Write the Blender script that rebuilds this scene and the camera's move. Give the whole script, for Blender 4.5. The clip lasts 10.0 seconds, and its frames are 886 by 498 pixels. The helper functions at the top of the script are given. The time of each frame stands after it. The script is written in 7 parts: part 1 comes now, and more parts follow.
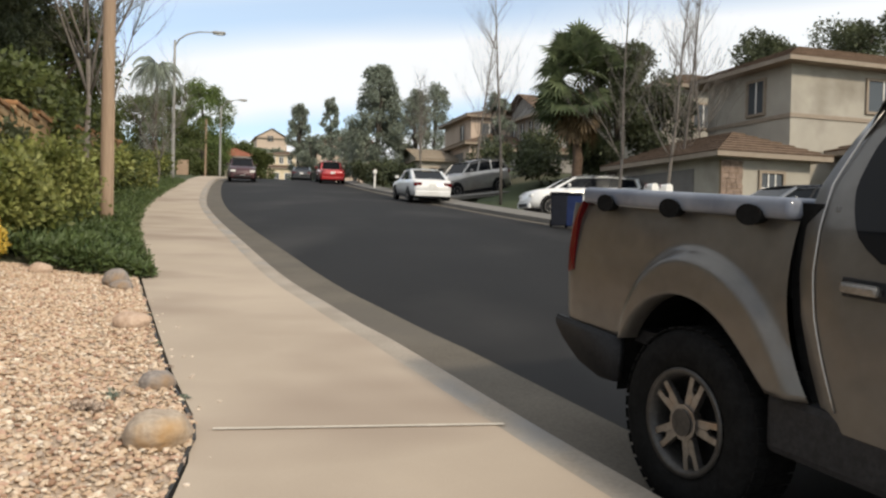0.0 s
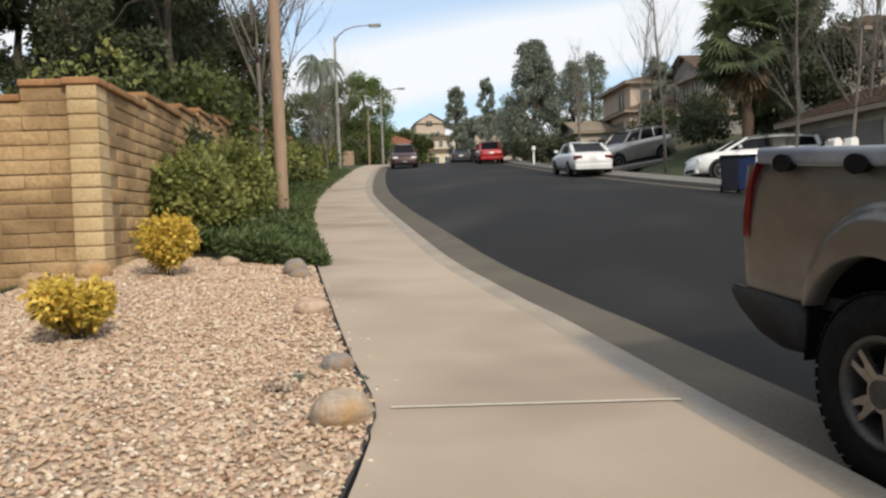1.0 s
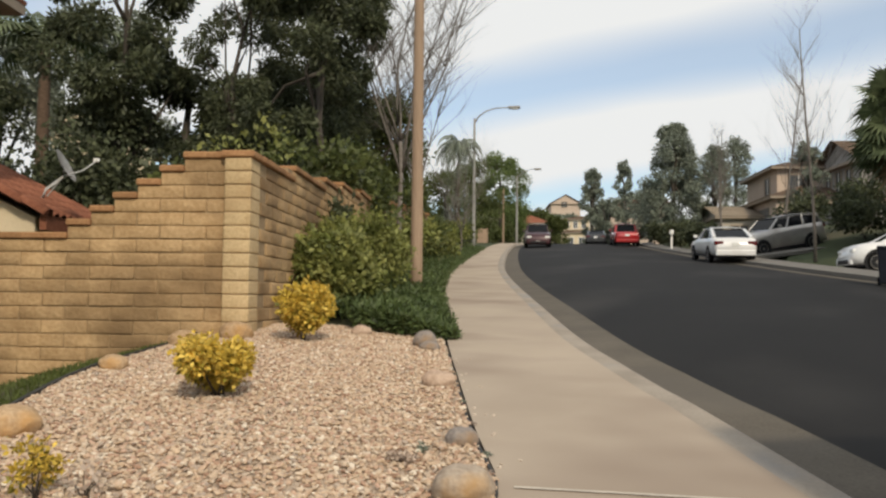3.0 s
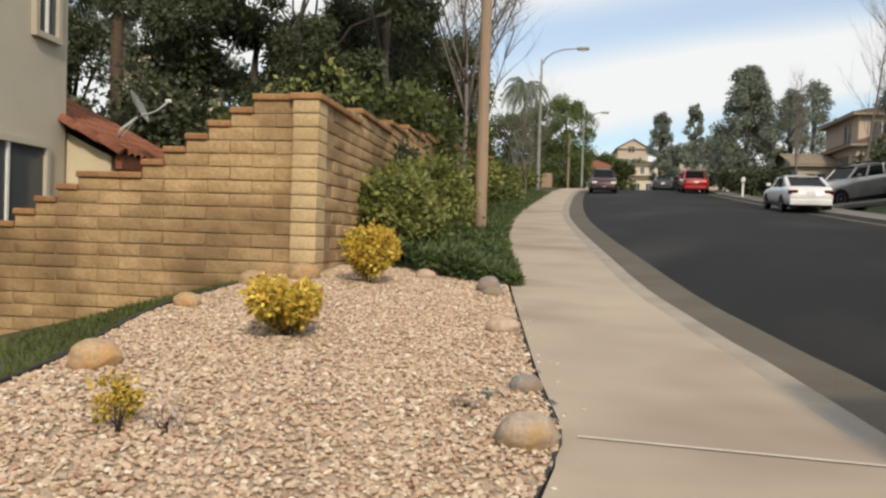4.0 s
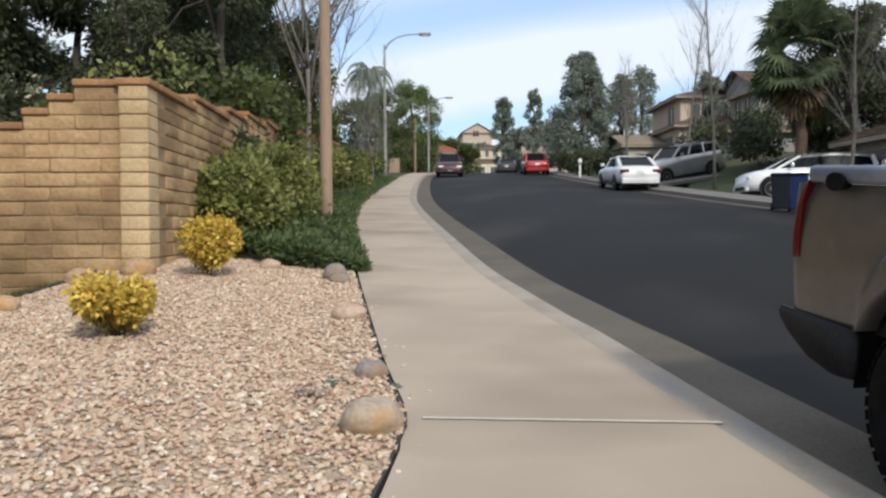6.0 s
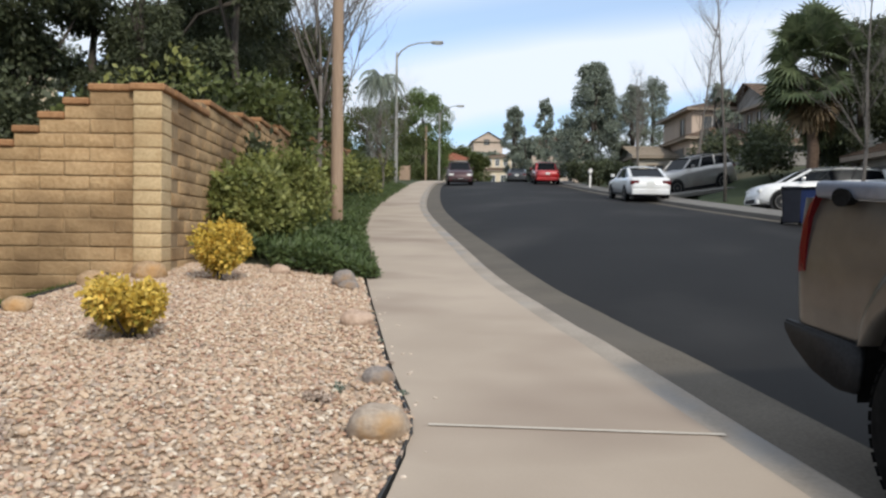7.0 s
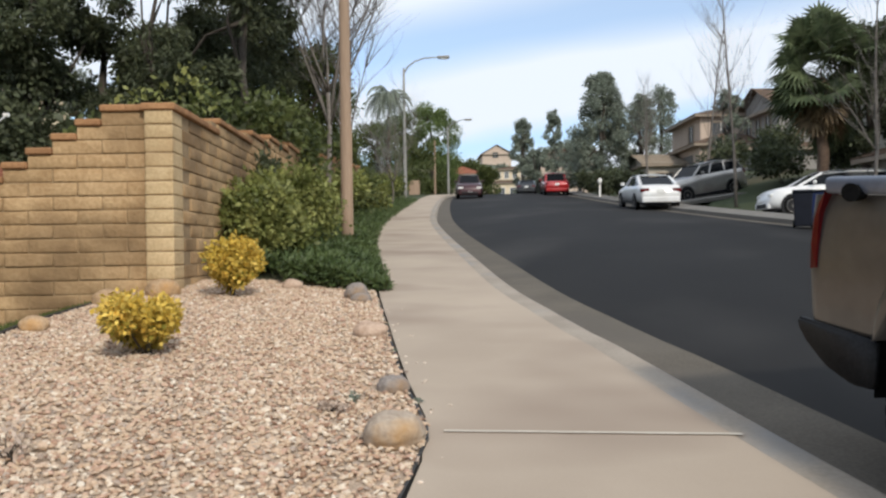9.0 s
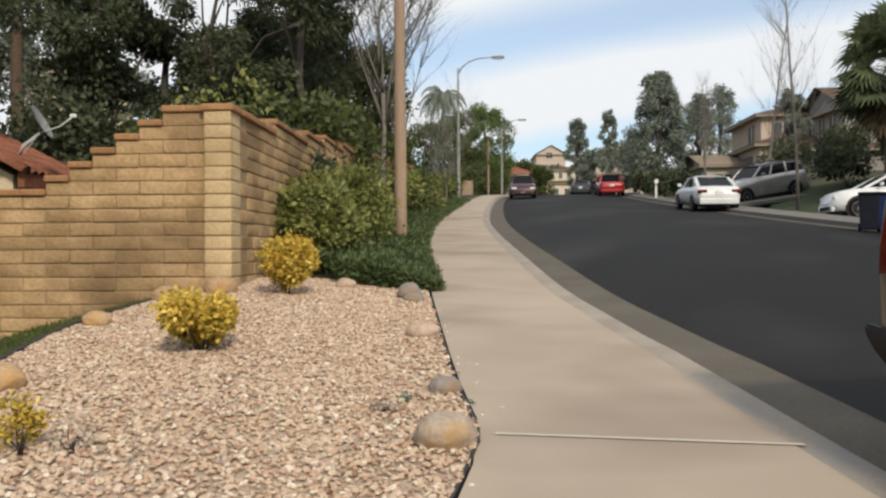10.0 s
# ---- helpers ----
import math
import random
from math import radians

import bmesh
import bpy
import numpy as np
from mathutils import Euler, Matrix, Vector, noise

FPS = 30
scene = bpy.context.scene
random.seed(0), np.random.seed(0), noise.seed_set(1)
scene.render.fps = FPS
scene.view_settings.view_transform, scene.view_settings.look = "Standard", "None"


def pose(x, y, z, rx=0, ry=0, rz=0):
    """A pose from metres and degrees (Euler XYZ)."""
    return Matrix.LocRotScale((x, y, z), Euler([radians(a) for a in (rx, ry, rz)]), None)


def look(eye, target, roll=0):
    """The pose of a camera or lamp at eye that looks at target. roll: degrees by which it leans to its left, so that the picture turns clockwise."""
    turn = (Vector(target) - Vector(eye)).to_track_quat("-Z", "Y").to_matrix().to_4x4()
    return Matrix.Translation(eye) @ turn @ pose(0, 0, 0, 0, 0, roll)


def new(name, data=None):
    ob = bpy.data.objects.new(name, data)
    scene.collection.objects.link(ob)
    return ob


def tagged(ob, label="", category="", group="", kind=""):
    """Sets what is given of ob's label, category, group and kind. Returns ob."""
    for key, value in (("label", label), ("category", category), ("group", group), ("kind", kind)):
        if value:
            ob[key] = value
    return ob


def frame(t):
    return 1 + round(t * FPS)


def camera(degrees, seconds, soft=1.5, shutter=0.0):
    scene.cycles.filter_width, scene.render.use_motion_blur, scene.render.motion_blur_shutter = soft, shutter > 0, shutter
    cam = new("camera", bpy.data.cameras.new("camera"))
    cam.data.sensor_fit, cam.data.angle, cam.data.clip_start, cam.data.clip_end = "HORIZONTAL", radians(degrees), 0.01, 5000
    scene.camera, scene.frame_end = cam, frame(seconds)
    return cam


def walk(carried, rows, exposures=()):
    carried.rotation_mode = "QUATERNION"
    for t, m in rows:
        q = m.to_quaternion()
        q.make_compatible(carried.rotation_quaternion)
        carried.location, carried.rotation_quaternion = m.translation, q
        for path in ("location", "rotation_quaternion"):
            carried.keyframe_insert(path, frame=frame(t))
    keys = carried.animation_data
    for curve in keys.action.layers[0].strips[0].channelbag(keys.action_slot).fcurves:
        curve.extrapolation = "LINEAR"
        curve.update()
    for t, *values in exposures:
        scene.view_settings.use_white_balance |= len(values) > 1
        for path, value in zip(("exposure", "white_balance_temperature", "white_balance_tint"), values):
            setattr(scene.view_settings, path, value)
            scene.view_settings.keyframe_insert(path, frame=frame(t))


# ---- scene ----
# ---- camera ----
cam = camera(57.95, 10.0, soft=2.4)
EYE_Z = 1.22
ROWS = [
    (0.0, -0.010, -0.017, 0.006, -0.66, -0.96, -1.39),
    (0.5, -0.029, -0.052, 0.030, 1.55, 0.06, 1.21),
    (1.0, -0.010, -0.018, 0.007, 10.89, -2.48, 2.10),
    (1.5, -0.008, 0.006, 0.015, 15.96, -1.58, 1.55),
    (2.0, 0.014, 0.016, 0.017, 18.21, -0.80, 1.51),
    (2.5, 0.013, -0.014, 0.010, 20.74, 2.55, 0.02),
    (2.7, 0.004, -0.009, -0.015, 19.90, 3.24, -0.84),
    (3.8, -0.046, -0.026, -0.003, 23.31, 1.84, -0.70),
    (4.0, -0.048, -0.005, 0.008, 24.68, -0.90, -1.79),
    (4.5, 0.003, 0.001, 0.001, 22.10, -2.51, -1.26),
    (5.0, -0.019, 0.058, -0.007, 14.07, -2.69, -2.34),
    (5.5, 0.001, 0.058, 0.004, 15.40, -2.00, 1.10),
    (5.7, 0.001, 0.054, 0.005, 14.31, -1.82, 0.71),
    (6.8, 0.015, 0.005, -0.001, 14.45, -1.54, -0.60),
    (7.0, 0.017, -0.001, 0.009, 14.70, -1.19, -0.65),
    (7.5, 0.019, -0.011, 0.008, 13.70, 0.01, 1.21),
    (8.0, 0.022, 0.001, -0.003, 15.49, -1.53, 2.30),
    (8.5, 0.027, 0.006, 0.000, 14.98, -1.00, 1.80),
    (9.0, 0.023, -0.020, -0.028, 15.49, -0.18, 0.83),
    (9.5, 0.024, -0.012, -0.009, 16.15, 1.62, 0.12),
    (10.0, 0.014, -0.001, -0.024, 19.26, -0.13, 0.28),
]
# the phone's exposure and white balance drift as it turns
EXPO = [(0.0, -0.17, 6850, 10), (1.0, -0.24, 6700, 10), (1.5, -0.24, 6200, 10), (2.0, -0.24, 6150, 10), (2.5, -0.43, 7050, 10), (4.0, -0.31, 6980, 10),
        (4.5, -0.27, 6150, 10), (5.5, -0.27, 6100, 10), (7.5, -0.27, 6150, 10), (8.0, -0.27, 6300, 10), (8.5, -0.27, 6200, 10), (9.5, -0.27, 6450, 10), (10.0, -0.33, 6750, 10)]
walk(cam, [(t, pose(x, y, EYE_Z + z, 90 + p, r, w)) for t, x, y, z, w, p, r in ROWS], EXPO)

# ---- world and sun ----
SUN_AZ, SUN_EL = radians(143.5), radians(34.5)      # clockwise from +y; behind the camera, a little to the right
world = bpy.data.worlds.new("sky")
scene.world = world
world.use_nodes = True
wn, wl = world.node_tree.nodes, world.node_tree.links
wn.clear()
w_out = wn.new("ShaderNodeOutputWorld")
w_bg = wn.new("ShaderNodeBackground")
w_sky = wn.new("ShaderNodeTexSky")
w_sky.sky_type, w_sky.sun_disc = "NISHITA", False
w_sky.sun_elevation, w_sky.sun_rotation = SUN_EL, SUN_AZ
w_sky.air_density, w_sky.dust_density = 1.0, 1.5
# thin high cloud over the blue: streaks drawn on a flat layer above the street
w_tc = wn.new("ShaderNodeTexCoord")
w_sep = wn.new("ShaderNodeSeparateXYZ")
w_add = wn.new("ShaderNodeMath"); w_add.operation = "ADD"; w_add.inputs[1].default_value = 0.12
w_max = wn.new("ShaderNodeMath"); w_max.operation = "MAXIMUM"; w_max.inputs[1].default_value = 0.05
w_dx = wn.new("ShaderNodeMath"); w_dx.operation = "DIVIDE"
w_dy = wn.new("ShaderNodeMath"); w_dy.operation = "DIVIDE"
w_com = wn.new("ShaderNodeCombineXYZ")
w_map = wn.new("ShaderNodeMapping")
w_map.inputs["Rotation"].default_value = (0, 0, radians(19))
w_noise = wn.new("ShaderNodeTexWave")
w_noise.wave_type, w_noise.bands_direction, w_noise.wave_profile = "BANDS", "Y", "SIN"
w_noise.inputs["Scale"].default_value, w_noise.inputs["Distortion"].default_value = 0.24, 3.6
w_noise.inputs["Detail"].default_value, w_noise.inputs["Detail Scale"].default_value = 4.0, 0.9
w_noise.inputs["Detail Roughness"].default_value, w_noise.inputs["Phase Offset"].default_value = 0.55, 2.3
w_ramp = wn.new("ShaderNodeValToRGB")
w_ramp.color_ramp.elements[0].position, w_ramp.color_ramp.elements[1].position = 0.02, 0.55
w_ramp.color_ramp.elements[0].color = (0.40, 0.40, 0.40, 1)
w_mix = wn.new("ShaderNodeMix"); w_mix.data_type = "RGBA"
CLOUD = (10.3, 10.9, 11.6, 1)
w_mix.inputs["B"].default_value = CLOUD
wl.new(w_tc.outputs["Generated"], w_sep.inputs[0])
wl.new(w_sep.outputs["Z"], w_add.inputs[0]); wl.new(w_add.outputs[0], w_max.inputs[0])
wl.new(w_sep.outputs["X"], w_dx.inputs[0]); wl.new(w_max.outputs[0], w_dx.inputs[1])
wl.new(w_sep.outputs["Y"], w_dy.inputs[0]); wl.new(w_max.outputs[0], w_dy.inputs[1])
wl.new(w_dx.outputs[0], w_com.inputs["X"]); wl.new(w_dy.outputs[0], w_com.inputs["Y"])
wl.new(w_com.outputs[0], w_map.inputs["Vector"]); wl.new(w_map.outputs[0], w_noise.inputs["Vector"])
wl.new(w_noise.outputs["Fac"], w_ramp.inputs["Fac"])
wl.new(w_ramp.outputs["Color"], w_mix.inputs["Factor"]); w_tint = wn.new("ShaderNodeVectorMath"); w_tint.operation = "MULTIPLY"; w_tint.inputs[1].default_value = (1.35, 1.75, 2.0)
wl.new(w_sky.outputs[0], w_tint.inputs[0]); wl.new(w_tint.outputs[0], w_mix.inputs["A"])
wl.new(w_mix.outputs["Result"], w_bg.inputs["Color"])
w_bg.inputs["Strength"].default_value = 0.105
wl.new(w_bg.outputs[0], w_out.inputs[0])

sun = new("sun", bpy.data.lights.new("sun", "SUN"))
sun.data.energy, sun.data.angle, sun.data.color = 3.35, radians(5), (1.0, 0.90, 0.75)
sun.matrix_world = look((0, 0, 40), (-math.sin(SUN_AZ) * 10, -math.cos(SUN_AZ) * 10, 40 - 10 * math.tan(SUN_EL)))

# ---- materials ----
def mat(name, dark, light, scale=8.0, rough=0.8, bump=0.2, metal=0.0, fine=60.0, stain=None, stain_scale=0.8,
        coat=0.0, per_piece=0.0, per_island=0.0, spec=0.5, bump_dist=0.01, stretch=(1, 1, 1), stain_pos=(0.5, 0.7), in_place=False, grain=1.0, stain_stretch=None):
    """Two scales of variation between two colours, an optional stain colour, fine relief."""
    m = bpy.data.materials.new(name)
    m.use_nodes = True
    n, l = m.node_tree.nodes, m.node_tree.links
    b = n["Principled BSDF"]
    tc, mp = n.new("ShaderNodeTexCoord"), n.new("ShaderNodeMapping")
    mp.inputs["Scale"].default_value = stretch
    l.new(n.new("ShaderNodeNewGeometry").outputs["Position"] if in_place else tc.outputs["Object"], mp.inputs["Vector"])
    n1, n2 = n.new("ShaderNodeTexNoise"), n.new("ShaderNodeTexNoise")
    n1.inputs["Scale"].default_value, n1.inputs["Detail"].default_value = scale, 5
    n2.inputs["Scale"].default_value, n2.inputs["Detail"].default_value = fine, 3
    l.new(mp.outputs[0], n1.inputs["Vector"]); l.new(mp.outputs[0], n2.inputs["Vector"])
    av = n.new("ShaderNodeMath"); av.operation = "ADD"
    gr = n.new("ShaderNodeMath"); gr.operation = "MULTIPLY"; gr.inputs[1].default_value = grain
    l.new(n2.outputs["Fac"], gr.inputs[0])
    l.new(n1.outputs["Fac"], av.inputs[0]); l.new(gr.outputs[0], av.inputs[1])
    rg = n.new("ShaderNodeMapRange")
    rg.inputs["From Min"].default_value, rg.inputs["From Max"].default_value = (0.5 + 0.5 * grain) - 0.15 * (1 + grain), (0.5 + 0.5 * grain) + 0.15 * (1 + grain)
    l.new(av.outputs[0], rg.inputs["Value"])
    mx = n.new("ShaderNodeMix"); mx.data_type = "RGBA"
    mx.inputs["A"].default_value, mx.inputs["B"].default_value = (*dark, 1), (*light, 1)
    l.new(rg.outputs[0], mx.inputs["Factor"])
    col = mx.outputs["Result"]
    if stain:
        n3, r3 = n.new("ShaderNodeTexNoise"), n.new("ShaderNodeMapRange")
        n3.inputs["Scale"].default_value, n3.inputs["Detail"].default_value = stain_scale, 2 if stain_stretch else 4
        r3.inputs["From Min"].default_value, r3.inputs["From Max"].default_value = stain_pos
        if stain_stretch:
            ms_ = n.new("ShaderNodeMapping")
            ms_.inputs["Scale"].default_value, ms_.inputs["Rotation"].default_value = stain_stretch, (0, 0, 0.35)
            l.new(mp.outputs[0], ms_.inputs["Vector"]); l.new(ms_.outputs[0], n3.inputs["Vector"])
        else:
            l.new(mp.outputs[0], n3.inputs["Vector"])
        l.new(n3.outputs["Fac"], r3.inputs["Value"])
        m3 = n.new("ShaderNodeMix"); m3.data_type = "RGBA"
        m3.inputs["B"].default_value = (*stain, 1)
        l.new(r3.outputs[0], m3.inputs["Factor"]); l.new(col, m3.inputs["A"])
        col = m3.outputs["Result"]
    if per_piece or per_island:
        src = n.new("ShaderNodeObjectInfo").outputs["Random"] if per_piece else n.new("ShaderNodeNewGeometry").outputs["Random Per Island"]
        amt = per_piece or per_island
        rr = n.new("ShaderNodeMapRange")
        rr.inputs["To Min"].default_value, rr.inputs["To Max"].default_value = 1 - amt, 1 + amt
        l.new(src, rr.inputs["Value"])
        hv = n.new("ShaderNodeHueSaturation")
        l.new(rr.outputs[0], hv.inputs["Value"]); l.new(col, hv.inputs["Color"])
        col = hv.outputs["Color"]
    l.new(col, b.inputs["Base Color"])
    b.inputs["Roughness"].default_value, b.inputs["Metallic"].default_value = rough, metal
    b.inputs["Specular IOR Level"].default_value = spec
    b.inputs["Coat Weight"].default_value = coat
    b.inputs["Coat Roughness"].default_value = 0.08
    if bump:
        bp = n.new("ShaderNodeBump")
        bp.inputs["Strength"].default_value, bp.inputs["Distance"].default_value = bump, bump_dist
        l.new(av.outputs[0], bp.inputs["Height"]); l.new(bp.outputs[0], b.inputs["Normal"])
    return m


def leaf_mat(name, dark, light, through_light=0.25, rough=0.55):
    m = mat(name, dark, light, scale=1.2, fine=5.0, rough=rough, bump=0, per_island=0.35, spec=0.35)
    n, l = m.node_tree.nodes, m.node_tree.links
    b = n["Principled BSDF"]
    tr, ms = n.new("ShaderNodeBsdfTranslucent"), n.new("ShaderNodeMixShader")
    src = b.inputs["Base Color"].links[0].from_socket
    l.new(src, tr.inputs["Color"])
    ms.inputs[0].default_value = through_light
    l.new(b.outputs[0], ms.inputs[1]); l.new(tr.outputs[0], ms.inputs[2])
    l.new(ms.outputs[0], n["Material Output"].inputs["Surface"])
    return m


def glass_mat(name, tint, rough=0.05, spec=0.3):
    m = bpy.data.materials.new(name)
    m.use_nodes = True
    b = m.node_tree.nodes["Principled BSDF"]
    b.inputs["Base Color"].default_value = (*tint, 1)
    b.inputs["Roughness"].default_value = rough
    b.inputs["Specular IOR Level"].default_value = spec
    return m


def lamp_glass(name, tint):
    m = glass_mat(name, tint, 0.12)
    m.node_tree.nodes["Principled BSDF"].inputs["Coat Weight"].default_value = 0.25
    return m


M = {}
M["asphalt"] = mat("asphalt", (0.0078, 0.0073, 0.0071), (0.0142, 0.0133, 0.0128), scale=0.6, fine=110, rough=0.78, bump=0.5,
                   stain=(0.030, 0.0278, 0.0262), stain_scale=0.32, bump_dist=0.004, spec=0.18, stretch=(1, 0.6, 1), grain=0.7)
M["concrete"] = mat("concrete", (0.365, 0.296, 0.231), (0.43, 0.353, 0.277), scale=0.8, fine=110, rough=0.92, bump=0.10, grain=0.25,
                    stain=(0.245, 0.186, 0.146), stain_scale=0.62, bump_dist=0.002, spec=0.25, per_piece=0.012, stain_pos=(0.53, 0.80), stain_stretch=(0.85, 1.1, 1))
M["gutter"] = mat("gutter_concrete", (0.088, 0.076, 0.061), (0.142, 0.122, 0.098), scale=1.5, fine=50, rough=0.93, bump=0.3,
                  stain=(0.11, 0.096, 0.08), stain_scale=0.9, bump_dist=0.004, spec=0.25)
M["curb"] = mat("curb_concrete", (0.25, 0.212, 0.172), (0.36, 0.31, 0.255), scale=2, fine=45, rough=0.93, bump=0.3,
                stain=(0.26, 0.25, 0.24), stain_scale=1.4, bump_dist=0.004, spec=0.25, grain=0.5)
M["seam"] = mat("seam_patch", (0.46, 0.40, 0.33), (0.62, 0.55, 0.46), scale=12, rough=0.95, bump=0.3)
M["gravel_bed"] = mat("gravel_bed", (0.42, 0.31, 0.22), (0.60, 0.47, 0.355), scale=30, fine=160, rough=0.95, bump=0.8, bump_dist=0.02)
M["soil"] = mat("soil", (0.05, 0.036, 0.025), (0.11, 0.08, 0.055), scale=6, fine=60, rough=0.97, bump=0.7)
M["ground"] = mat("ground", (0.027, 0.042, 0.013), (0.054, 0.066, 0.024), scale=0.7, fine=30, rough=0.97, bump=0.6,
                  stain=(0.11, 0.085, 0.055), stain_scale=0.12)
M["edging"] = mat("edging", (0.012, 0.012, 0.012), (0.03, 0.03, 0.03), rough=0.6)
# tyre black, also used where shade is put in as colour
M["rubber_and_shade"] = mat("rubber_and_shade", (0.006, 0.006, 0.006), (0.012, 0.012, 0.012), scale=20, rough=0.9, bump=0.2, spec=0.05)
M["black_plastic"] = mat("black_plastic", (0.012, 0.012, 0.013), (0.022, 0.022, 0.024), scale=30, rough=0.6, bump=0.15, spec=0.2)
M["chrome"] = mat("chrome", (0.55, 0.55, 0.56), (0.7, 0.7, 0.7), rough=0.18, metal=1.0, bump=0)
M["alloy_dark"] = mat("alloy_dark", (0.035, 0.034, 0.034), (0.07, 0.066, 0.062), scale=10, rough=0.5, metal=0.6, bump=0.05)
M["alloy"] = mat("alloy", (0.17, 0.165, 0.16), (0.28, 0.27, 0.26), scale=10, rough=0.4, metal=0.9, bump=0.05,
                 stain=(0.25, 0.2, 0.16), stain_scale=8)
M["glass"] = glass_mat("dark_glass", (0.006, 0.007, 0.009), 0.06, 0.12)
# tint raised to grey-blue: the sky's reflection is put into the pane colour
M["pane"] = glass_mat("house_pane", (0.075, 0.083, 0.092), 0.12)
M["red_lens"] = lamp_glass("red_lens", (0.095, 0.003, 0.006))
M["clear_lens"] = lamp_glass("clear_lens", (0.75, 0.75, 0.72))
M["white_trim"] = mat("white_trim", (0.72, 0.7, 0.66), (0.82, 0.8, 0.77), rough=0.6, bump=0.05)
M["plate"] = mat("number_plate", (0.7, 0.7, 0.68), (0.8, 0.8, 0.78), rough=0.5, bump=0)
M["block"] = mat("slump_block", (0.33, 0.21, 0.105), (0.50, 0.345, 0.19), scale=3.0, fine=22, rough=0.93, bump=0.8, per_piece=0.08,
                 stain=(0.195, 0.125, 0.066), stain_scale=0.9, bump_dist=0.014, spec=0.2, stain_pos=(0.42, 0.66), in_place=True)
M["cap"] = mat("cap_stone", (0.24, 0.125, 0.06), (0.36, 0.20, 0.10), scale=4, fine=30, rough=0.93, bump=0.5, per_piece=0.12, spec=0.2, in_place=True)
M["block_clean"] = mat("clean_block", (0.46, 0.33, 0.18), (0.62, 0.47, 0.28), scale=3.0, fine=28, rough=0.93, bump=0.6, per_piece=0.06, bump_dist=0.012, spec=0.2, in_place=True, stain=(0.40, 0.27, 0.14), stain_scale=1.5)
M["mortar"] = mat("mortar", (0.23, 0.155, 0.085), (0.33, 0.235, 0.13), scale=8, rough=0.97, bump=0.4)
M["grass"] = leaf_mat("grass", (0.06, 0.08, 0.018), (0.12, 0.145, 0.04), 0.3)
def pebble_mat():
    m = mat("pebble", (0.6, 0.6, 0.6), (1, 1, 1), scale=40, fine=120, rough=0.85, bump=0.2, spec=0.3)
    n, l = m.node_tree.nodes, m.node_tree.links
    b = n["Principled BSDF"]
    old = b.inputs["Base Color"].links[0].from_socket
    g, r, mm = n.new("ShaderNodeNewGeometry"), n.new("ShaderNodeValToRGB"), n.new("ShaderNodeMix")
    e = r.color_ramp.elements
    e[0].position, e[0].color = 0.0, (0.28, 0.17, 0.11, 1)
    e[1].position, e[1].color = 1.0, (0.80, 0.70, 0.57, 1)
    for pos, c in ((0.08, (0.43, 0.27, 0.185, 1)), (0.2, (0.56, 0.405, 0.275, 1)), (0.34, (0.61, 0.46, 0.325, 1)), (0.45, (0.53, 0.34, 0.25, 1)), (0.56, (0.62, 0.48, 0.345, 1)),
                   (0.66, (0.41, 0.33, 0.27, 1)), (0.74, (0.58, 0.42, 0.29, 1)), (0.88, (0.66, 0.53, 0.40, 1))):
        x = e.new(pos); x.color = c
    l.new(g.outputs["Random Per Island"], r.inputs["Fac"])
    mm.data_type, mm.blend_type = "RGBA", "MULTIPLY"
    mm.inputs["Factor"].default_value = 0.6
    l.new(r.outputs[0], mm.inputs["A"]); l.new(old, mm.inputs["B"]); l.new(mm.outputs["Result"], b.inputs["Base Color"])
    return m
M["pebble"] = pebble_mat()
M["leaf_dark"] = leaf_mat("leaf_dark", (0.046, 0.056, 0.031), (0.118, 0.133, 0.068), 0.34)
M["leaf_mid"] = leaf_mat("leaf_mid", (0.058, 0.078, 0.022), (0.135, 0.155, 0.052), 0.32)
M["leaf_light"] = leaf_mat("leaf_light", (0.09, 0.135, 0.04), (0.19, 0.24, 0.08), 0.35)
M["leaf_shrub"] = leaf_mat("leaf_shrub", (0.095, 0.12, 0.026), (0.32, 0.32, 0.105), 0.3)
M["leaf_yellow"] = leaf_mat("leaf_yellow", (0.42, 0.29, 0.035), (0.80, 0.58, 0.13), 0.25)
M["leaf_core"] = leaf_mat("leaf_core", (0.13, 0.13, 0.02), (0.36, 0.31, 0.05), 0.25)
# olive leaf with distance haze put into its colour; near weeds share it
M["leaf_olive_hazed"] = leaf_mat("leaf_olive_hazed", (0.15, 0.175, 0.135), (0.27, 0.30, 0.235), 0.28)
M["leaf_palm"] = leaf_mat("leaf_palm", (0.062, 0.085, 0.042), (0.15, 0.18, 0.09), 0.25)
M["leaf_dead"] = leaf_mat("leaf_dead", (0.11, 0.075, 0.04), (0.2, 0.14, 0.075), 0.2)
M["leaf_dry"] = leaf_mat("leaf_dry", (0.40, 0.31, 0.25), (0.60, 0.49, 0.40), 0.2)
M["juniper"] = leaf_mat("juniper", (0.042, 0.066, 0.02), (0.10, 0.135, 0.045), 0.15)
M["bark"] = mat("bark", (0.035, 0.028, 0.022), (0.085, 0.07, 0.056), scale=5, fine=35, rough=0.95, bump=0.7, stretch=(1, 1, 0.25))
M["bark_pale"] = mat("bark_pale", (0.11, 0.095, 0.083), (0.21, 0.185, 0.165), scale=4, fine=30, rough=0.95, bump=0.5, stretch=(1, 1, 0.3))
M["bark_white"] = mat("bark_white", (0.19, 0.175, 0.16), (0.34, 0.32, 0.295), scale=4, fine=30, rough=0.95, bump=0.5, stretch=(1, 1, 0.3))
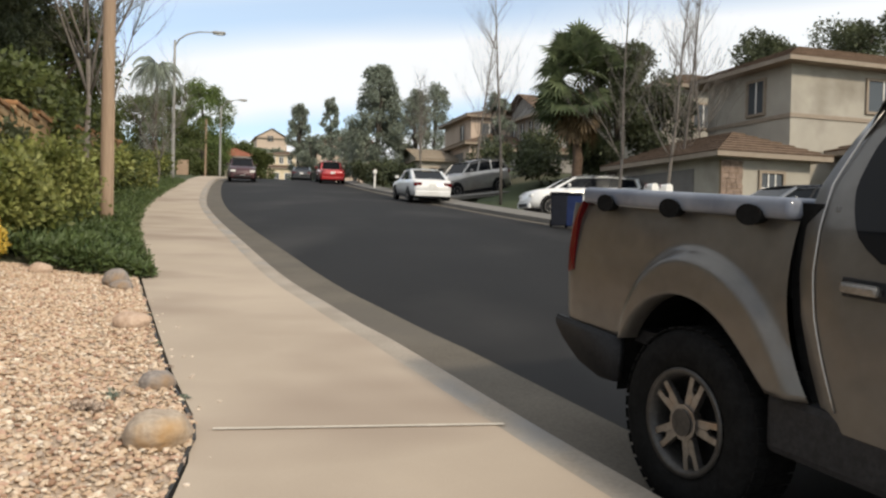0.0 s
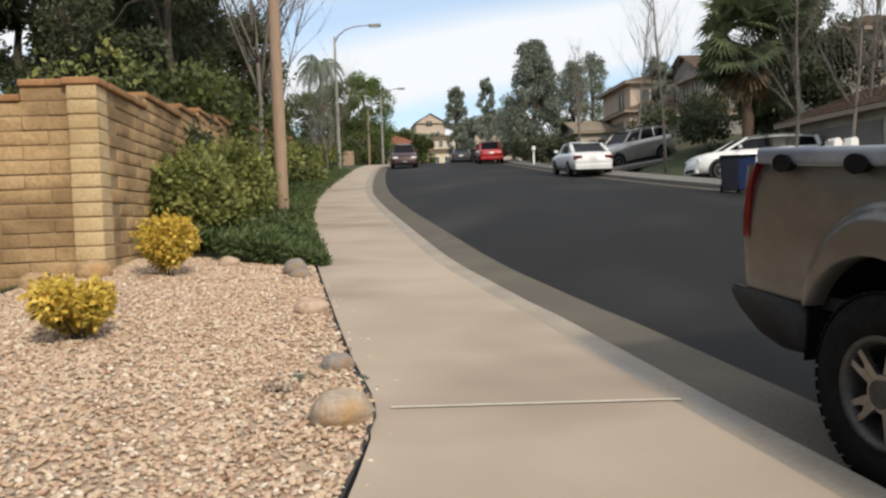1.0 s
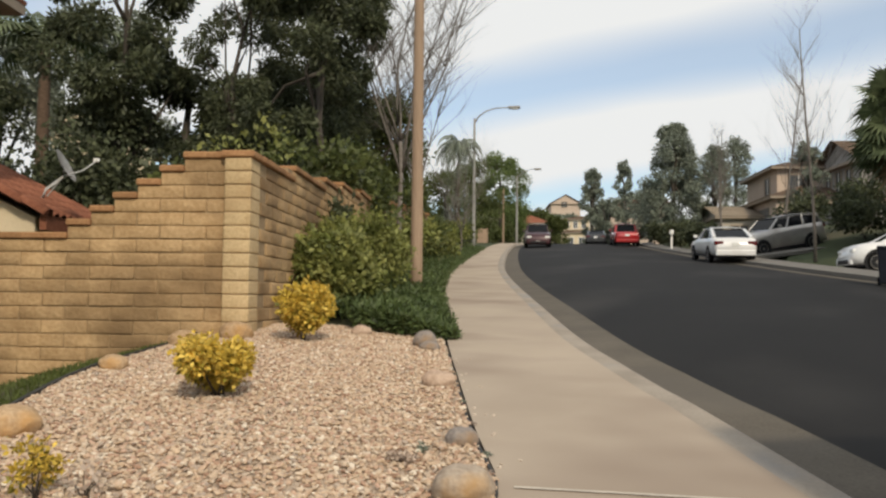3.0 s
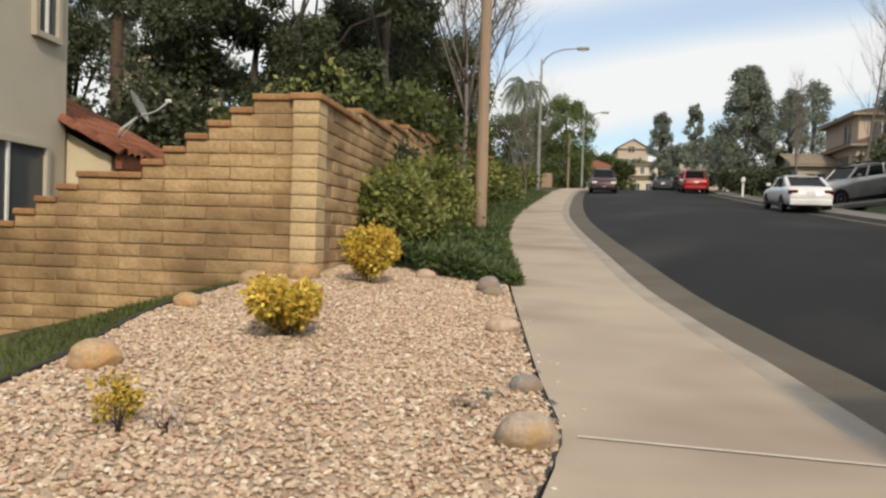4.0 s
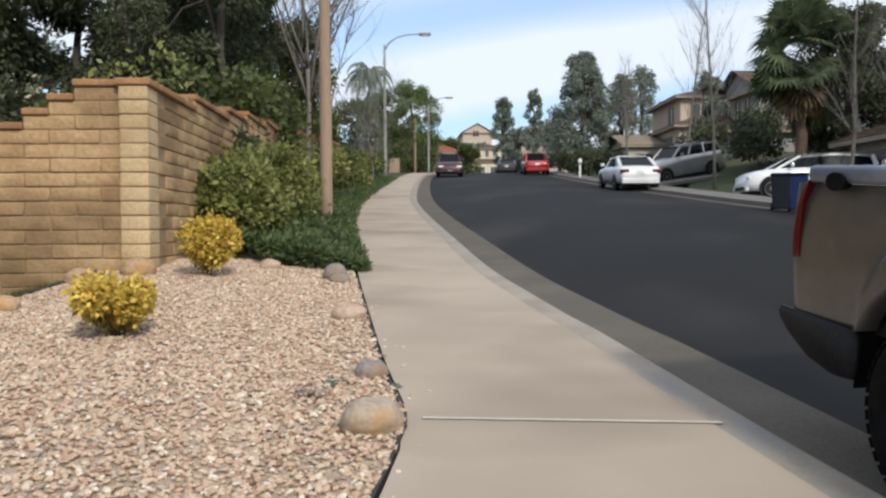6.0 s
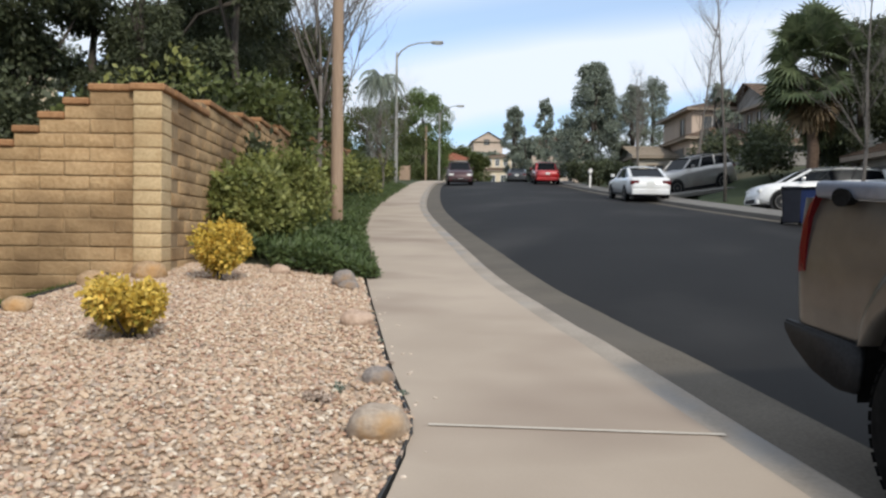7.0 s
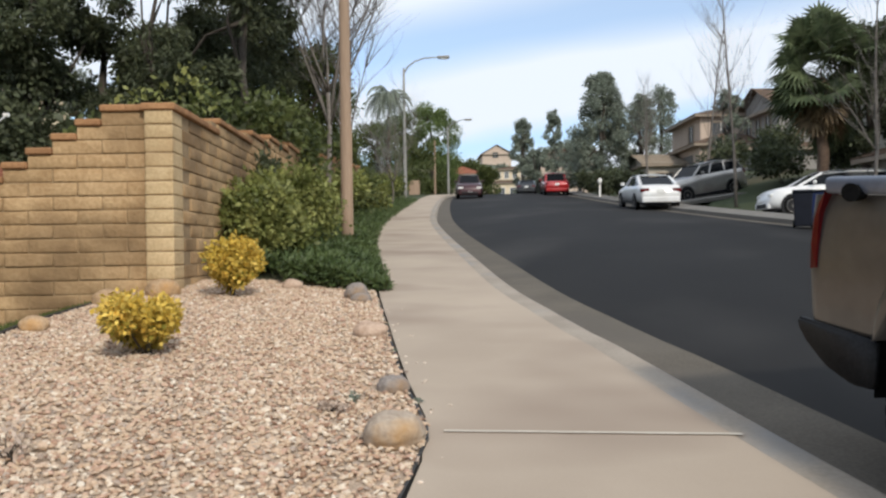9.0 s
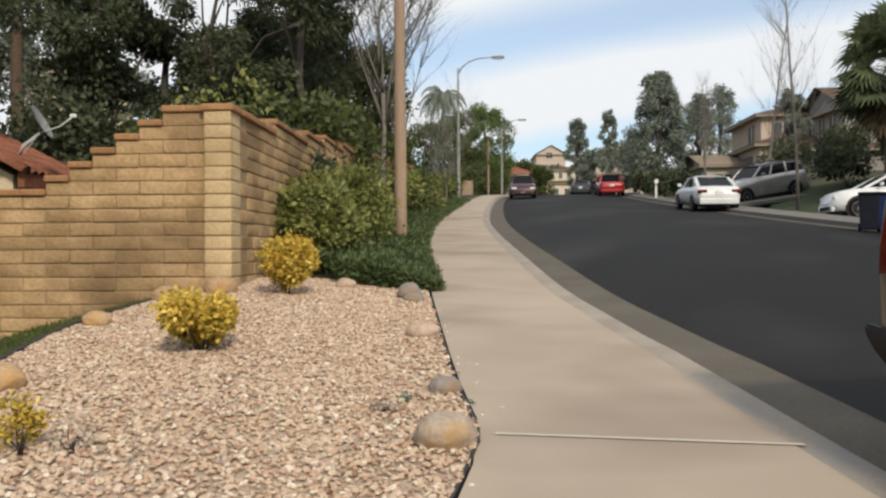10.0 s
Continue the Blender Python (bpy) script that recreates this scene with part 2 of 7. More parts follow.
M["bark_palm"] = mat("bark_palm", (0.07, 0.045, 0.03), (0.15, 0.10, 0.07), scale=6, fine=30, rough=0.95, bump=0.8, stretch=(1, 1, 2.5))
M["pole_wood"] = mat("pole_wood", (0.255, 0.175, 0.118), (0.36, 0.255, 0.178), scale=3, fine=40, rough=0.85, bump=0.3, stretch=(1, 1, 0.08), bump_dist=0.004)
M["pole_concrete"] = mat("pole_concrete", (0.22, 0.21, 0.2), (0.34, 0.33, 0.31), scale=3, fine=60, rough=0.9, bump=0.2)
M["rock_tan"] = mat("rock_tan", (0.30, 0.19, 0.10), (0.50, 0.36, 0.23), scale=5, fine=40, rough=0.9, bump=0.5, stain=(0.44, 0.25, 0.10), stain_scale=4, spec=0.25, per_piece=0.12)
M["rock_boulder"] = mat("rock_boulder", (0.28, 0.22, 0.17), (0.46, 0.38, 0.30), scale=5, fine=40, rough=0.9, bump=0.5, stain=(0.40, 0.25, 0.12), stain_scale=4, spec=0.25)
M["rock_pale"] = mat("rock_pale", (0.48, 0.38, 0.30), (0.70, 0.60, 0.50), scale=30, fine=90, rough=0.9, bump=0.3, per_piece=0.2, spec=0.25)
M["rock_grey"] = mat("rock_grey", (0.17, 0.145, 0.13), (0.32, 0.28, 0.25), scale=5, fine=40, rough=0.9, bump=0.5, stain=(0.26, 0.17, 0.1), stain_scale=5, spec=0.25)
M["rock_pink"] = mat("rock_pink", (0.36, 0.25, 0.18), (0.52, 0.39, 0.30), scale=5, fine=40, rough=0.9, bump=0.5, spec=0.25)
def paint(name, dark, light, metal=0.35, rough=0.35, coat=0.7, dirt=(0.2, 0.16, 0.12)):
    return mat(name, dark, light, scale=1.5, fine=12, rough=rough, metal=metal, coat=coat, bump=0, stain=dirt, stain_scale=1.2, stain_pos=(0.55, 1.1))
M["paint_pewter"] = paint("paint_pewter", (0.074, 0.069, 0.064), (0.102, 0.096, 0.089), 0.45, 0.36, 0.45)
M["paint_white"] = paint("paint_white", (0.66, 0.66, 0.66), (0.74, 0.74, 0.74), 0.0, 0.4, 0.8, (0.5, 0.48, 0.45))
M["paint_silver"] = paint("paint_silver", (0.36, 0.345, 0.33), (0.44, 0.42, 0.4), 0.6, 0.35, 0.8)
M["paint_maroon"] = paint("paint_maroon", (0.030, 0.003, 0.006), (0.05, 0.006, 0.009), 0.1, 0.4, 0.45, (0.03, 0.012, 0.012))
M["paint_red"] = paint("paint_red", (0.32, 0.012, 0.016), (0.42, 0.02, 0.022), 0.1, 0.35, 0.9, (0.2, 0.03, 0.03))
M["paint_black"] = paint("paint_black", (0.012, 0.012, 0.014), (0.02, 0.02, 0.022), 0.1, 0.3, 0.9, (0.03, 0.03, 0.03))
M["paint_blue"] = paint("paint_blue", (0.02, 0.025, 0.035), (0.03, 0.036, 0.05), 0.3, 0.3, 0.9, (0.06, 0.06, 0.06))
M["bed_cover"] = mat("bed_cover", (0.085, 0.10, 0.135), (0.12, 0.135, 0.175), scale=2, fine=30, rough=0.5, bump=0.05, coat=0.3, stain=(0.18, 0.195, 0.23), stain_scale=3)
M["blue_plastic"] = mat("blue_plastic", (0.007, 0.015, 0.06), (0.012, 0.024, 0.085), scale=5, rough=0.5, bump=0.1, spec=0.25)
M["dark_plastic"] = mat("dark_bin_plastic", (0.006, 0.007, 0.012), (0.010, 0.012, 0.02), scale=5, rough=0.55, bump=0.1, spec=0.2)
M["stucco_cream"] = mat("stucco_cream", (0.40, 0.365, 0.31), (0.50, 0.46, 0.395), scale=1.2, fine=60, rough=0.95, bump=0.35, stain=(0.36, 0.32, 0.26), stain_scale=0.5, spec=0.2)
M["stucco_butter"] = mat("stucco_butter", (0.56, 0.47, 0.33), (0.66, 0.56, 0.41), scale=1.2, fine=60, rough=0.95, bump=0.35, stain=(0.5, 0.42, 0.30), stain_scale=0.5, spec=0.2)
M["stucco_beige"] = mat("stucco_beige", (0.45, 0.40, 0.32), (0.55, 0.49, 0.40), scale=1.2, fine=60, rough=0.95, bump=0.35, stain=(0.4, 0.35, 0.28), stain_scale=0.5, spec=0.2)
M["stucco_grey"] = mat("stucco_grey", (0.24, 0.225, 0.21), (0.31, 0.295, 0.28), scale=1.2, fine=60, rough=0.95, bump=0.35, spec=0.2)
M["stucco_pink"] = mat("stucco_pink", (0.46, 0.36, 0.29), (0.55, 0.45, 0.37), scale=1.2, fine=60, rough=0.95, bump=0.3, spec=0.2)
M["tile_brown"] = mat("roof_tile_brown", (0.085, 0.058, 0.042), (0.17, 0.12, 0.088), scale=2, fine=14, rough=0.9, bump=0.4, per_island=0.25, spec=0.2)
M["tile_red"] = mat("roof_tile_red", (0.19, 0.07, 0.042), (0.29, 0.118, 0.07), scale=3, fine=20, rough=0.9, bump=0.4, per_piece=0.18, spec=0.2)
M["tile_tan"] = mat("roof_tile_tan", (0.20, 0.165, 0.13), (0.31, 0.26, 0.205), scale=2, fine=14, rough=0.9, bump=0.4, per_island=0.2, spec=0.2)
M["wood_dark"] = mat("dark_fascia", (0.05, 0.035, 0.025), (0.10, 0.075, 0.055), scale=4, rough=0.8, bump=0.2)
M["fascia"] = mat("tan_fascia", (0.24, 0.19, 0.145), (0.31, 0.255, 0.20), scale=4, rough=0.8, bump=0.1)
M["dish_grey"] = mat("dish_grey", (0.42, 0.42, 0.42), (0.55, 0.55, 0.54), scale=6, rough=0.5, bump=0.05)
M["stucco_taupe"] = mat("stucco_taupe", (0.33, 0.305, 0.262), (0.42, 0.39, 0.335), scale=1.2, fine=60, rough=0.95, bump=0.35, stain=(0.24, 0.215, 0.18), stain_scale=0.5, spec=0.2)
M["garage"] = mat("garage_door", (0.13, 0.12, 0.115), (0.18, 0.17, 0.16), scale=3, rough=0.75, bump=0.1)
M["stone_veneer"] = mat("stone_veneer", (0.12, 0.085, 0.065), (0.26, 0.19, 0.15), scale=6, fine=30, rough=0.95, bump=0.6, per_island=0.3)
M["driveway"] = mat("driveway", (0.13, 0.12, 0.106), (0.19, 0.176, 0.157), scale=1, fine=40, rough=0.93, bump=0.3, stain=(0.16, 0.15, 0.135), stain_scale=0.6)


# ---- helpers ----
def mesh_of(name, bm, material, smooth=False):
    me = bpy.data.meshes.new(name)
    bm.normal_update()
    bm.to_mesh(me)
    bm.free()
    me.materials.append(material)
    if smooth:
        me.shade_smooth()
    return me


def part(name, bm, material, parent=None, label="", smooth=False, m=None):
    """Links a bmesh as one mesh object, under a thing or a part where one is given."""
    ob = new(name, mesh_of(name, bm, material, smooth))
    if parent:
        ob.parent = parent
    if m is not None:
        ob.matrix_basis = m
    if label:
        tagged(ob, label=label)
    return ob


def raw(name, verts, faces, material, parent=None, label="", smooth=False):
    me = bpy.data.meshes.new(name)
    me.from_pydata([tuple(map(float, v)) for v in verts], [], [tuple(map(int, f)) for f in faces])
    me.materials.append(material)
    if smooth:
        me.shade_smooth()
    ob = new(name, me)
    if parent:
        ob.parent = parent
    if label:
        tagged(ob, label=label)
    return ob


def empty(name, m=None, label="", category="", group="", kind=""):
    ob = new(name)
    ob.empty_display_size = 0.1
    if m is not None:
        ob.matrix_basis = m
    return tagged(ob, label, category, group, kind)


def box(sx, sy, sz, at=(0, 0, 0), bevel=0.0, seg=2, bm=None, rz=0.0):
    """A box of that size, its base centre at the place given."""
    tmp = bmesh.new()
    bmesh.ops.create_cube(tmp, size=1.0, matrix=Matrix.Diagonal((sx, sy, sz, 1)))
    if bevel:
        bmesh.ops.bevel(tmp, geom=tmp.edges[:], offset=min(bevel, sx * .45, sy * .45, sz * .45), segments=seg, affect="EDGES", profile=0.6)
    tmp.transform(Matrix.Translation(Vector(at) + Vector((0, 0, sz / 2))) @ Matrix.Rotation(rz, 4, "Z"))
    return join(bm, tmp) if bm else tmp


def join(bm, other):
    me = bpy.data.meshes.new("t")
    other.to_mesh(me)
    other.free()
    bm.from_mesh(me)
    bpy.data.meshes.remove(me)
    return bm


def cyl(r1, r2, h, at=(0, 0, 0), seg=16, axis="Z", bm=None):
    tmp = bmesh.new()
    bmesh.ops.create_cone(tmp, cap_ends=True, segments=seg, radius1=r1, radius2=r2, depth=h)
    rot = {"Z": Matrix(), "X": Matrix.Rotation(radians(90), 4, "Y"), "Y": Matrix.Rotation(radians(-90), 4, "X")}[axis]
    tmp.transform(Matrix.Translation(at) @ rot)
    return join(bm, tmp) if bm else tmp


def tube(points, radii, seg=8, bm=None):
    """A tapered tube along the points."""
    bm = bm or bmesh.new()
    pts = [Vector(p) for p in points]
    rings = []
    for i, p in enumerate(pts):
        d = (pts[min(i + 1, len(pts) - 1)] - pts[max(i - 1, 0)]).normalized()
        a = d.orthogonal().normalized() if abs(d.z) < 0.95 else Vector((1, 0, 0)).cross(d).normalized()
        b = d.cross(a)
        r = radii[i] if isinstance(radii, (list, tuple)) else radii
        rings.append([bm.verts.new(p + r * (math.cos(k * math.tau / seg) * a + math.sin(k * math.tau / seg) * b)) for k in range(seg)])
    for A, B in zip(rings, rings[1:]):
        for k in range(seg):
            bm.faces.new((A[k], A[(k + 1) % seg], B[(k + 1) % seg], B[k]))
    bm.faces.new(rings[0][::-1])
    bm.faces.new(rings[-1])
    return bm


def plate(outline, thick, bm=None, m=None):
    """A flat plate: an outline in x, z, with its front at y = 0 and its back at y = thick."""
    bm2 = bmesh.new()
    f = [bm2.verts.new((x, 0, z)) for x, z in outline]
    b = [bm2.verts.new((x, thick, z)) for x, z in outline]
    n = len(f)
    bm2.faces.new(f)
    bm2.faces.new(b[::-1])
    for i in range(n):
        bm2.faces.new((f[i], b[i], b[(i + 1) % n], f[(i + 1) % n]))
    bmesh.ops.recalc_face_normals(bm2, faces=bm2.faces[:])
    if m is not None:
        bm2.transform(m)
    return join(bm, bm2) if bm else bm2


def smooth_line(pts, step):
    """A Catmull-Rom line through the points, at about even steps."""
    P = [np.array(p, float) for p in pts]
    P = [2 * P[0] - P[1]] + P + [2 * P[-1] - P[-2]]
    out = []
    for i in range(1, len(P) - 2):
        n = max(2, int(np.linalg.norm(P[i + 1] - P[i]) / step))
        for k in range(n):
            t = k / n
            out.append(0.5 * (2 * P[i] + (P[i + 1] - P[i - 1]) * t + (2 * P[i - 1] - 5 * P[i] + 4 * P[i + 1] - P[i + 2]) * t * t
                              + (3 * P[i] - P[i - 1] - 3 * P[i + 1] + P[i + 2]) * t ** 3))
    out.append(P[-2])
    return np.array(out)


def offset_line(line, d):
    """The line moved d metres to its right."""
    t = np.gradient(line, axis=0)
    t /= np.linalg.norm(t, axis=1)[:, None]
    return line + d * np.stack([t[:, 1], -t[:, 0]], 1)


def smoothstep(a, b, v):
    t = min(1.0, max(0.0, (v - a) / (b - a)))
    return t * t * (3 - 2 * t)

# ---- the lie of the land ----
UP = np.array([-math.sin(radians(8)), math.cos(radians(8))])      # uphill
def street_z(x, y):
    u = UP[0] * x + UP[1] * y
    z = 0.077 * u + 0.0001 * max(u, 0) ** 2
    over = max(0.0, u - 66)                                        # the crest
    return z - 0.045 * over ** 2 / (over + 14) - 0.03 * over * (over > 0)


CURB = smooth_line([(9.0, -14), (5.6, -7), (2.35, -0.3), (0.86, 3.08), (0.48, 3.93), (-0.36, 5.91), (-0.94, 7.18), (-2.58, 11.41), (-7.62, 26.5),
                    (-13.8, 49.5), (-16.6, 62.5), (-18.2, 75), (-17.0, 92), (-11, 112)], 0.6)
WALK_EDGE = smooth_line([(-0.92, 2.72), (-1.02, 3.40), (-1.10, 3.76), (-1.45, 4.52), (-2.12, 6.12), (-3.43, 9.34), (-5.9, 15.7), (-9.25, 26.3), (-15.4, 49.4),
                         (-18.4, 62.7), (-20.0, 75), (-18.8, 92), (-12.8, 112)], 0.6)
BED_EDGE = [(-5.55, 7.25), (-5.08, 5.31), (-4.61, 4.26), (-4.14, 3.4), (-3.9, 2.7), (-3.7, 1.6), (-3.2, 0.6)]   # gravel meets the grass strip
ROAD_W = 9.4
RIGHT_CURB = offset_line(CURB, ROAD_W)


def side_of(line, x, y):
    """How far to the right of the line a point lies."""
    d = (line[:, 0] - x) ** 2 + (line[:, 1] - y) ** 2
    i = int(np.argmin(d))
    i = min(max(i, 1), len(line) - 2)
    t = line[i + 1] - line[i - 1]
    t = t / np.hypot(*t)
    return (x - line[i, 0]) * t[1] - (y - line[i, 1]) * t[0]


BED_LINE = smooth_line([(-5.75, 7.6)] + BED_EDGE + [(-2.6, -1.5), (-2.0, -6)], 0.3)[::-1]


def lot_z(x, y):
    """Ground outside the street: gravel mound, falling yard to the left, rising lots across the road."""
    z = street_z(x, y)
    r = side_of(RIGHT_CURB, x, y)
    if r > 0:
        return z - 0.42 * smoothstep(0.9, 3.2, r) * smoothstep(34.5, 31.0, y) + (0.07 + 1.35 * smoothstep(31, 39, y)) * smoothstep(1.4, 9, r)
    if y < 7.7:
        left = -side_of(BED_LINE, x, y)
        if left > 0:
            return z + 0.10 - 0.235 * min(left, 5.2)
        e = -side_of(WALK_EDGE, x, y)
        return z + 0.10 * smoothstep(0.1, 2.0, e)
    e = -side_of(WALK_EDGE, x, y)
    return z + 0.12 * smoothstep(0.2, 2.0, e) + 0.06 * smoothstep(6, 40, e) * min(e, 60)


# ---- ground sheet ----
def build_ground():
    xs = np.concatenate([[-1500, -600, -300, -180, -120, -90, -70], np.arange(-56, -14, 2.0), np.arange(-14, 12, 0.5), np.arange(12, 60, 2.0), [70, 90, 130, 200, 350, 700, 1500]])
    ys = np.concatenate([[-1500, -500, -200, -100, -60, -40, -28], np.arange(-20, 0, 2.0), np.arange(0, 16, 0.5), np.arange(16, 40, 1.0), np.arange(40, 130, 3.0), [150, 165, 180, 195, 215, 260, 400, 800, 2500]])
    V, Fc = [], []
    for y in ys:
        for x in xs:
            cx, cy = max(-60, min(60, x)), max(-30, min(130, y))
            z = lot_z(cx, cy)
            if side_of(WALK_EDGE, cx, cy) > -0.05 and side_of(RIGHT_CURB, cx, cy) < 2.0:
                z = street_z(cx, cy) - 0.45
            hill = 12.0 * smoothstep(160, 195, y) * smoothstep(-130, -75, x) * smoothstep(40, 0, x)      # the rise beyond the crest
            V.append((x, y, z - 0.04 + hill))
    w = len(xs)
    for j in range(len(ys) - 1):
        for i in range(w - 1):
            a = j * w + i
            Fc.append((a, a + 1, a + w + 1, a + w))
    g = raw("ground", V, Fc, M["ground"], smooth=True)
    tagged(g, "dry brown and green earth and lawn rising gently uphill", "ground", kind="structure")


def strip(name, left, right, z_left, z_right, material, cols=1, skirt=0.0, label="", category="", crown=0.0):
    """A surface between two lines of equal length, with its height over the street given at each side."""
    V, Fc = [], []
    n = len(left)
    for k in range(n):
        for c in range(cols + 1):
            f = c / cols
            p = left[k] * (1 - f) + right[k] * f
            V.append((p[0], p[1], street_z(*p) + z_left * (1 - f) + z_right * f + crown * 4 * f * (1 - f)))
    w = cols + 1
    for k in range(n - 1):
        for c in range(cols):
            a = k * w + c
            Fc.append((a, a + 1, a + w + 1, a + w))
    if skirt:
        base = len(V)
        ring = [k * w for k in range(n)] + [(n - 1) * w + c for c in range(1, w)] + [k * w + cols for k in range(n - 2, -1, -1)] + list(range(cols - 1, 0, -1))
        for i in ring:
            x, y, z = V[i]
            V.append((x, y, z - skirt))
        for q in range(len(ring)):
            r = (q + 1) % len(ring)
            Fc.append((ring[r], ring[q], base + q, base + r))
    ob = raw(name, V, Fc, material, smooth=False)
    return tagged(ob, label, category, kind="structure") if label else ob


def across(curb, edge):
    """For each point of the curb line, the point of the other line that lies square to it."""
    t = np.gradient(curb, axis=0)
    t /= np.linalg.norm(t, axis=1)[:, None]
    out = []
    for c, d in zip(curb, t):
        rel = edge - c
        s = rel @ np.array([d[1], -d[0]])
        a = np.abs(rel @ d) + 50 * (np.abs(s) > 6.5)
        i = int(np.argmin(a))
        j = i + 1 if i + 1 < len(edge) and (edge[min(i + 1, len(edge) - 1)] - c) @ d * ((edge[i] - c) @ d) < 0 else max(i - 1, 0)
        a0, a1 = (edge[i] - c) @ d, (edge[j] - c) @ d
        f = 0 if abs(a0 - a1) < 1e-6 else a0 / (a0 - a1)
        out.append(edge[i] * (1 - min(1, max(0, f))) + edge[j] * min(1, max(0, f)))
    return np.array(out)


build_ground()
ROAD_L = offset_line(CURB, 0.65)
ROAD_R = offset_line(CURB, ROAD_W - 0.45)
strip("road", ROAD_L, ROAD_R, -0.118, -0.118, M["asphalt"], cols=10, label="dark worn asphalt street curving uphill", category="road", crown=0.05)
gut = strip("gutter", offset_line(CURB, 0.095), offset_line(CURB, 0.66), -0.135, -0.112, M["gutter"], cols=2, label="brownish concrete gutter pan along the curb", category="gutter")
curb_l = empty("curb", label="pale worn concrete curb beside the pavement", category="curb", kind="structure")
for a in range(0, len(CURB) - 1, 6):          # curb lengths with joints
    top = [(-0.15, -0.004), (0.025, 0.0), (0.057, -0.012), (0.075, -0.05), (0.105, -0.15)]
    bm = bmesh.new()
    lines = [offset_line(CURB, d)[a:a + 7] for d, _ in top]
    rows_ = [[bm.verts.new((p[0], p[1], street_z(*p) + dz)) for p in ln] for ln, (_, dz) in zip(lines, top)]
    for A, B in zip(rows_, rows_[1:]):
        for k in range(len(A) - 1):
            bm.faces.new((A[k], B[k], B[k + 1], A[k + 1]))
    part("curb_length", bm, M["curb"], curb_l, smooth=True)

# left pavement in large panels, and the paved apron where the camera stands
EDGE_FULL = np.concatenate([smooth_line([(4.6, -15.5), (1.0, -8), (-2.2, -2.6), (-1.5, -0.6), (-0.98, 0.9), (-0.86, 2.0), (-0.90, 2.5)], 0.5), WALK_EDGE])
inner = offset_line(CURB, -0.152)
outer = across(inner, EDGE_FULL)
pavement = empty("pavement", label="sun-bleached beige concrete pavement with faint stains", category="pavement", kind="structure")
start = int(np.argmin(np.hypot(*(CURB - np.array([-1.6, 9.0])).T)))
cuts = [0, start] + list(range(start + 8, len(CURB) - 1, 8)) + [len(CURB) - 1]
for a, b in zip(cuts, cuts[1:]):
    pn = strip("paving_panel", outer[a:b + 1] * 1.0, inner[a:b + 1] * 1.0, 0.0, 0.0, M["concrete"], cols=4, skirt=0.12)
    pn.parent = pavement
bm = bmesh.new()
sA, sB = Vector((-1.02, 3.715, 0)), Vector((0.36, 3.93, 0))
n_ = 14
rail = []
for k in range(n_ + 1):
    p = sA.lerp(sB, k / n_)
    wv = 0.019 + 0.005 * noise.noise((k * 0.9, 0, 3))
    q = Vector((-(sB - sA).normalized().y, (sB - sA).normalized().x, 0)) * wv
    rail.append([bm.verts.new((p + s * q) + Vector((0, 0, street_z(p.x, p.y) + 0.0045))) for s in (-1, 1)])
for A, B in zip(rail, rail[1:]):
    bm.faces.new((A[0], B[0], B[1], A[1]))
bmesh.ops.recalc_face_normals(bm, faces=bm.faces[:])
if sum(f.normal.z for f in bm.faces) < 0:
    bmesh.ops.reverse_faces(bm, faces=bm.faces[:])
tagged(part("seam", bm, M["seam"], None), "pale filled joint across the concrete pavement", "joint", kind="structure")

# right-hand curb and pavement
rc = offset_line(CURB, ROAD_W)
strip("gutter_across", offset_line(CURB, ROAD_W - 0.46), offset_line(CURB, ROAD_W - 0.02), -0.113, -0.13, M["gutter"], cols=1, label="concrete gutter along the far side of the street", category="gutter")
strip("pavement_across", rc, offset_line(CURB, ROAD_W + 1.05), 0.0, 0.04, M["driveway"], cols=2, skirt=0.2, label="grey concrete pavement and curb across the street", category="pavement")

# ---- gravel bed ----
def bed_z(x, y):
    e = -side_of(WALK_EDGE, x, y)
    return street_z(x, y) + 0.10 * smoothstep(0.1, 2.0, e)


EDGE_NEAR = [(-0.2, -3.0), (-1.9, -1.6), (-1.54, -0.6), (-1.02, 0.9), (-0.90, 2.0), (-0.95, 2.75), (-1.04, 3.40), (-1.12, 3.76), (-1.48, 4.52), (-2.15, 6.12), (-3.43, 9.2)]
RIM = smooth_line(EDGE_NEAR[1:], 0.35)
LEFT = smooth_line([(-2.9, -1.6)] + BED_EDGE[::-1] + [(-5.75, 7.6), (-5.35, 8.6)], 0.35)


def along(line, n):
    s = np.concatenate([[0], np.cumsum(np.hypot(*np.diff(line, axis=0).T))])
    q = np.linspace(0, s[-1], n)
    return np.stack([np.interp(q, s, line[:, 0]), np.interp(q, s, line[:, 1])], 1)


NA, NB = 40, 24
LA, LB = along(LEFT, NA), along(RIM, NA)
V, Fc = [], []
for k in range(NA):
    for c in range(NB + 1):
        p = LA[k] * (1 - c / NB) + LB[k] * (c / NB)
        V.append((p[0], p[1], bed_z(*p) - 0.004 + 0.010 * noise.noise((p[0] * 3, p[1] * 3, 0))))
for k in range(NA - 1):
    for c in range(NB):
        a = k * (NB + 1) + c
        Fc.append((a, a + 1, a + NB + 2, a + NB + 1))
tagged(raw("gravel_bed", V, Fc, M["gravel_bed"], smooth=True), "bed of loose tan and pink gravel beside the pavement", "gravel bed", kind="structure")


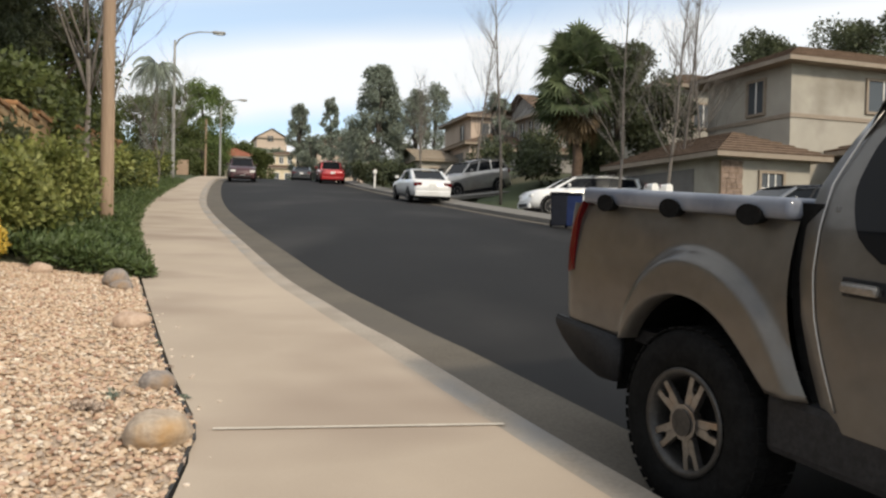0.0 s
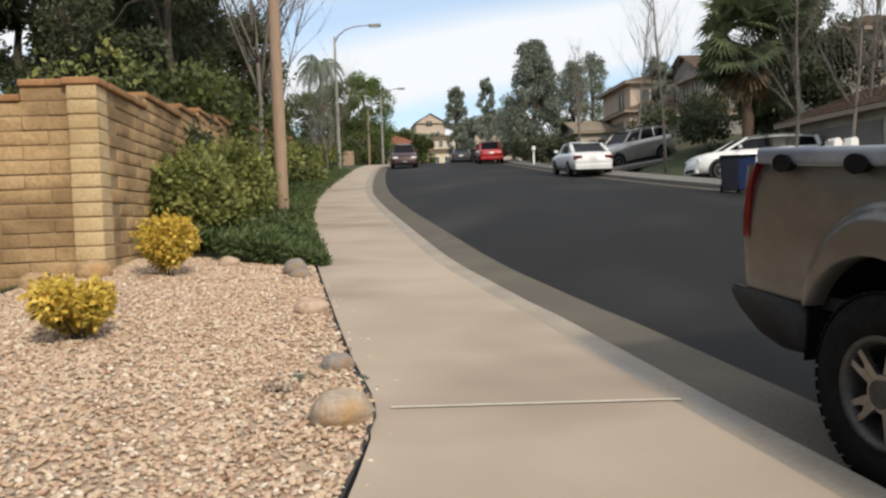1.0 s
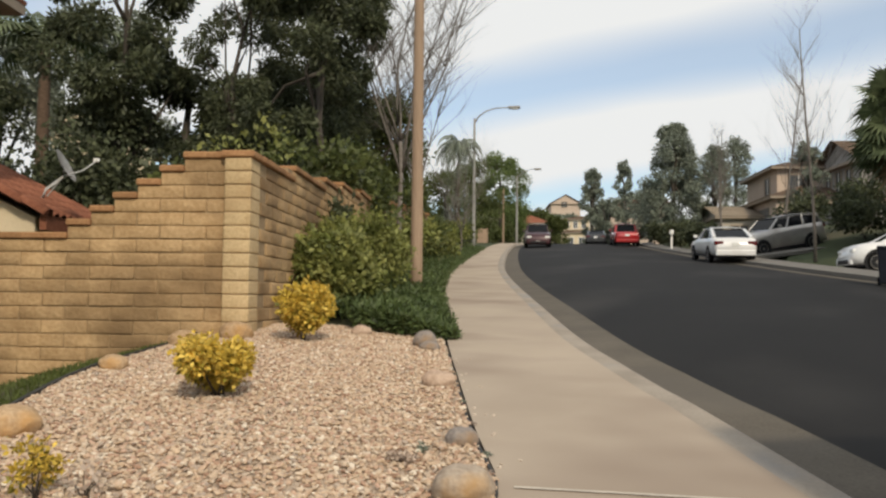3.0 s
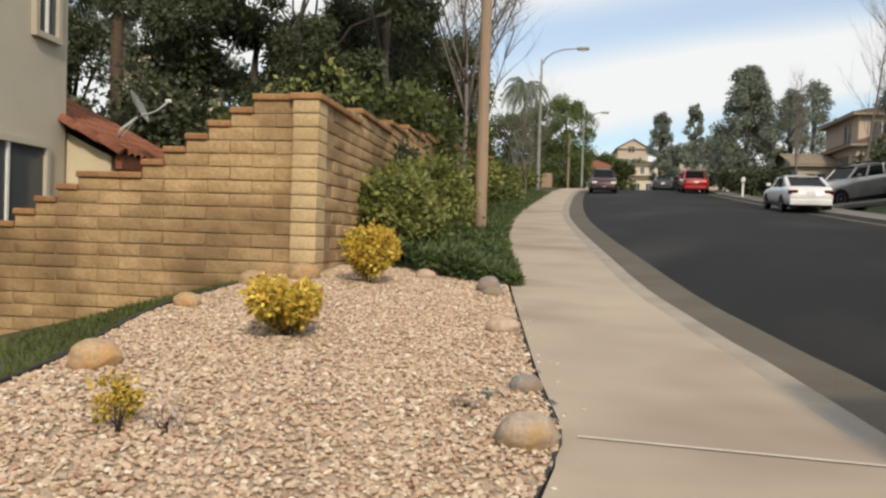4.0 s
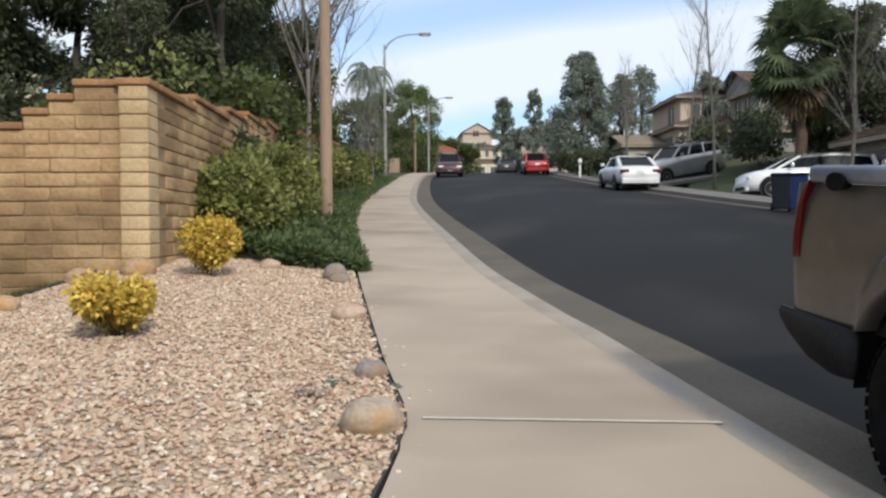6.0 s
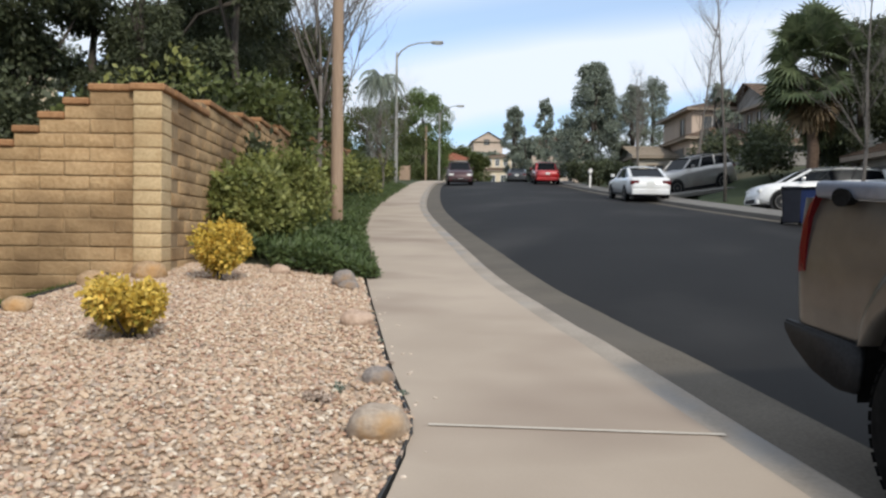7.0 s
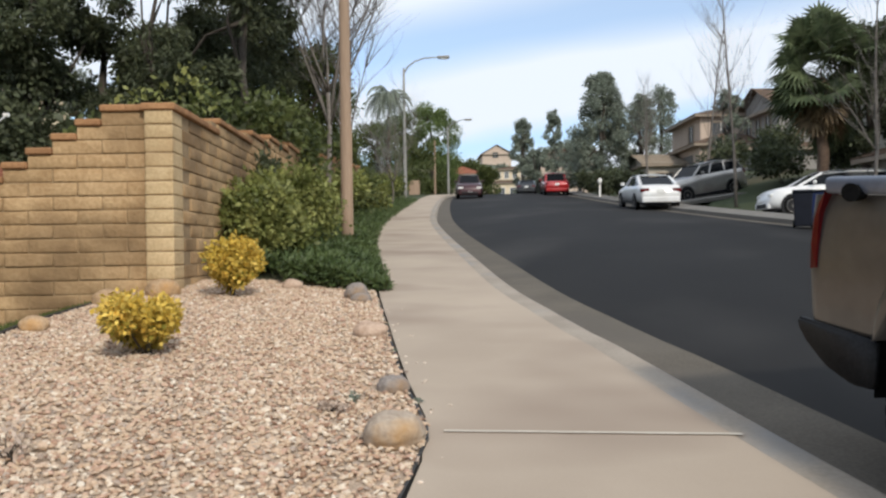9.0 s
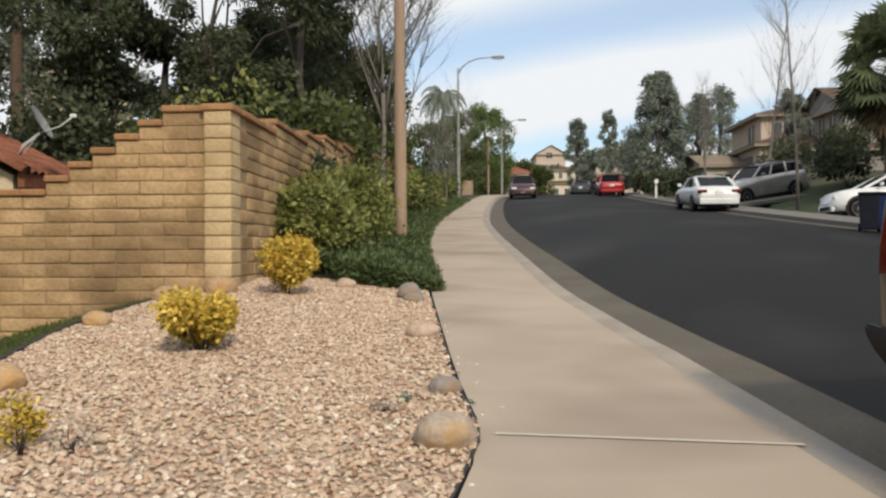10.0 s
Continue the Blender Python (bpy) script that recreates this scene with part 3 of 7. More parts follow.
def ribbon(name, line, h, w, material, zf, label, category):
    bm = bmesh.new()
    rows = []
    for a, p in enumerate(line):
        t = line[min(a + 1, len(line) - 1)] - line[max(a - 1, 0)]
        t = t / np.hypot(*t)
        n = np.array([t[1], -t[0]]) * w / 2
        z = zf(*p) + 0.008 * noise.noise((p[0] * 2.3, p[1] * 2.3, 5))
        rows.append([bm.verts.new((*(p - n), z - 0.1)), bm.verts.new((*(p - n), z + h)), bm.verts.new((*(p + n), z + h)), bm.verts.new((*(p + n), z - 0.1))])
    for A, B in zip(rows, rows[1:]):
        for k in range(3):
            bm.faces.new((A[k], A[k + 1], B[k + 1], B[k]))
    return tagged(part(name, bm, material), label, category, kind="structure")


ribbon("edging_walk", RIM, 0.010, 0.014, M["edging"], bed_z, "black plastic lawn edging between gravel and pavement", "edging")
ribbon("edging_lawn", LEFT[:-3], 0.03, 0.03, M["edging"], bed_z, "black plastic lawn edging between gravel and grass", "edging")


def build_pebbles():
    """Loose stones, each its own lump; too many to count."""
    rs = np.random.RandomState(4)
    t = (1 + 5 ** 0.5) / 2
    base = np.array([(-1, t, 0), (1, t, 0), (-1, -t, 0), (1, -t, 0), (0, -1, t), (0, 1, t), (0, -1, -t), (0, 1, -t), (t, 0, -1), (t, 0, 1), (-t, 0, -1), (-t, 0, 1)]) / 1.9
    tri = np.array([(0, 11, 5), (0, 5, 1), (0, 1, 7), (0, 7, 10), (0, 10, 11), (1, 5, 9), (5, 11, 4), (11, 10, 2), (10, 7, 6), (7, 1, 8),
                    (3, 9, 4), (3, 4, 2), (3, 2, 6), (3, 6, 8), (3, 8, 9), (4, 9, 5), (2, 4, 11), (6, 2, 10), (8, 6, 7), (9, 8, 1)])
    VV, FF, n = [], [], 0
    for _ in range(N_PEBBLES):
        a, b = rs.rand(), rs.rand()
        k = a * (NA - 1)
        i = int(k)
        f = k - i
        pa = LA[i] * (1 - f) + LA[i + 1] * f
        pb = LB[i] * (1 - f) + LB[i + 1] * f
        p = pa * (1 - b) + pb * b
        if p[1] < 1.6:
            continue
        s = 0.0088 + 0.0100 * rs.rand() ** 1.8
        sc = np.array([s * (1 + 0.6 * rs.rand()), s, s * (0.5 + 0.25 * rs.rand())])
        R = np.array(Euler((rs.uniform(-.5, .5), rs.uniform(-.5, .5), rs.uniform(0, 6.28))).to_matrix())
        v = ((base * (1 + 0.25 * (rs.rand(12, 1) - .5))) * sc) @ R.T + np.array([p[0], p[1], bed_z(*p) + 0.003 + 0.010 * rs.rand()])
        VV.append(v); FF.append(tri + n); n += 12
    ob = raw("pebbles", np.concatenate(VV), np.concatenate(FF), M["pebble"])
    tagged(ob, "loose tan, pink and white landscaping pebbles", "gravel", kind="stuff")


N_PEBBLES = 54000
build_pebbles()


def stray_stones():
    """A few stones kicked out onto the pavement."""
    rs = np.random.RandomState(8)
    for _ in range(26):
        y = rs.uniform(2.6, 8.0)
        x = float(np.interp(y, WALK_EDGE[:, 1], WALK_EDGE[:, 0])) + 0.03 + 0.16 * rs.rand() ** 2.5
        bm = bmesh.new()
        bmesh.ops.create_icosphere(bm, subdivisions=1, radius=0.006 + 0.007 * rs.rand())
        for v in bm.verts:
            v.co = Vector((v.co.x * 1.3, v.co.y, v.co.z * 0.6)) * rs.uniform(0.85, 1.15)
        st = part("pebble", bm, M["rock_pale"], None, m=pose(x, y, street_z(x, y) + 0.003, 0, 0, rs.uniform(0, 180)))
        tagged(st, "pale stray pebble lying on the pavement", "pebble", "stray pebbles")


stray_stones()

# ---- block wall ----
F_YAW = 107
PIL = Vector((-5.10, 7.66, 0)) + Vector((-math.sin(radians(F_YAW)), math.cos(radians(F_YAW)), 0)) * 0.155
C_H, B_L = 0.152, 0.53          # course height, block length


def block_mesh(name, L, T=0.19, H=C_H):
    bm = box(L - 0.009, T, H - 0.009, bevel=0.016, seg=2)
    for v in bm.verts:                       # slumped, uneven faces
        v.co += Vector((random.uniform(-1, 1), random.uniform(-1, 1), random.uniform(-1, 1))) * 0.0055
        v.co.y *= 1 + 0.05 * (1 - (2 * v.co.z / H - 1) ** 2)
    return mesh_of(name, bm, M["block"], True)


def cap_mesh(name, L, T=0.27, H=0.075):
    return mesh_of(name, box(L - 0.006, T, H, bevel=0.014, seg=1), M["cap"])


B_KINDS = [(block_mesh("block", B_L), block_mesh("half_block", B_L / 2)) for _ in range(5)]
B_PIL = block_mesh("pillar_block", 0.31, 0.36, C_H)
B_PIL.materials[0] = M["block_clean"]
CAP_STEP, CAP_FULL, CAP_PIL = cap_mesh("cap", B_L / 2 + 0.02), cap_mesh("cap", B_L), cap_mesh("cap", 0.38, 0.43)


def put(name, me, parent, m, jit=0.0):
    ob = new(name, me)
    ob.parent = parent
    if jit:
        m = m @ pose(0, random.uniform(-jit, jit), 0, 0, 0, random.uniform(-0.4, 0.4))
    ob.matrix_basis = m
    return ob


TOP = 2.70                       # underside of the pillar's cap
# front wall: falls in steps away from the pillar; yaw of its run
F_YAW = 107
f_dir = Vector((-math.sin(radians(F_YAW)), math.cos(radians(F_YAW)), 0))
wall_front = empty("wall_front", label="stepped tan slump-block garden wall with brown cap stones", category="wall", kind="structure")
HALF = B_L / 2
# tops by half block from the pillar: courses below the full height
drops = [0, 0, 1, 2, 3, 4, 5, 6, 6, 6, 7, 8, 9, 10, 11, 11, 12, 13, 14, 14, 15, 16]
rot_f = Matrix.Rotation(radians(F_YAW + 90), 4, "Z")
for h, d in enumerate(drops):
    s = 0.11 + h * HALF
    for c in range(d, 22):
        if (h + c) % 2:
            continue
        z = TOP - (c + 1) * C_H
        full = h + 1 < len(drops) and drops[h + 1] <= c
        p = PIL + f_dir * (s + (HALF if full else HALF / 2))
        g = lot_z(p.x, p.y - 0.3)
        if z < g - 0.35:
            continue
        put("block", random.choice(B_KINDS)[0 if full else 1], wall_front, Matrix.Translation((p.x, p.y, z + 0.005)) @ rot_f, 0.004)
    for c in range(d, 22):
        if (h + c) % 2 == 1 and (h == 0 or drops[h - 1] > c):
            p = PIL + f_dir * (s + HALF / 2)
            put("block", random.choice(B_KINDS)[1], wall_front, Matrix.Translation((p.x, p.y, TOP - (c + 1) * C_H + 0.005)) @ rot_f, 0.004)
    p = PIL + f_dir * (s + HALF / 2)
    put("cap_stone", CAP_STEP, wall_front, Matrix.Translation((p.x, p.y, TOP - d * C_H)) @ rot_f, 0.006)
bm = bmesh.new()                 # mortar core
for h, d in enumerate(drops):
    p = PIL + f_dir * (0.11 + (h + 0.5) * HALF)
    box(HALF, 0.165, TOP - d * C_H + 1.8, (p.x, p.y, -1.8), bm=bm, rz=radians(F_YAW + 90))
part("mortar", bm, M["mortar"], wall_front, "recessed grey mortar joints")

# pillar
pillar = empty("wall_pillar", label="square tan block pillar at the corner of the wall", category="pillar", kind="structure")
rot_p = Matrix.Rotation(radians(F_YAW + 90), 4, "Z")
for c in range(15):
    put("block", B_PIL, pillar, Matrix.Translation((PIL.x, PIL.y, TOP - (c + 1) * C_H + 0.005)) @ rot_p, 0.004)
put("cap_stone", CAP_PIL, pillar, Matrix.Translation((PIL.x, PIL.y, TOP + 0.001)) @ rot_p)
part("mortar", box(0.285, 0.335, 3.0, (PIL.x, PIL.y, TOP - 3.0), rz=radians(F_YAW + 90)), M["mortar"], pillar)

# side wall: climbs with the street
S_YAW = 17.5
s_dir = Vector((-math.sin(radians(S_YAW)), math.cos(radians(S_YAW)), 0))
wall_side = empty("wall_side", label="tan block garden wall climbing uphill in steps with brown caps", category="wall", kind="structure")
rot_s = Matrix.Rotation(radians(S_YAW + 90), 4, "Z")
far_bm, far_cap = [], []
n_half = 110
for h in range(n_half):
    s = 0.20 + h * HALF
    top = TOP + C_H * int((s + 0.5) / 1.95)
    p = PIL + s_dir * (s + HALF / 2) + Vector((0.055, 0.017, 0))
    g = lot_z(p.x, p.y)
    near = s < 7.5
    c = 0
    while top - (c + 1) * C_H > g - 0.2:
        z = top - (c + 1) * C_H
        lvl = round((TOP - z) / C_H)
        if (h + lvl) % 2 == 0:
            q = PIL + s_dir * (s + HALF) + Vector((0.055, 0.017, 0))
            mm = Matrix.Translation((q.x, q.y, z + 0.005)) @ rot_s
            if near:
                put("block", random.choice(B_KINDS)[0], wall_side, mm, 0.004)
            else:
                far_bm.append((mm, (B_L - 0.012, 0.19, C_H - 0.011)))
        c += 1
    if h % 2 == 0:
        q = PIL + s_dir * (s + HALF) + Vector((0.055, 0.017, 0))
        mm = Matrix.Translation((q.x, q.y, top + 0.002)) @ rot_s
        if near:
            put("cap_stone", CAP_FULL, wall_side, mm, 0.006)
        else:
            far_cap.append((mm, (B_L - 0.006, 0.27, 0.075)))


def boxes(name, lst, material, parent, label=""):
    V, Fc = [], []
    for m, (sx, sy, sz) in lst:
        b = len(V)
        for x in (-sx / 2, sx / 2):
            for y in (-sy / 2, sy / 2):
                for z in (0, sz):
                    V.append(m @ Vector((x, y, z)))
        Fc += [tuple(b + i for i in q) for q in ((0, 1, 3, 2), (4, 6, 7, 5), (0, 4, 5, 1), (2, 3, 7, 6), (0, 2, 6, 4), (1, 5, 7, 3))]
    ob = raw(name, V, Fc, material, parent, label)
    return tagged(ob, kind="stuff")


boxes("far_blocks", far_bm, M["block"], wall_side)
boxes("far_caps", far_cap, M["cap"], wall_side)
bm = bmesh.new()
for h in range(0, n_half):
    s = 0.20 + h * HALF
    top = TOP + C_H * int((s + 0.5) / 1.95)
    p = PIL + s_dir * (s + HALF / 2) + Vector((0.055, 0.017, 0))
    box(HALF, 0.165, 2.8, (p.x, p.y, top - 2.8), bm=bm, rz=radians(S_YAW + 90))
part("mortar", bm, M["mortar"], wall_side, "recessed grey mortar joints")

# ---- plants ----
def quick(name, V, Fq, material, parent=None, label="", smooth=False):
    """A mesh of quads from arrays."""
    me = bpy.data.meshes.new(name)
    V, Fq = np.asarray(V, np.float32), np.asarray(Fq, np.int32)
    k = Fq.shape[1]
    me.vertices.add(len(V)); me.loops.add(Fq.size); me.polygons.add(len(Fq))
    me.vertices.foreach_set("co", V.ravel())
    me.loops.foreach_set("vertex_index", Fq.ravel())
    me.polygons.foreach_set("loop_start", np.arange(0, Fq.size, k, dtype=np.int32))
    me.polygons.foreach_set("loop_total", np.full(len(Fq), k, np.int32))
    me.update(calc_edges=True)
    me.materials.append(material)
    ob = new(name, me)
    if parent:
        ob.parent = parent
    if label:
        tagged(ob, label=label)
    return ob


def leaf_arrays(P, size, rs, aspect=2.0, droop=0.0, out=None, spread=1.0):
    """Folded four-cornered leaves at the points P; droop pulls their tips down, out turns them away from a centre."""
    n = len(P)
    d = rs.normal(size=(n, 3)) * spread
    if out is not None:
        d += out
    d[:, 2] -= droop
    d /= np.linalg.norm(d, axis=1)[:, None] + 1e-9
    u = np.cross(d, rs.normal(size=(n, 3)))
    u /= np.linalg.norm(u, axis=1)[:, None] + 1e-9
    nn = np.cross(d, u)
    s = (size * (0.65 + 0.7 * rs.rand(n)))[:, None]
    w = s / aspect
    V = np.stack([P, P + d * s * 0.5 + u * w * 0.5 + nn * w * 0.18, P + d * s, P + d * s * 0.5 - u * w * 0.5 + nn * w * 0.18], 1).reshape(-1, 3)
    return V, np.arange(4 * n).reshape(-1, 4)


def clump_points(n, centres, radii, rs, shell=0.55, flat=0.85):
    """Points in clumps, more of them near each clump's outside."""
    c = rs.randint(0, len(centres), n)
    d = rs.normal(size=(n, 3))
    d /= np.linalg.norm(d, axis=1)[:, None]
    r = (shell + (1 - shell) * rs.rand(n)) * (1 + 0.16 * rs.normal(size=n))
    off = d * (r * np.asarray(radii)[c])[:, None] * np.array([1, 1, flat])
    return np.asarray(centres)[c] + off, d


def branch(bm, p, d, length, r, depth, rs, tips, up=0.25, spread=0.5, seg=5):
    n = 4
    pts, rad = [Vector(p)], [r]
    for k in range(n):
        d = (d + Vector((rs.normal() * 0.10, rs.normal() * 0.10, rs.normal() * 0.05 + up * 0.12))).normalized()
        pts.append(pts[-1] + d * (length / n))
        rad.append(r * (1 - 0.5 * (k + 1) / n))
    tube(pts, rad, seg, bm)
    if depth == 0:
        tips.append(pts[-1]); tips.append(pts[2])
        return
    for k in range(3 if depth > 1 else 4):
        i = rs.randint(1, n + 1)
        a = rs.uniform(0, math.tau)
        side = Vector((math.cos(a), math.sin(a), rs.uniform(0.1, 0.6)))
        nd = (d * (1 - spread) + side.normalized() * spread).normalized()
        branch(bm, pts[i], nd, length * rs.uniform(0.55, 0.8), rad[i] * 0.62, depth - 1, rs, tips, up, spread, max(3, seg - 1))


def bare_tree(x, y, h, seed, label, material, stems=1, lean=0.0, r=0.11, depth=4, spread=0.38, z=None):
    rs = np.random.RandomState(seed)
    z = lot_z(x, y) - 0.1 if z is None else z
    t = empty("bare_tree", pose(x, y, z), label, "tree", "bare street trees")
    tips = []
    for s in range(stems):
        bm = bmesh.new()
        a = rs.uniform(0, math.tau)
        d = Vector((math.cos(a) * lean, math.sin(a) * lean, 1)).normalized()
        pts, rad = [Vector((0.12 * s, 0, 0))], [r]
        n = 7
        for k in range(n):
            d = (d + Vector((rs.normal() * 0.025, rs.normal() * 0.025, 0.1))).normalized()
            pts.append(pts[-1] + d * h * 0.98 / n); rad.append(r * (1 - 0.8 * (k + 1) / n))
        tube(pts, rad, 8, bm)
        part("trunk", bm, material, t, smooth=True)
        bm = bmesh.new()
        for k in range(2, n + 1):
            for _ in range(5):
                a = rs.uniform(0, math.tau)
                nd = (Vector((math.cos(a), math.sin(a), 0)) * spread * 1.75 + Vector((0, 0, 1))).normalized()
                branch(bm, pts[k], nd, h * (0.34 - 0.034 * k), rad[k] * 0.20 + 0.003, depth - 2, rs, tips, 0.5, spread)
        part("twig_crown", bm, material, t, "fine leafless twigs", smooth=True)
    return t, tips


def spreading_tree(x, y, h, seed, label, material, fork=0.3, r=0.1, limbs=7, spread=0.62):
    """A leafless tree: a short trunk that forks into wide, arching limbs with fine twigs."""
    rs = np.random.RandomState(seed)
    t = empty("bare_tree", pose(x, y, lot_z(x, y) - 0.1), label, "tree", "bare street trees")
    pts = [Vector((rs.normal() * 0.02 * k, rs.normal() * 0.02 * k, h * fork * k / 4)) for k in range(5)]
    part("trunk", tube(pts, [r * (1 - 0.09 * k) for k in range(5)], 9), material, t, smooth=True)
    for i in range(limbs):
        bm = bmesh.new()
        a = math.tau * (i + rs.uniform(-0.25, 0.25)) / limbs
        lean = spread * rs.uniform(0.55, 1.15)
        d = Vector((math.cos(a) * lean, math.sin(a) * lean, 1)).normalized()
        q = [pts[3 + i % 2]]
        rad = [r * 0.42]
        n = 7
        for k in range(n):
            d = (d + Vector((rs.normal() * 0.10, rs.normal() * 0.10, 0.05))).normalized()
            q.append(q[-1] + d * h * 0.72 / n); rad.append(r * 0.42 * (1 - 0.85 * (k + 1) / n))
        tube(q, rad, 7, bm)
        for k in range(2, n + 1):
            for _ in range(4):
                b = rs.uniform(0, math.tau)
                nd = (d * 0.5 + Vector((math.cos(b), math.sin(b), 0.35)).normalized() * 0.7).normalized()
                branch(bm, q[k], nd, h * rs.uniform(0.10, 0.22), rad[k] * 0.40 + 0.003, 1, rs, [], 0.35, 0.5, 4)
        part("limb", bm, material, t, smooth=True)
    return t


def leafy_tree(x, y, h, crown, n, leaf, size, seed, label, material_bark=None, trunk_h=0.45, r=0.22, droop=0.0, aspect=2.2, clumps=26,
               flat=0.9, z=None, group="", top=1.0, clump_r=0.3, limbs=6, sy=1.0):
    """A trunk with limbs and a crown of clumps of leaves; crown: half width of the crown."""
    rs = np.random.RandomState(seed)
    z = lot_z(x, y) - 0.1 if z is None else z
    t = empty("tree", pose(x, y, z), label, "tree", group)
    bm = bmesh.new()
    bark = material_bark or M["bark"]
    pts = [Vector((rs.normal() * 0.1 * k * 0.3, rs.normal() * 0.1 * k * 0.3, h * 0.85 * k / 6)) for k in range(7)]
    tube(pts, [r * (1 - 0.12 * k) for k in range(7)], 9, bm)
    C, R = [], []
    for k in range(clumps):
        a, u = rs.uniform(0, math.tau), rs.rand()
        zz = h * (trunk_h + (1 - trunk_h) * rs.rand() ** 0.8)
        f = (zz / h - trunk_h) / (1 - trunk_h)
        w = crown * math.sqrt(max(0.08, 1 - (abs(f - 0.4) / 0.68) ** 2)) * (1 - (1 - top) * f)
        rr = w * math.sqrt(u)
        C.append((math.cos(a) * rr, math.sin(a) * rr * sy, zz)); R.append(crown * clump_r * rs.uniform(0.7, 1.3))
    for k in range(limbs):
        c = Vector(C[k % len(C)])
        i = 2 + k % 4
        mid = pts[i].lerp(c, 0.5) + Vector((rs.normal() * 0.2, rs.normal() * 0.2, 0.25))
        tube([pts[i], mid, c], [r * 0.45, r * 0.28, r * 0.1], 6, bm)
    part("trunk", bm, bark, t, smooth=True)
    P, d = clump_points(int(n * 1.9), C, R, rs, flat=flat)
    V, Fq = leaf_arrays(P, size * 0.74, rs, aspect, droop, d * 0.7)
    quick("crown", V, Fq, leaf, t)
    return t


def bush(name, x, y, w, h, n, leaf, size, seed, label, category="shrub", group="", aspect=1.8, lobes=9, z=None, stemmed=True, flat=1.0, ly=None, core=None, foot=1.0):
    rs = np.random.RandomState(seed)
    z = lot_z(x, y) - 0.02 if z is None else z
    t = empty(name, pose(x, y, z), label, category, group)
    C, R = [], []
    for k in range(lobes):
        a = rs.uniform(0, math.tau)
        rr = 0.30 * math.sqrt(rs.rand())
        C.append((math.cos(a) * rr * w, math.sin(a) * rr * (ly or w), h * rs.uniform(0.34, 0.74))); R.append(min(w, h) * rs.uniform(0.2, 0.32))
    if stemmed:
        bm = bmesh.new()
        for k in range(7):
            c = Vector(C[k % lobes])
            tube([Vector((rs.normal() * 0.03, rs.normal() * 0.03, 0)) * min(1, w * 2), c * 0.5 + Vector((0, 0, 0.02)), c], [f * min(0.010, 0.016 * w) for f in (1, 0.75, 0.35)], 5, bm)
        part("stem", bm, M["bark"], t, smooth=True)
    P, d = clump_points(n, C, R, rs, 0.45, flat)
    P[:, 2] = np.maximum(P[:, 2], 0.03)
    P[:, :2] *= (foot + (1 - foot) * np.minimum(1, P[:, 2] / (0.5 * h)))[:, None]
    V, Fq = leaf_arrays(P, size, rs, aspect, 0.0, d * 0.9)
    quick("foliage", V, Fq, leaf, t)
    if core:                                   # darker, greener leaves inside
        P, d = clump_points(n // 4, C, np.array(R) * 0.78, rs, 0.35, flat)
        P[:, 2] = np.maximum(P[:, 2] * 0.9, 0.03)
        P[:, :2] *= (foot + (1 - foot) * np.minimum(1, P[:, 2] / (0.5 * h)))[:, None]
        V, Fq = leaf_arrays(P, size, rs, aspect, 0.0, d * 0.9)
        quick("inner_foliage", V, Fq, core, t, "darker green-gold leaves inside the bush")
    return t


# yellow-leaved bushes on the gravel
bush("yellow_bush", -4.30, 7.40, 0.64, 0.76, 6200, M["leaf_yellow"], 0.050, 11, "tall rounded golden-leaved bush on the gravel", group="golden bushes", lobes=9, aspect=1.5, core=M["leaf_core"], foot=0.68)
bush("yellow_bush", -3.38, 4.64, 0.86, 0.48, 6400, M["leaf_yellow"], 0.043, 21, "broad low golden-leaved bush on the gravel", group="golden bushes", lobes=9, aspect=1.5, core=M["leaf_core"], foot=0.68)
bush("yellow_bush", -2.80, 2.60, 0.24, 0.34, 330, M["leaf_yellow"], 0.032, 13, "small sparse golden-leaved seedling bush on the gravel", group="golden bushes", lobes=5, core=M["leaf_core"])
bush("weed_tuft", -2.62, 2.68, 0.26, 0.22, 80, M["leaf_dry"], 0.03, 19, "dry wispy weed beside the golden seedling", "weed", lobes=5)
bush("weed_tuft", -1.64, 3.86, 0.30, 0.10, 260, M["leaf_dry"], 0.022, 14, "low dry grey-pink weed tuft in the gravel", "weed", lobes=6, flat=0.5)
bush("weed_tuft", -1.66, 4.12, 0.12, 0.07, 60, M["leaf_olive_hazed"], 0.028, 15, "small green weed in the gravel", "weed", lobes=3)
bush("weed_tuft", -1.66, 2.30, 0.14, 0.06, 80, M["leaf_olive_hazed"], 0.03, 16, "small green weed in the gravel", "weed", lobes=3)
bush("weed_tuft", -1.18, 3.86, 0.06, 0.05, 40, M["leaf_dry"], 0.022, 17, "dry weed along the plastic edging", "weed", lobes=4)
for k, (wx, wy) in enumerate([(-1.30, 4.20), (-1.58, 4.82), (-1.86, 5.42), (-2.6, 7.2), (-2.3, 6.45), (-1.03, 3.25)]):
    bush("weed_tuft", wx, wy, 0.06, 0.04, 26, M["leaf_dry"] if k % 2 else M["leaf_olive_hazed"], 0.022, 190 + k, "tiny weed growing out of the edging crack", "weed", "weeds along the edging", lobes=3)
bush("weed_tuft", -5.35, 7.72, 0.36, 0.30, 260, M["leaf_olive_hazed"], 0.06, 18, "grey-green weed at the foot of the pillar", "weed", lobes=5)


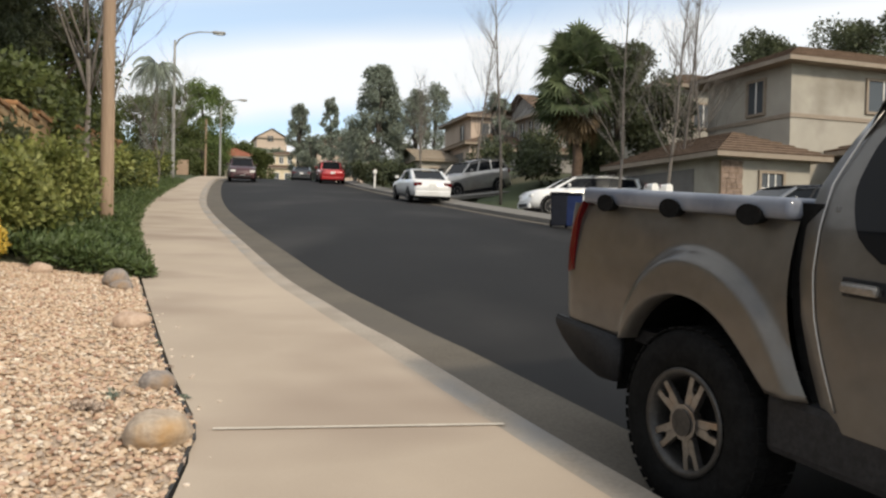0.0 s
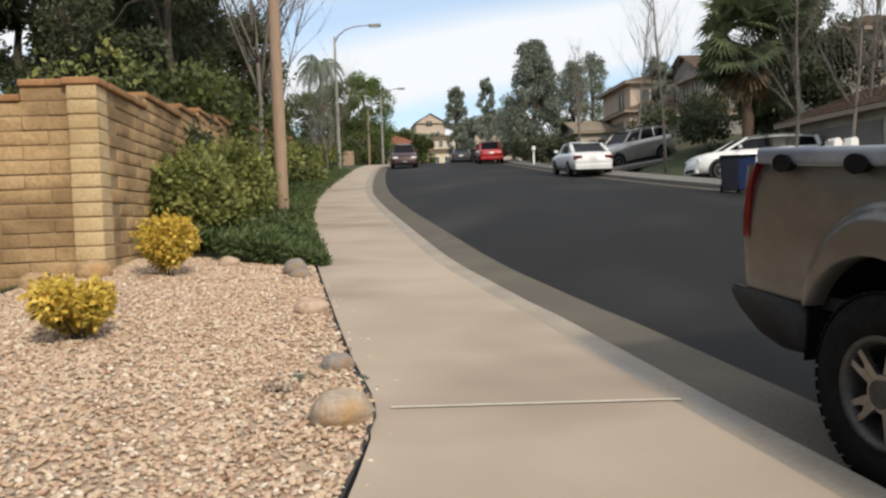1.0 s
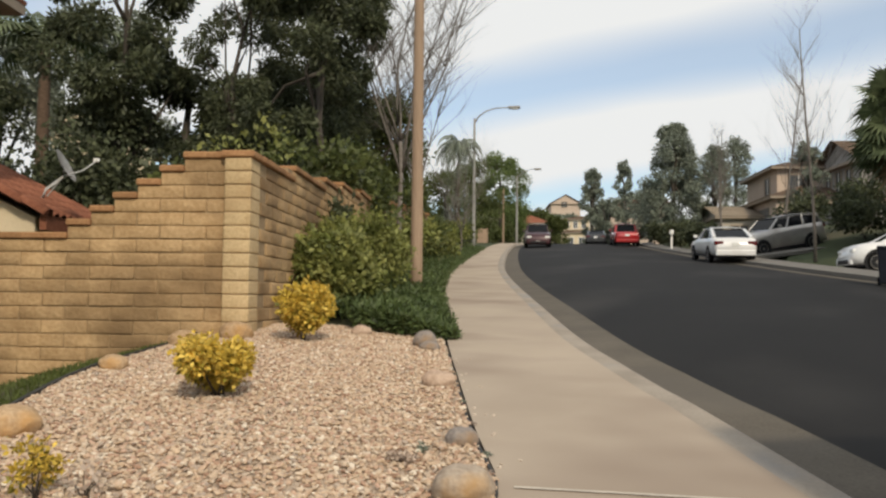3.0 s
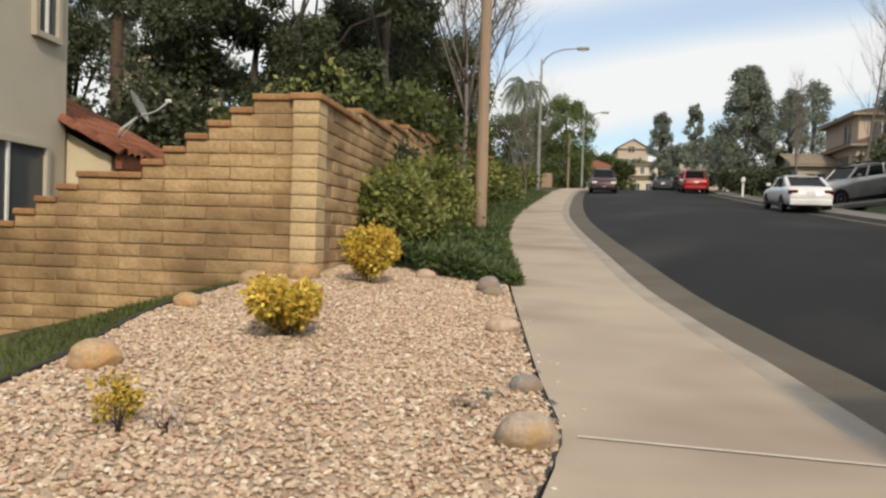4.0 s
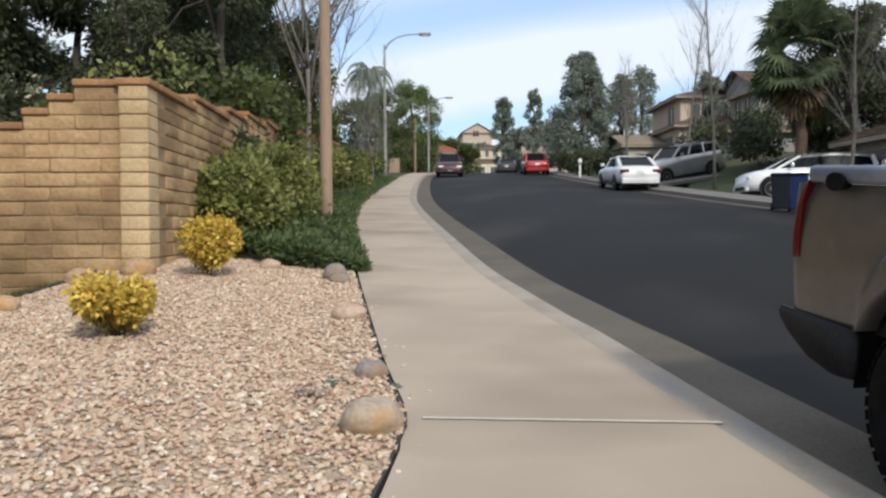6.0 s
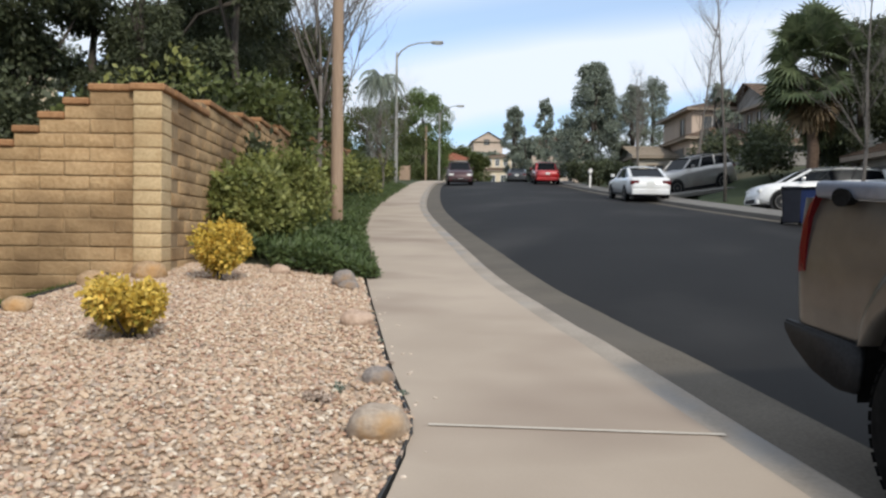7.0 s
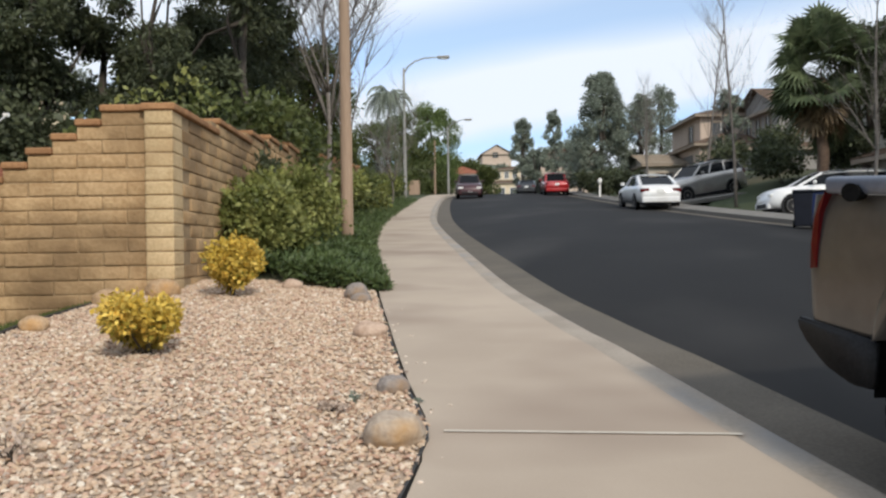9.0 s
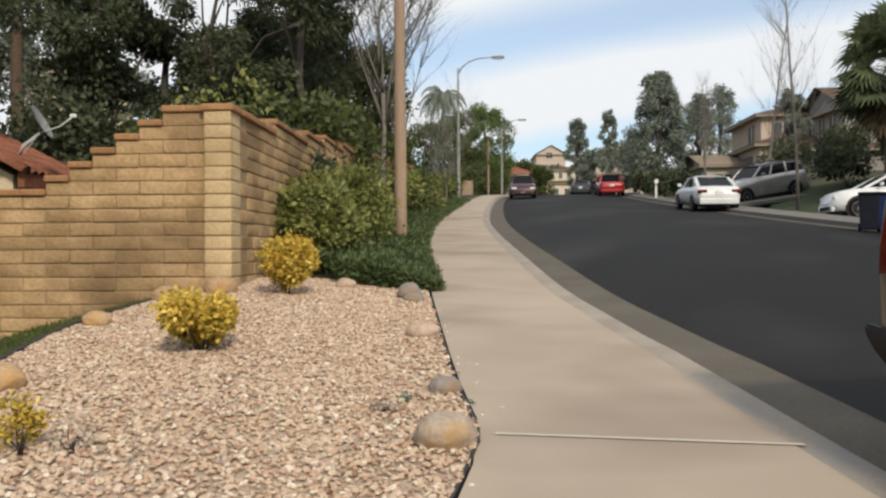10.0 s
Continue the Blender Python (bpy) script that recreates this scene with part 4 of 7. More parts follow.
def stone(name, x, y, sx, sy, sz, material, seed, label, rz=0.0, sink=0.25, zf=None):
    rs = np.random.RandomState(seed)
    bm = bmesh.new()
    bmesh.ops.create_icosphere(bm, subdivisions=4, radius=1.0)
    o = Vector(rs.uniform(-50, 50, 3))
    for v in bm.verts:
        n = v.co.normalized()
        k = 1 + 0.16 * noise.noise(n * 1.1 + o) + 0.06 * noise.noise(n * 3 + o) + 0.015 * noise.noise(n * 9 + o)
        v.co = Vector((n.x * sx / 2, n.y * sy / 2, n.z * sz / 2)) * k
    z = (zf or bed_z)(x, y)
    ob = part(name, bm, material, None, smooth=True, m=pose(x, y, z + sz * (0.5 - sink), 0, 0, rz))
    return tagged(ob, label, "rock", "landscape rocks")


stone("boulder", -1.205, 3.50, 0.30, 0.25, 0.20, M["rock_boulder"], 1, "smooth tan boulder beside the pavement edge", 20)
stone("rock", -1.51, 4.38, 0.20, 0.16, 0.13, M["rock_grey"], 2, "small grey-brown rock at the pavement edge", 40)
stone("rock", -2.25, 5.98, 0.28, 0.20, 0.16, M["rock_pink"], 3, "smooth pinkish rock at the pavement edge", 10)
stone("rock", -3.15, 7.96, 0.26, 0.22, 0.22, M["rock_grey"], 4, "upright grey rock by the ground cover", 0)
stone("rock", -3.02, 7.76, 0.22, 0.18, 0.12, M["rock_grey"], 5, "flat grey rock by the ground cover", 0)
stone("rock", -4.10, 8.35, 0.24, 0.17, 0.15, M["rock_pink"], 6, "small pink rock at the end of the gravel", 15)
stone("rock", -5.05, 7.28, 0.36, 0.28, 0.24, M["rock_tan"], 7, "pale tan rock at the foot of the pillar", 25)
stone("rock", -5.30, 6.72, 0.32, 0.22, 0.19, M["rock_tan"], 8, "tan rock on the grass edging", 60)
stone("rock", -4.88, 5.30, 0.24, 0.19, 0.17, M["rock_tan"], 9, "rounded ochre rock on the edging", 10)
stone("rock", -3.84, 3.40, 0.32, 0.25, 0.22, M["rock_tan"], 10, "rounded tan rock on the edging", 70)


# shrub mass and ground cover between the wall and the pavement
HEDGE = [(-5.25, 9.9, 1.8, 1.30, 3), (-5.75, 11.3, 1.9, 1.50, 4), (-6.3, 13.0, 1.75, 1.6, 5), (-7.25, 15.2, 1.3, 1.35, 6), (-8.3, 17.4, 1.3, 1.3, 7)]
for x, y, w, h, sd in HEDGE:
    bush("hedge_shrub", x, y, w, h, 8200, M["leaf_shrub"], 0.085, 20 + sd, "dense green and cream variegated shrub by the wall", "shrub", "shrubs along the wall", lobes=16)


def ground_cover():
    rs = np.random.RandomState(31)
    P, D = [], []
    while len(P) < 46000:
        y = 8.55 + 40 * rs.rand() ** 2.0
        ex = np.interp(y, WALK_EDGE[:, 1], WALK_EDGE[:, 0])
        off = -0.12 + 2.1 * rs.rand()
        if y < 9.1 and off > 1.2:
            continue
        x = ex - off + 0.12 * noise.noise((y * 2, 0, 1))
        hh = (0.08 + 0.24 * min(1, (off + 0.12) / 0.5)) * (0.75 + 0.5 * noise.noise((x * 1.3, y * 1.3, 2)))
        P.append((x, y, lot_z(x, y) + hh * rs.rand() ** 0.4))
    P = np.array(P)
    V, Fq = leaf_arrays(P, 0.10, rs, 4.0, -0.4)
    ob = quick("ground_cover", V, Fq, M["juniper"])
    tagged(ob, "low spreading dark green juniper ground cover", "ground cover", kind="stuff")


ground_cover()
for k, (x, y, w, h) in enumerate([(-9.2, 21.5, 2.4, 1.7), (-10.2, 25, 2.6, 1.9), (-11.2, 29, 2.8, 1.6), (-12.6, 33, 3.0, 1.9), (-14, 38, 3.2, 1.8), (-15.6, 43.5, 3.2, 1.7), (-17.2, 49, 3.2, 1.5), (-18.6, 54, 3.0, 1.5)]):
    bush("verge_shrub", x, y, w, h, 2600, M["leaf_mid"] if k % 2 else M["leaf_shrub"], 0.15, 50 + k, "mixed green shrub along the pavement", "shrub", "shrubs along the pavement", lobes=12)


def grass_strip():
    rs = np.random.RandomState(32)
    V, Fq, n = [], [], 0
    P = []
    while len(P) < 9000:
        k = rs.rand() * (len(LEFT) - 4)
        i = int(k)
        p = LEFT[i] * (1 - (k - i)) + LEFT[i + 1] * (k - i)
        t = LEFT[i + 1] - LEFT[i]
        t = t / np.hypot(*t)
        q = p + np.array([-t[1], t[0]]) * (0.02 + 1.6 * rs.rand() ** 1.3)
        if q[1] > 7.45 or q[1] < 0.5:
            continue
        P.append((*q, lot_z(*q) - 0.035))
    P = np.array(P)
    V, Fq = leaf_arrays(P, 0.07, rs, 7.0, 0, np.array([0, 0, 2.2]))
    tagged(quick("grass_strip", V, Fq, M["grass"]), "clipped green grass at the foot of the wall", "grass", kind="stuff")


grass_strip()

# big trees behind the wall
leafy_tree(-8.85, 16.0, 8.6, 1.75, 12500, M["leaf_dark"], 0.21, 61, "tall dark evergreen with drooping leaves behind the wall", droop=0.5, aspect=3.0, clumps=34, trunk_h=0.22, r=0.13, group="dark evergreens", clump_r=0.25)
leafy_tree(-13.5, 14.7, 8.8, 1.75, 12500, M["leaf_dark"], 0.21, 62, "broad dark evergreen behind the wall", droop=0.4, aspect=2.6, clumps=32, trunk_h=0.2, r=0.13, group="dark evergreens", clump_r=0.25)
leafy_tree(-11.0, 19.4, 9.5, 1.9, 13000, M["leaf_dark"], 0.22, 63, "tall dark eucalyptus with drooping leaves", droop=0.9, aspect=3.5, clumps=30, trunk_h=0.28, r=0.13, group="dark evergreens", clump_r=0.25)
leafy_tree(-13.2, 19.0, 5.6, 2.3, 8500, M["leaf_dark"], 0.22, 64, "dark evergreen shading the neighbouring yard", droop=0.3, clumps=28, trunk_h=0.2, group="dark evergreens", clump_r=0.25)
leafy_tree(-11.8, 25.0, 5.6, 2.0, 8000, M["leaf_mid"], 0.2, 65, "green evergreen beside the verge behind the wall", clumps=24, trunk_h=0.15, group="dark evergreens")
for k, (x, y, w, h, m_) in enumerate([(-7.4, 9.9, 2.0, 2.45, "leaf_mid"), (-7.0, 12.0, 1.8, 2.5, "leaf_dark"), (-7.9, 13.9, 2.2, 3.5, "leaf_mid"), (-8.4, 17, 2.6, 3.6, "leaf_mid"), (-9.0, 11, 2.6, 2.6, "leaf_dark"), (-12.8, 13.4, 3, 4.0, "leaf_dark"), (-13.6, 11.6, 3, 2.6, "leaf_dark"), (-9.6, 18.4, 2.6, 4.4, "leaf_mid"), (-16.5, 13, 3, 3.0, "leaf_dark")]):
    bush("garden_shrub", x, y, w, h, 3600, M[m_], 0.15, 80 + k, "leafy green shrub rising over the wall" if m_ != "leaf_dark" else "dark shaded shrub behind the wall", "shrub", "shrubs behind the wall", lobes=13)

leafy_tree(-19.2, 13.4, 8.0, 2.2, 9000, M["leaf_dark"], 0.22, 66, "dark evergreen beyond the low tiled wing", droop=0.4, clumps=30, trunk_h=0.15, group="dark evergreens", clump_r=0.27)
leafy_tree(-20.6, 21.6, 9.5, 2.0, 6000, M["leaf_olive_hazed"], 0.24, 90, "grey-green hazy tree above the neighbouring yard", droop=0.4, clumps=34, trunk_h=0.3, group="dark evergreens", clump_r=0.25)
leafy_tree(-24.6, 20.6, 8.0, 2.2, 7000, M["leaf_olive_hazed"], 0.26, 87, "hazy grey-green tree behind the tiled wing", droop=0.3, clumps=34, trunk_h=0.15, group="dark evergreens", clump_r=0.25)
leafy_tree(-25.8, 19.0, 10.0, 2.8, 10000, M["leaf_dark"], 0.26, 67, "tall dark evergreen closing the view behind the yards", droop=0.3, clumps=30, trunk_h=0.15, group="dark evergreens", clump_r=0.27)
leafy_tree(-14.0, 24.0, 7.0, 2.7, 11000, M["leaf_dark"], 0.26, 68, "dense dark evergreen in the neighbouring garden", droop=0.3, clumps=30, trunk_h=0.15, group="dark evergreens", clump_r=0.27)
leafy_tree(-12.9, 16.4, 5.2, 1.7, 7000, M["leaf_dark"], 0.2, 69, "dark evergreen filling the gap behind the wall", droop=0.4, clumps=28, trunk_h=0.15, group="dark evergreens", clump_r=0.27)
leafy_tree(-10.95, 15.6, 8.4, 1.25, 7000, M["leaf_dark"], 0.18, 88, "slim dark eucalyptus with hanging leaves behind the pillar", droop=0.9, aspect=3.2, clumps=30, trunk_h=0.25, r=0.09, group="dark evergreens", clump_r=0.34)
# leafless trees
spreading_tree(-8.80, 20.2, 10.5, 91, "tall leafless tree with wide arching grey limbs", M["bark_pale"], fork=0.36, r=0.085, limbs=9, spread=0.52)
spreading_tree(-8.75, 21.5, 7.6, 92, "leafless grey tree behind the utility pole", M["bark_pale"], fork=0.4, r=0.06, limbs=6, spread=0.36)

# airy yellow-green shrub rising over the wall behind the pillar
bush("garden_shrub", -7.35, 10.9, 1.8, 3.8, 800, M["leaf_shrub"], 0.12, 95, "airy yellow-green shrub rising above the block wall", "shrub", lobes=12)
bush("yard_shrub", -16.2, 12.4, 3.6, 4.3, 4600, M["leaf_dark"], 0.2, 97, "dense dark shrub beyond the tiled wing", "shrub", "shrubs in the neighbouring yard", lobes=14, z=0.4)
bush("yard_shrub", -14.2, 14.4, 3.4, 4.2, 4600, M["leaf_dark"], 0.2, 98, "dense dark shrub beyond the tiled wing", "shrub", "shrubs in the neighbouring yard", lobes=14, z=0.6)

# ---- vehicles ----
CUV_X, CUV_Y, CUV_Z = 5.40, 29.8, 2.04
SIL_X, SIL_Y, SIL_Z = 1.6, 38.9, 3.18
def wheel(parent, at, r, w, side, rim_r, spokes=5, detail=True):
    """A tyre with a rim; side -1 or 1 says which way its face looks along y."""
    bm = bmesh.new()
    prof = [(rim_r, -w / 2 + 0.02), (rim_r + 0.03, -w / 2), (r - 0.05, -w / 2 - 0.004), (r - 0.015, -w / 2 + 0.02), (r, -w / 2 + 0.05), (r, w / 2 - 0.05), (r - 0.015, w / 2 - 0.02), (r - 0.05, w / 2 + 0.004), (rim_r + 0.03, w / 2), (rim_r, w / 2 - 0.02)]
    n = 40 if detail else 20
    rings = [[bm.verts.new((math.cos(k * math.tau / n) * q, y, math.sin(k * math.tau / n) * q)) for k in range(n)] for q, y in prof]
    for A, B in zip(rings, rings[1:]):
        for k in range(n):
            bm.faces.new((A[k], A[(k + 1) % n], B[(k + 1) % n], B[k]))
    ob = part("wheel", bm, M["rubber_and_shade"], parent, "black tyre on an alloy rim", smooth=True, m=pose(*at))
    if detail:                                          # tread blocks
        bm = bmesh.new()
        for k in range(44):
            for s in (-1, 0, 1):
                b = box(0.040, w * 0.26, 0.007, (0, s * w * 0.29, r - 0.004))
                b.transform(Matrix.Rotation(k * math.tau / 44 + s * 0.04, 4, "Y"))
                join(bm, b)
        part("tread", bm, M["rubber_and_shade"], ob)
    y0 = side * (w / 2 - 0.045)
    bm = bmesh.new()
    prof = [(rim_r + 0.008, 0.035), (rim_r + 0.004, 0.045), (rim_r - 0.018, 0.038), (rim_r - 0.03, 0.0), (rim_r - 0.035, -0.10)]
    rings = [[bm.verts.new((math.cos(k * math.tau / n) * q, y0 + side * y, math.sin(k * math.tau / n) * q)) for k in range(n)] for q, y in prof]
    for A, B in zip(rings, rings[1:]):
        for k in range(n):
            bm.faces.new((A[k], A[(k + 1) % n], B[(k + 1) % n], B[k]))
    bmesh.ops.recalc_face_normals(bm, faces=bm.faces[:])
    part("rim", bm, M["alloy_dark" if detail else "alloy"], ob, "dark alloy wheel rim" if detail else "", smooth=True)
    # disc blackened to put shade between the spokes
    part("brake_disc", cyl(rim_r - 0.02, rim_r - 0.02, 0.02, (0, y0 - side * 0.07, 0), 24, "Y"), M["rubber_and_shade"], ob)
    for k in range(spokes):
        bm = bmesh.new()
        a0, a1, wi, wo = 0.045, rim_r - 0.012, 0.042, 0.034
        if detail:                                     # a forked spoke
            for s in (-1, 1):
                pts = [(s * 0.001, a0), (s * 0.027, a0), (s * 0.047, a1), (s * 0.021, a1), (s * 0.013, a0 + 0.60 * (a1 - a0)), (s * 0.001, a0 + 0.52 * (a1 - a0))]
                vs = [[bm.verts.new((x, y0 + side * dy, z)) for x, z in pts] for dy in (0.0, 0.026)]
                bm.faces.new(vs[0]); bm.faces.new(vs[1][::-1])
                for i in range(6):
                    bm.faces.new((vs[0][i], vs[1][i], vs[1][(i + 1) % 6], vs[0][(i + 1) % 6]))
        else:
            box(0.05, 0.02, a1 - a0, (0, y0, a0), bm=bm)
        bmesh.ops.recalc_face_normals(bm, faces=bm.faces[:])
        bm.transform(Matrix.Rotation(k * math.tau / spokes + 0.3, 4, "Y"))
        part("spoke", bm, M["alloy"], ob)
    hub = cyl(0.074, 0.064, 0.05, (0, y0 + side * 0.012, 0), 24, "Y")
    cap_ = part("hub_cap", hub, M["alloy"], ob, smooth=False)
    if detail:
        part("hub_badge", cyl(0.055, 0.052, 0.012, (0, y0 + side * 0.040, 0), 24, "Y"), M["alloy_dark"], ob, "dark plain centre disc")
    return ob


def pickup():
    """A crew-cab pickup, x forward, y to its left, on the ground at its rear axle's middle."""
    yaw = 23.5
    cx, cy = 1.013 + 0.905 * math.cos(radians(yaw)) - 0.02 * math.sin(radians(yaw)), 3.215 + 0.905 * math.sin(radians(yaw)) + 0.02 * math.cos(radians(yaw))
    t = empty("pickup_truck", pose(cx, cy, street_z(cx, cy) - 0.148, 0, 4.27, -(90 - yaw)), "pewter crew-cab pickup with a hard bed cover at the curb", "pickup truck")
    HW = 0.885

    def lower(u):
        a = 0.385 + 0.515 * math.sqrt(max(0.0, 1 - ((u + 0.015) / 0.46) ** 2)) if abs(u + 0.015) < 0.46 else 0.0
        return max(a, 0.62 if u > 0 else 0.64)

    def bulge(u, z):
        """How far the flank stands out: a slight barrel and the wheel flare."""
        b = -0.035 * ((z - 0.85) / 0.4) ** 2
        dx, dz = (u + 0.0) / (0.60 if u > 0 else 0.50), (z - 0.385) / 0.70
        q = math.hypot(dx, max(dz, 0))
        edge = smoothstep(1.03, 0.93, q) if q > 0.5 else 1.0
        return b + 0.045 * edge

    gap = lambda z: 0.487 + 0.10 * ((z - 1.0) / 0.38) ** 2 * (1 if z < 1.0 else 0.6)

    for side in (-1, 1):
        bm = bmesh.new()
        nu, nv = 60, 28
        g = []
        for i in range(nu + 1):
            col = []
            for j in range(nv + 1):
                f = i / nu
                u = -0.95 + 1.47 * f
                z = lower(u) + (1.235 - lower(u)) * (j / nv)
                uu = u
                if f > 0.8:
                    uu = u + (gap(z) - 0.52) * (f - 0.8) / 0.2
                # rounded rear corner
                yy = HW + bulge(uu, z)
                if uu < -0.865:
                    yy -= 0.5 * ((-0.865 - uu) / 0.10) ** 2 * 0.10
                col.append(bm.verts.new((uu, side * yy, z)))
            g.append(col)
        for i in range(nu):
            for j in range(nv):
                bm.faces.new((g[i][j], g[i + 1][j], g[i + 1][j + 1], g[i][j + 1]))
        # lip rolled into the wheel arch
        lip = [bm.verts.new((g[i][0].co.x, side * (HW - 0.06), g[i][0].co.z)) for i in range(nu + 1)]
        for i in range(nu):
            bm.faces.new((g[i][0], lip[i], lip[i + 1], g[i + 1][0]))
        bmesh.ops.recalc_face_normals(bm, faces=bm.faces[:])
        part("bed_side", bm, M["paint_pewter"], t, "pewter bed side with a flared wheel arch", smooth=True)
        # liner behind the arch, blackened for the shade in the wheel well
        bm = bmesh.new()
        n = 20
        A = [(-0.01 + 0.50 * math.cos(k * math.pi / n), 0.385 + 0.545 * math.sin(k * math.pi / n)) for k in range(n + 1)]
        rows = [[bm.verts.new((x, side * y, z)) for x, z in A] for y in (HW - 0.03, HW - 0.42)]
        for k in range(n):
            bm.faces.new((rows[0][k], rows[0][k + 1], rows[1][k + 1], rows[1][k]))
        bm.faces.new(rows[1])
        part("wheel_liner", bm, M["rubber_and_shade"], t)
        # cab side
        bm = bmesh.new()
        rear_line = [(0.50, 0.66), (0.62, 0.619), (0.763, 0.576), (0.909, 0.538), (1.06, 0.518), (1.22, 0.524), (1.357, 0.538), (1.44, 0.576), (1.52, 0.614), (1.59, 0.653), (1.668, 0.695), (1.72, 0.725)]
        back = lambda z: float(np.interp(z, [a for a, _ in rear_line], [b for _, b in rear_line]))
        nz, nx = 26, 20
        g = []
        for j in range(nz + 1):
            z = 0.56 + 1.14 * j / nz
            row = []
            for i in range(nx + 1):
                u = back(z) + (2.55 - 0.35 * max(0, z - 1.2) - back(z)) * i / nx
                y = HW + 0.012 - 0.035 * ((z - 0.85) / 0.4) ** 2 if z < 1.25 else HW - 0.027 - 0.30 * (z - 1.25) - 0.25 * (z - 1.25) ** 2
                if i == 0:
                    y -= 0.03
                row.append(bm.verts.new((u, side * y, z)))
            g.append(row)
        for j in range(nz):
            for i in range(nx):
                bm.faces.new((g[j][i], g[j][i + 1], g[j + 1][i + 1], g[j + 1][i]))
        rear_edge = [v[0].co.copy() for v in g]
        bmesh.ops.recalc_face_normals(bm, faces=bm.faces[:])
        part("cab_side", bm, M["paint_pewter"], t, "pewter cab side and rear door", smooth=True)
        # the cab's rear return, seen through the gap, blackened for the shade there
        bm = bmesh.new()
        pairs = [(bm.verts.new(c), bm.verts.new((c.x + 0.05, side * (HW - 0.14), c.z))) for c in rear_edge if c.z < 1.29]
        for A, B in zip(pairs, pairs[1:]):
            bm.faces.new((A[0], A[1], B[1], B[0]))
        part("cab_return", bm, M["rubber_and_shade"], t)
        bm = bmesh.new()
        pairs = [(bm.verts.new(c), bm.verts.new((c.x + 0.05, side * (HW - 0.14), c.z))) for c in rear_edge if c.z > 1.26]
        for A, B in zip(pairs, pairs[1:]):
            bm.faces.new((A[0], A[1], B[1], B[0]))
        part("cab_corner", bm, M["paint_pewter"], t, smooth=True)
        # near-black sheet that stands for the shade between bed and cab
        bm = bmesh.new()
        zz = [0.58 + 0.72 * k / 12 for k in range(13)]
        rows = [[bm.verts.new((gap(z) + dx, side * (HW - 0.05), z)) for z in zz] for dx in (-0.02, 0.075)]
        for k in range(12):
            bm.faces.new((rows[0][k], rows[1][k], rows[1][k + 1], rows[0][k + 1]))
        part("bed_gap_shade", bm, M["rubber_and_shade"], t)
        # the highlight on the door's rear edge, drawn as a pale tube up to the roof
        def cab_y(z): return HW + 0.012 - 0.035 * ((z - 0.85) / 0.4) ** 2 if z < 1.25 else HW - 0.027 - 0.30 * (z - 1.25) - 0.25 * (z - 1.25) ** 2
        zz = [0.62 + 1.0 * k / 20 for k in range(21)]
        pts = [Vector((back(z) + 0.082 - 0.04 * max(0.0, z - 1.25) / 0.4, side * (cab_y(z) + 0.001), z)) for z in zz]
        part("door_highlight", tube(pts, 0.0035, 5), M["paint_silver"], t, "pale line standing for the highlight on the door edge", smooth=True)
        # rear side window
        def wy(z): return HW - 0.024 - 0.30 * (z - 1.25) - 0.25 * (z - 1.25) ** 2 if z > 1.25 else HW + 0.016 - 0.035 * ((z - 0.85) / 0.4) ** 2
        outline = [(0.856, 1.125), (0.771, 1.184), (0.725, 1.29), (0.712, 1.364), (0.733, 1.459), (0.752, 1.524), (0.80, 1.575), (1.6, 1.60), (2.15, 1.56), (2.33, 1.18), (2.32, 1.125), (1.5, 1.115)]
        bm = bmesh.new()
        rear, fore = outline[:7], [(2.32, 1.125), (2.33, 1.18), (2.15, 1.56), (2.10, 1.575)]
        prev = None
        for k in range(13):
            z = 1.125 + 0.45 * k / 12
            a, b = (float(np.interp(z, [q for _, q in tab], [p for p, _ in tab])) for tab in (rear, fore))
            row = [bm.verts.new((a + (b - a) * i / 6, side * (wy(z) + 0.007), z)) for i in range(7)]
            if prev:
                for i in range(6):
                    bm.faces.new((prev[i], prev[i + 1], row[i + 1], row[i]))
            prev = row
        part("side_window", bm, M["glass"], t, "dark tinted side window", smooth=True)
        # handle
        h = part("door_handle", box(0.135, 0.035, 0.036, (0.805, side * (HW + 0.03), 1.022), bevel=0.012), M["alloy"], t, "satin grey pull handle")
        part("handle_recess", box(0.165, 0.006, 0.062, (0.805, side * (HW + 0.008), 1.008), bevel=0.003), M["black_plastic"], t)
        # tail lamp
        lampo = [(-0.770, 1.252), (-0.820, 1.15), (-0.838, 1.0), (-0.845, 0.90), (-0.905, 0.89), (-0.892, 1.0), (-0.860, 1.12), (-0.818, 1.2)]
        bm = bmesh.new()
        def ly(u, o): return HW + bulge(u, 1.05) - (0.5 * ((-0.865 - u) / 0.10) ** 2 * 0.10 if u < -0.865 else 0) + o
        f0 = [bm.verts.new((u, side * ly(u, 0.014), z)) for u, z in lampo]
        b0 = [bm.verts.new((u, side * ly(u, -0.06), z)) for u, z in lampo]
        bm.faces.new(f0)
        for i in range(8):
            bm.faces.new((f0[i], b0[i], b0[(i + 1) % 8], f0[(i + 1) % 8]))
        bmesh.ops.recalc_face_normals(bm, faces=bm.faces[:])
        part("tail_lamp", bm, M["red_lens"], t, "tall red tail lamp")
        # tie-down mounts under the cover's edge
        for u in (-0.56, -0.11, 0.33):
            bm = cyl(0.040, 0.034, 0.045, (0, 0, 0), 20, "Y")
            bm.transform(Matrix.Translation((u, side * (HW + 0.008), 1.246)) @ Matrix.Diagonal((1.55, 1, 1.0, 1)))
            part("tie_down_mount", bm, M["rubber_and_shade"], t)
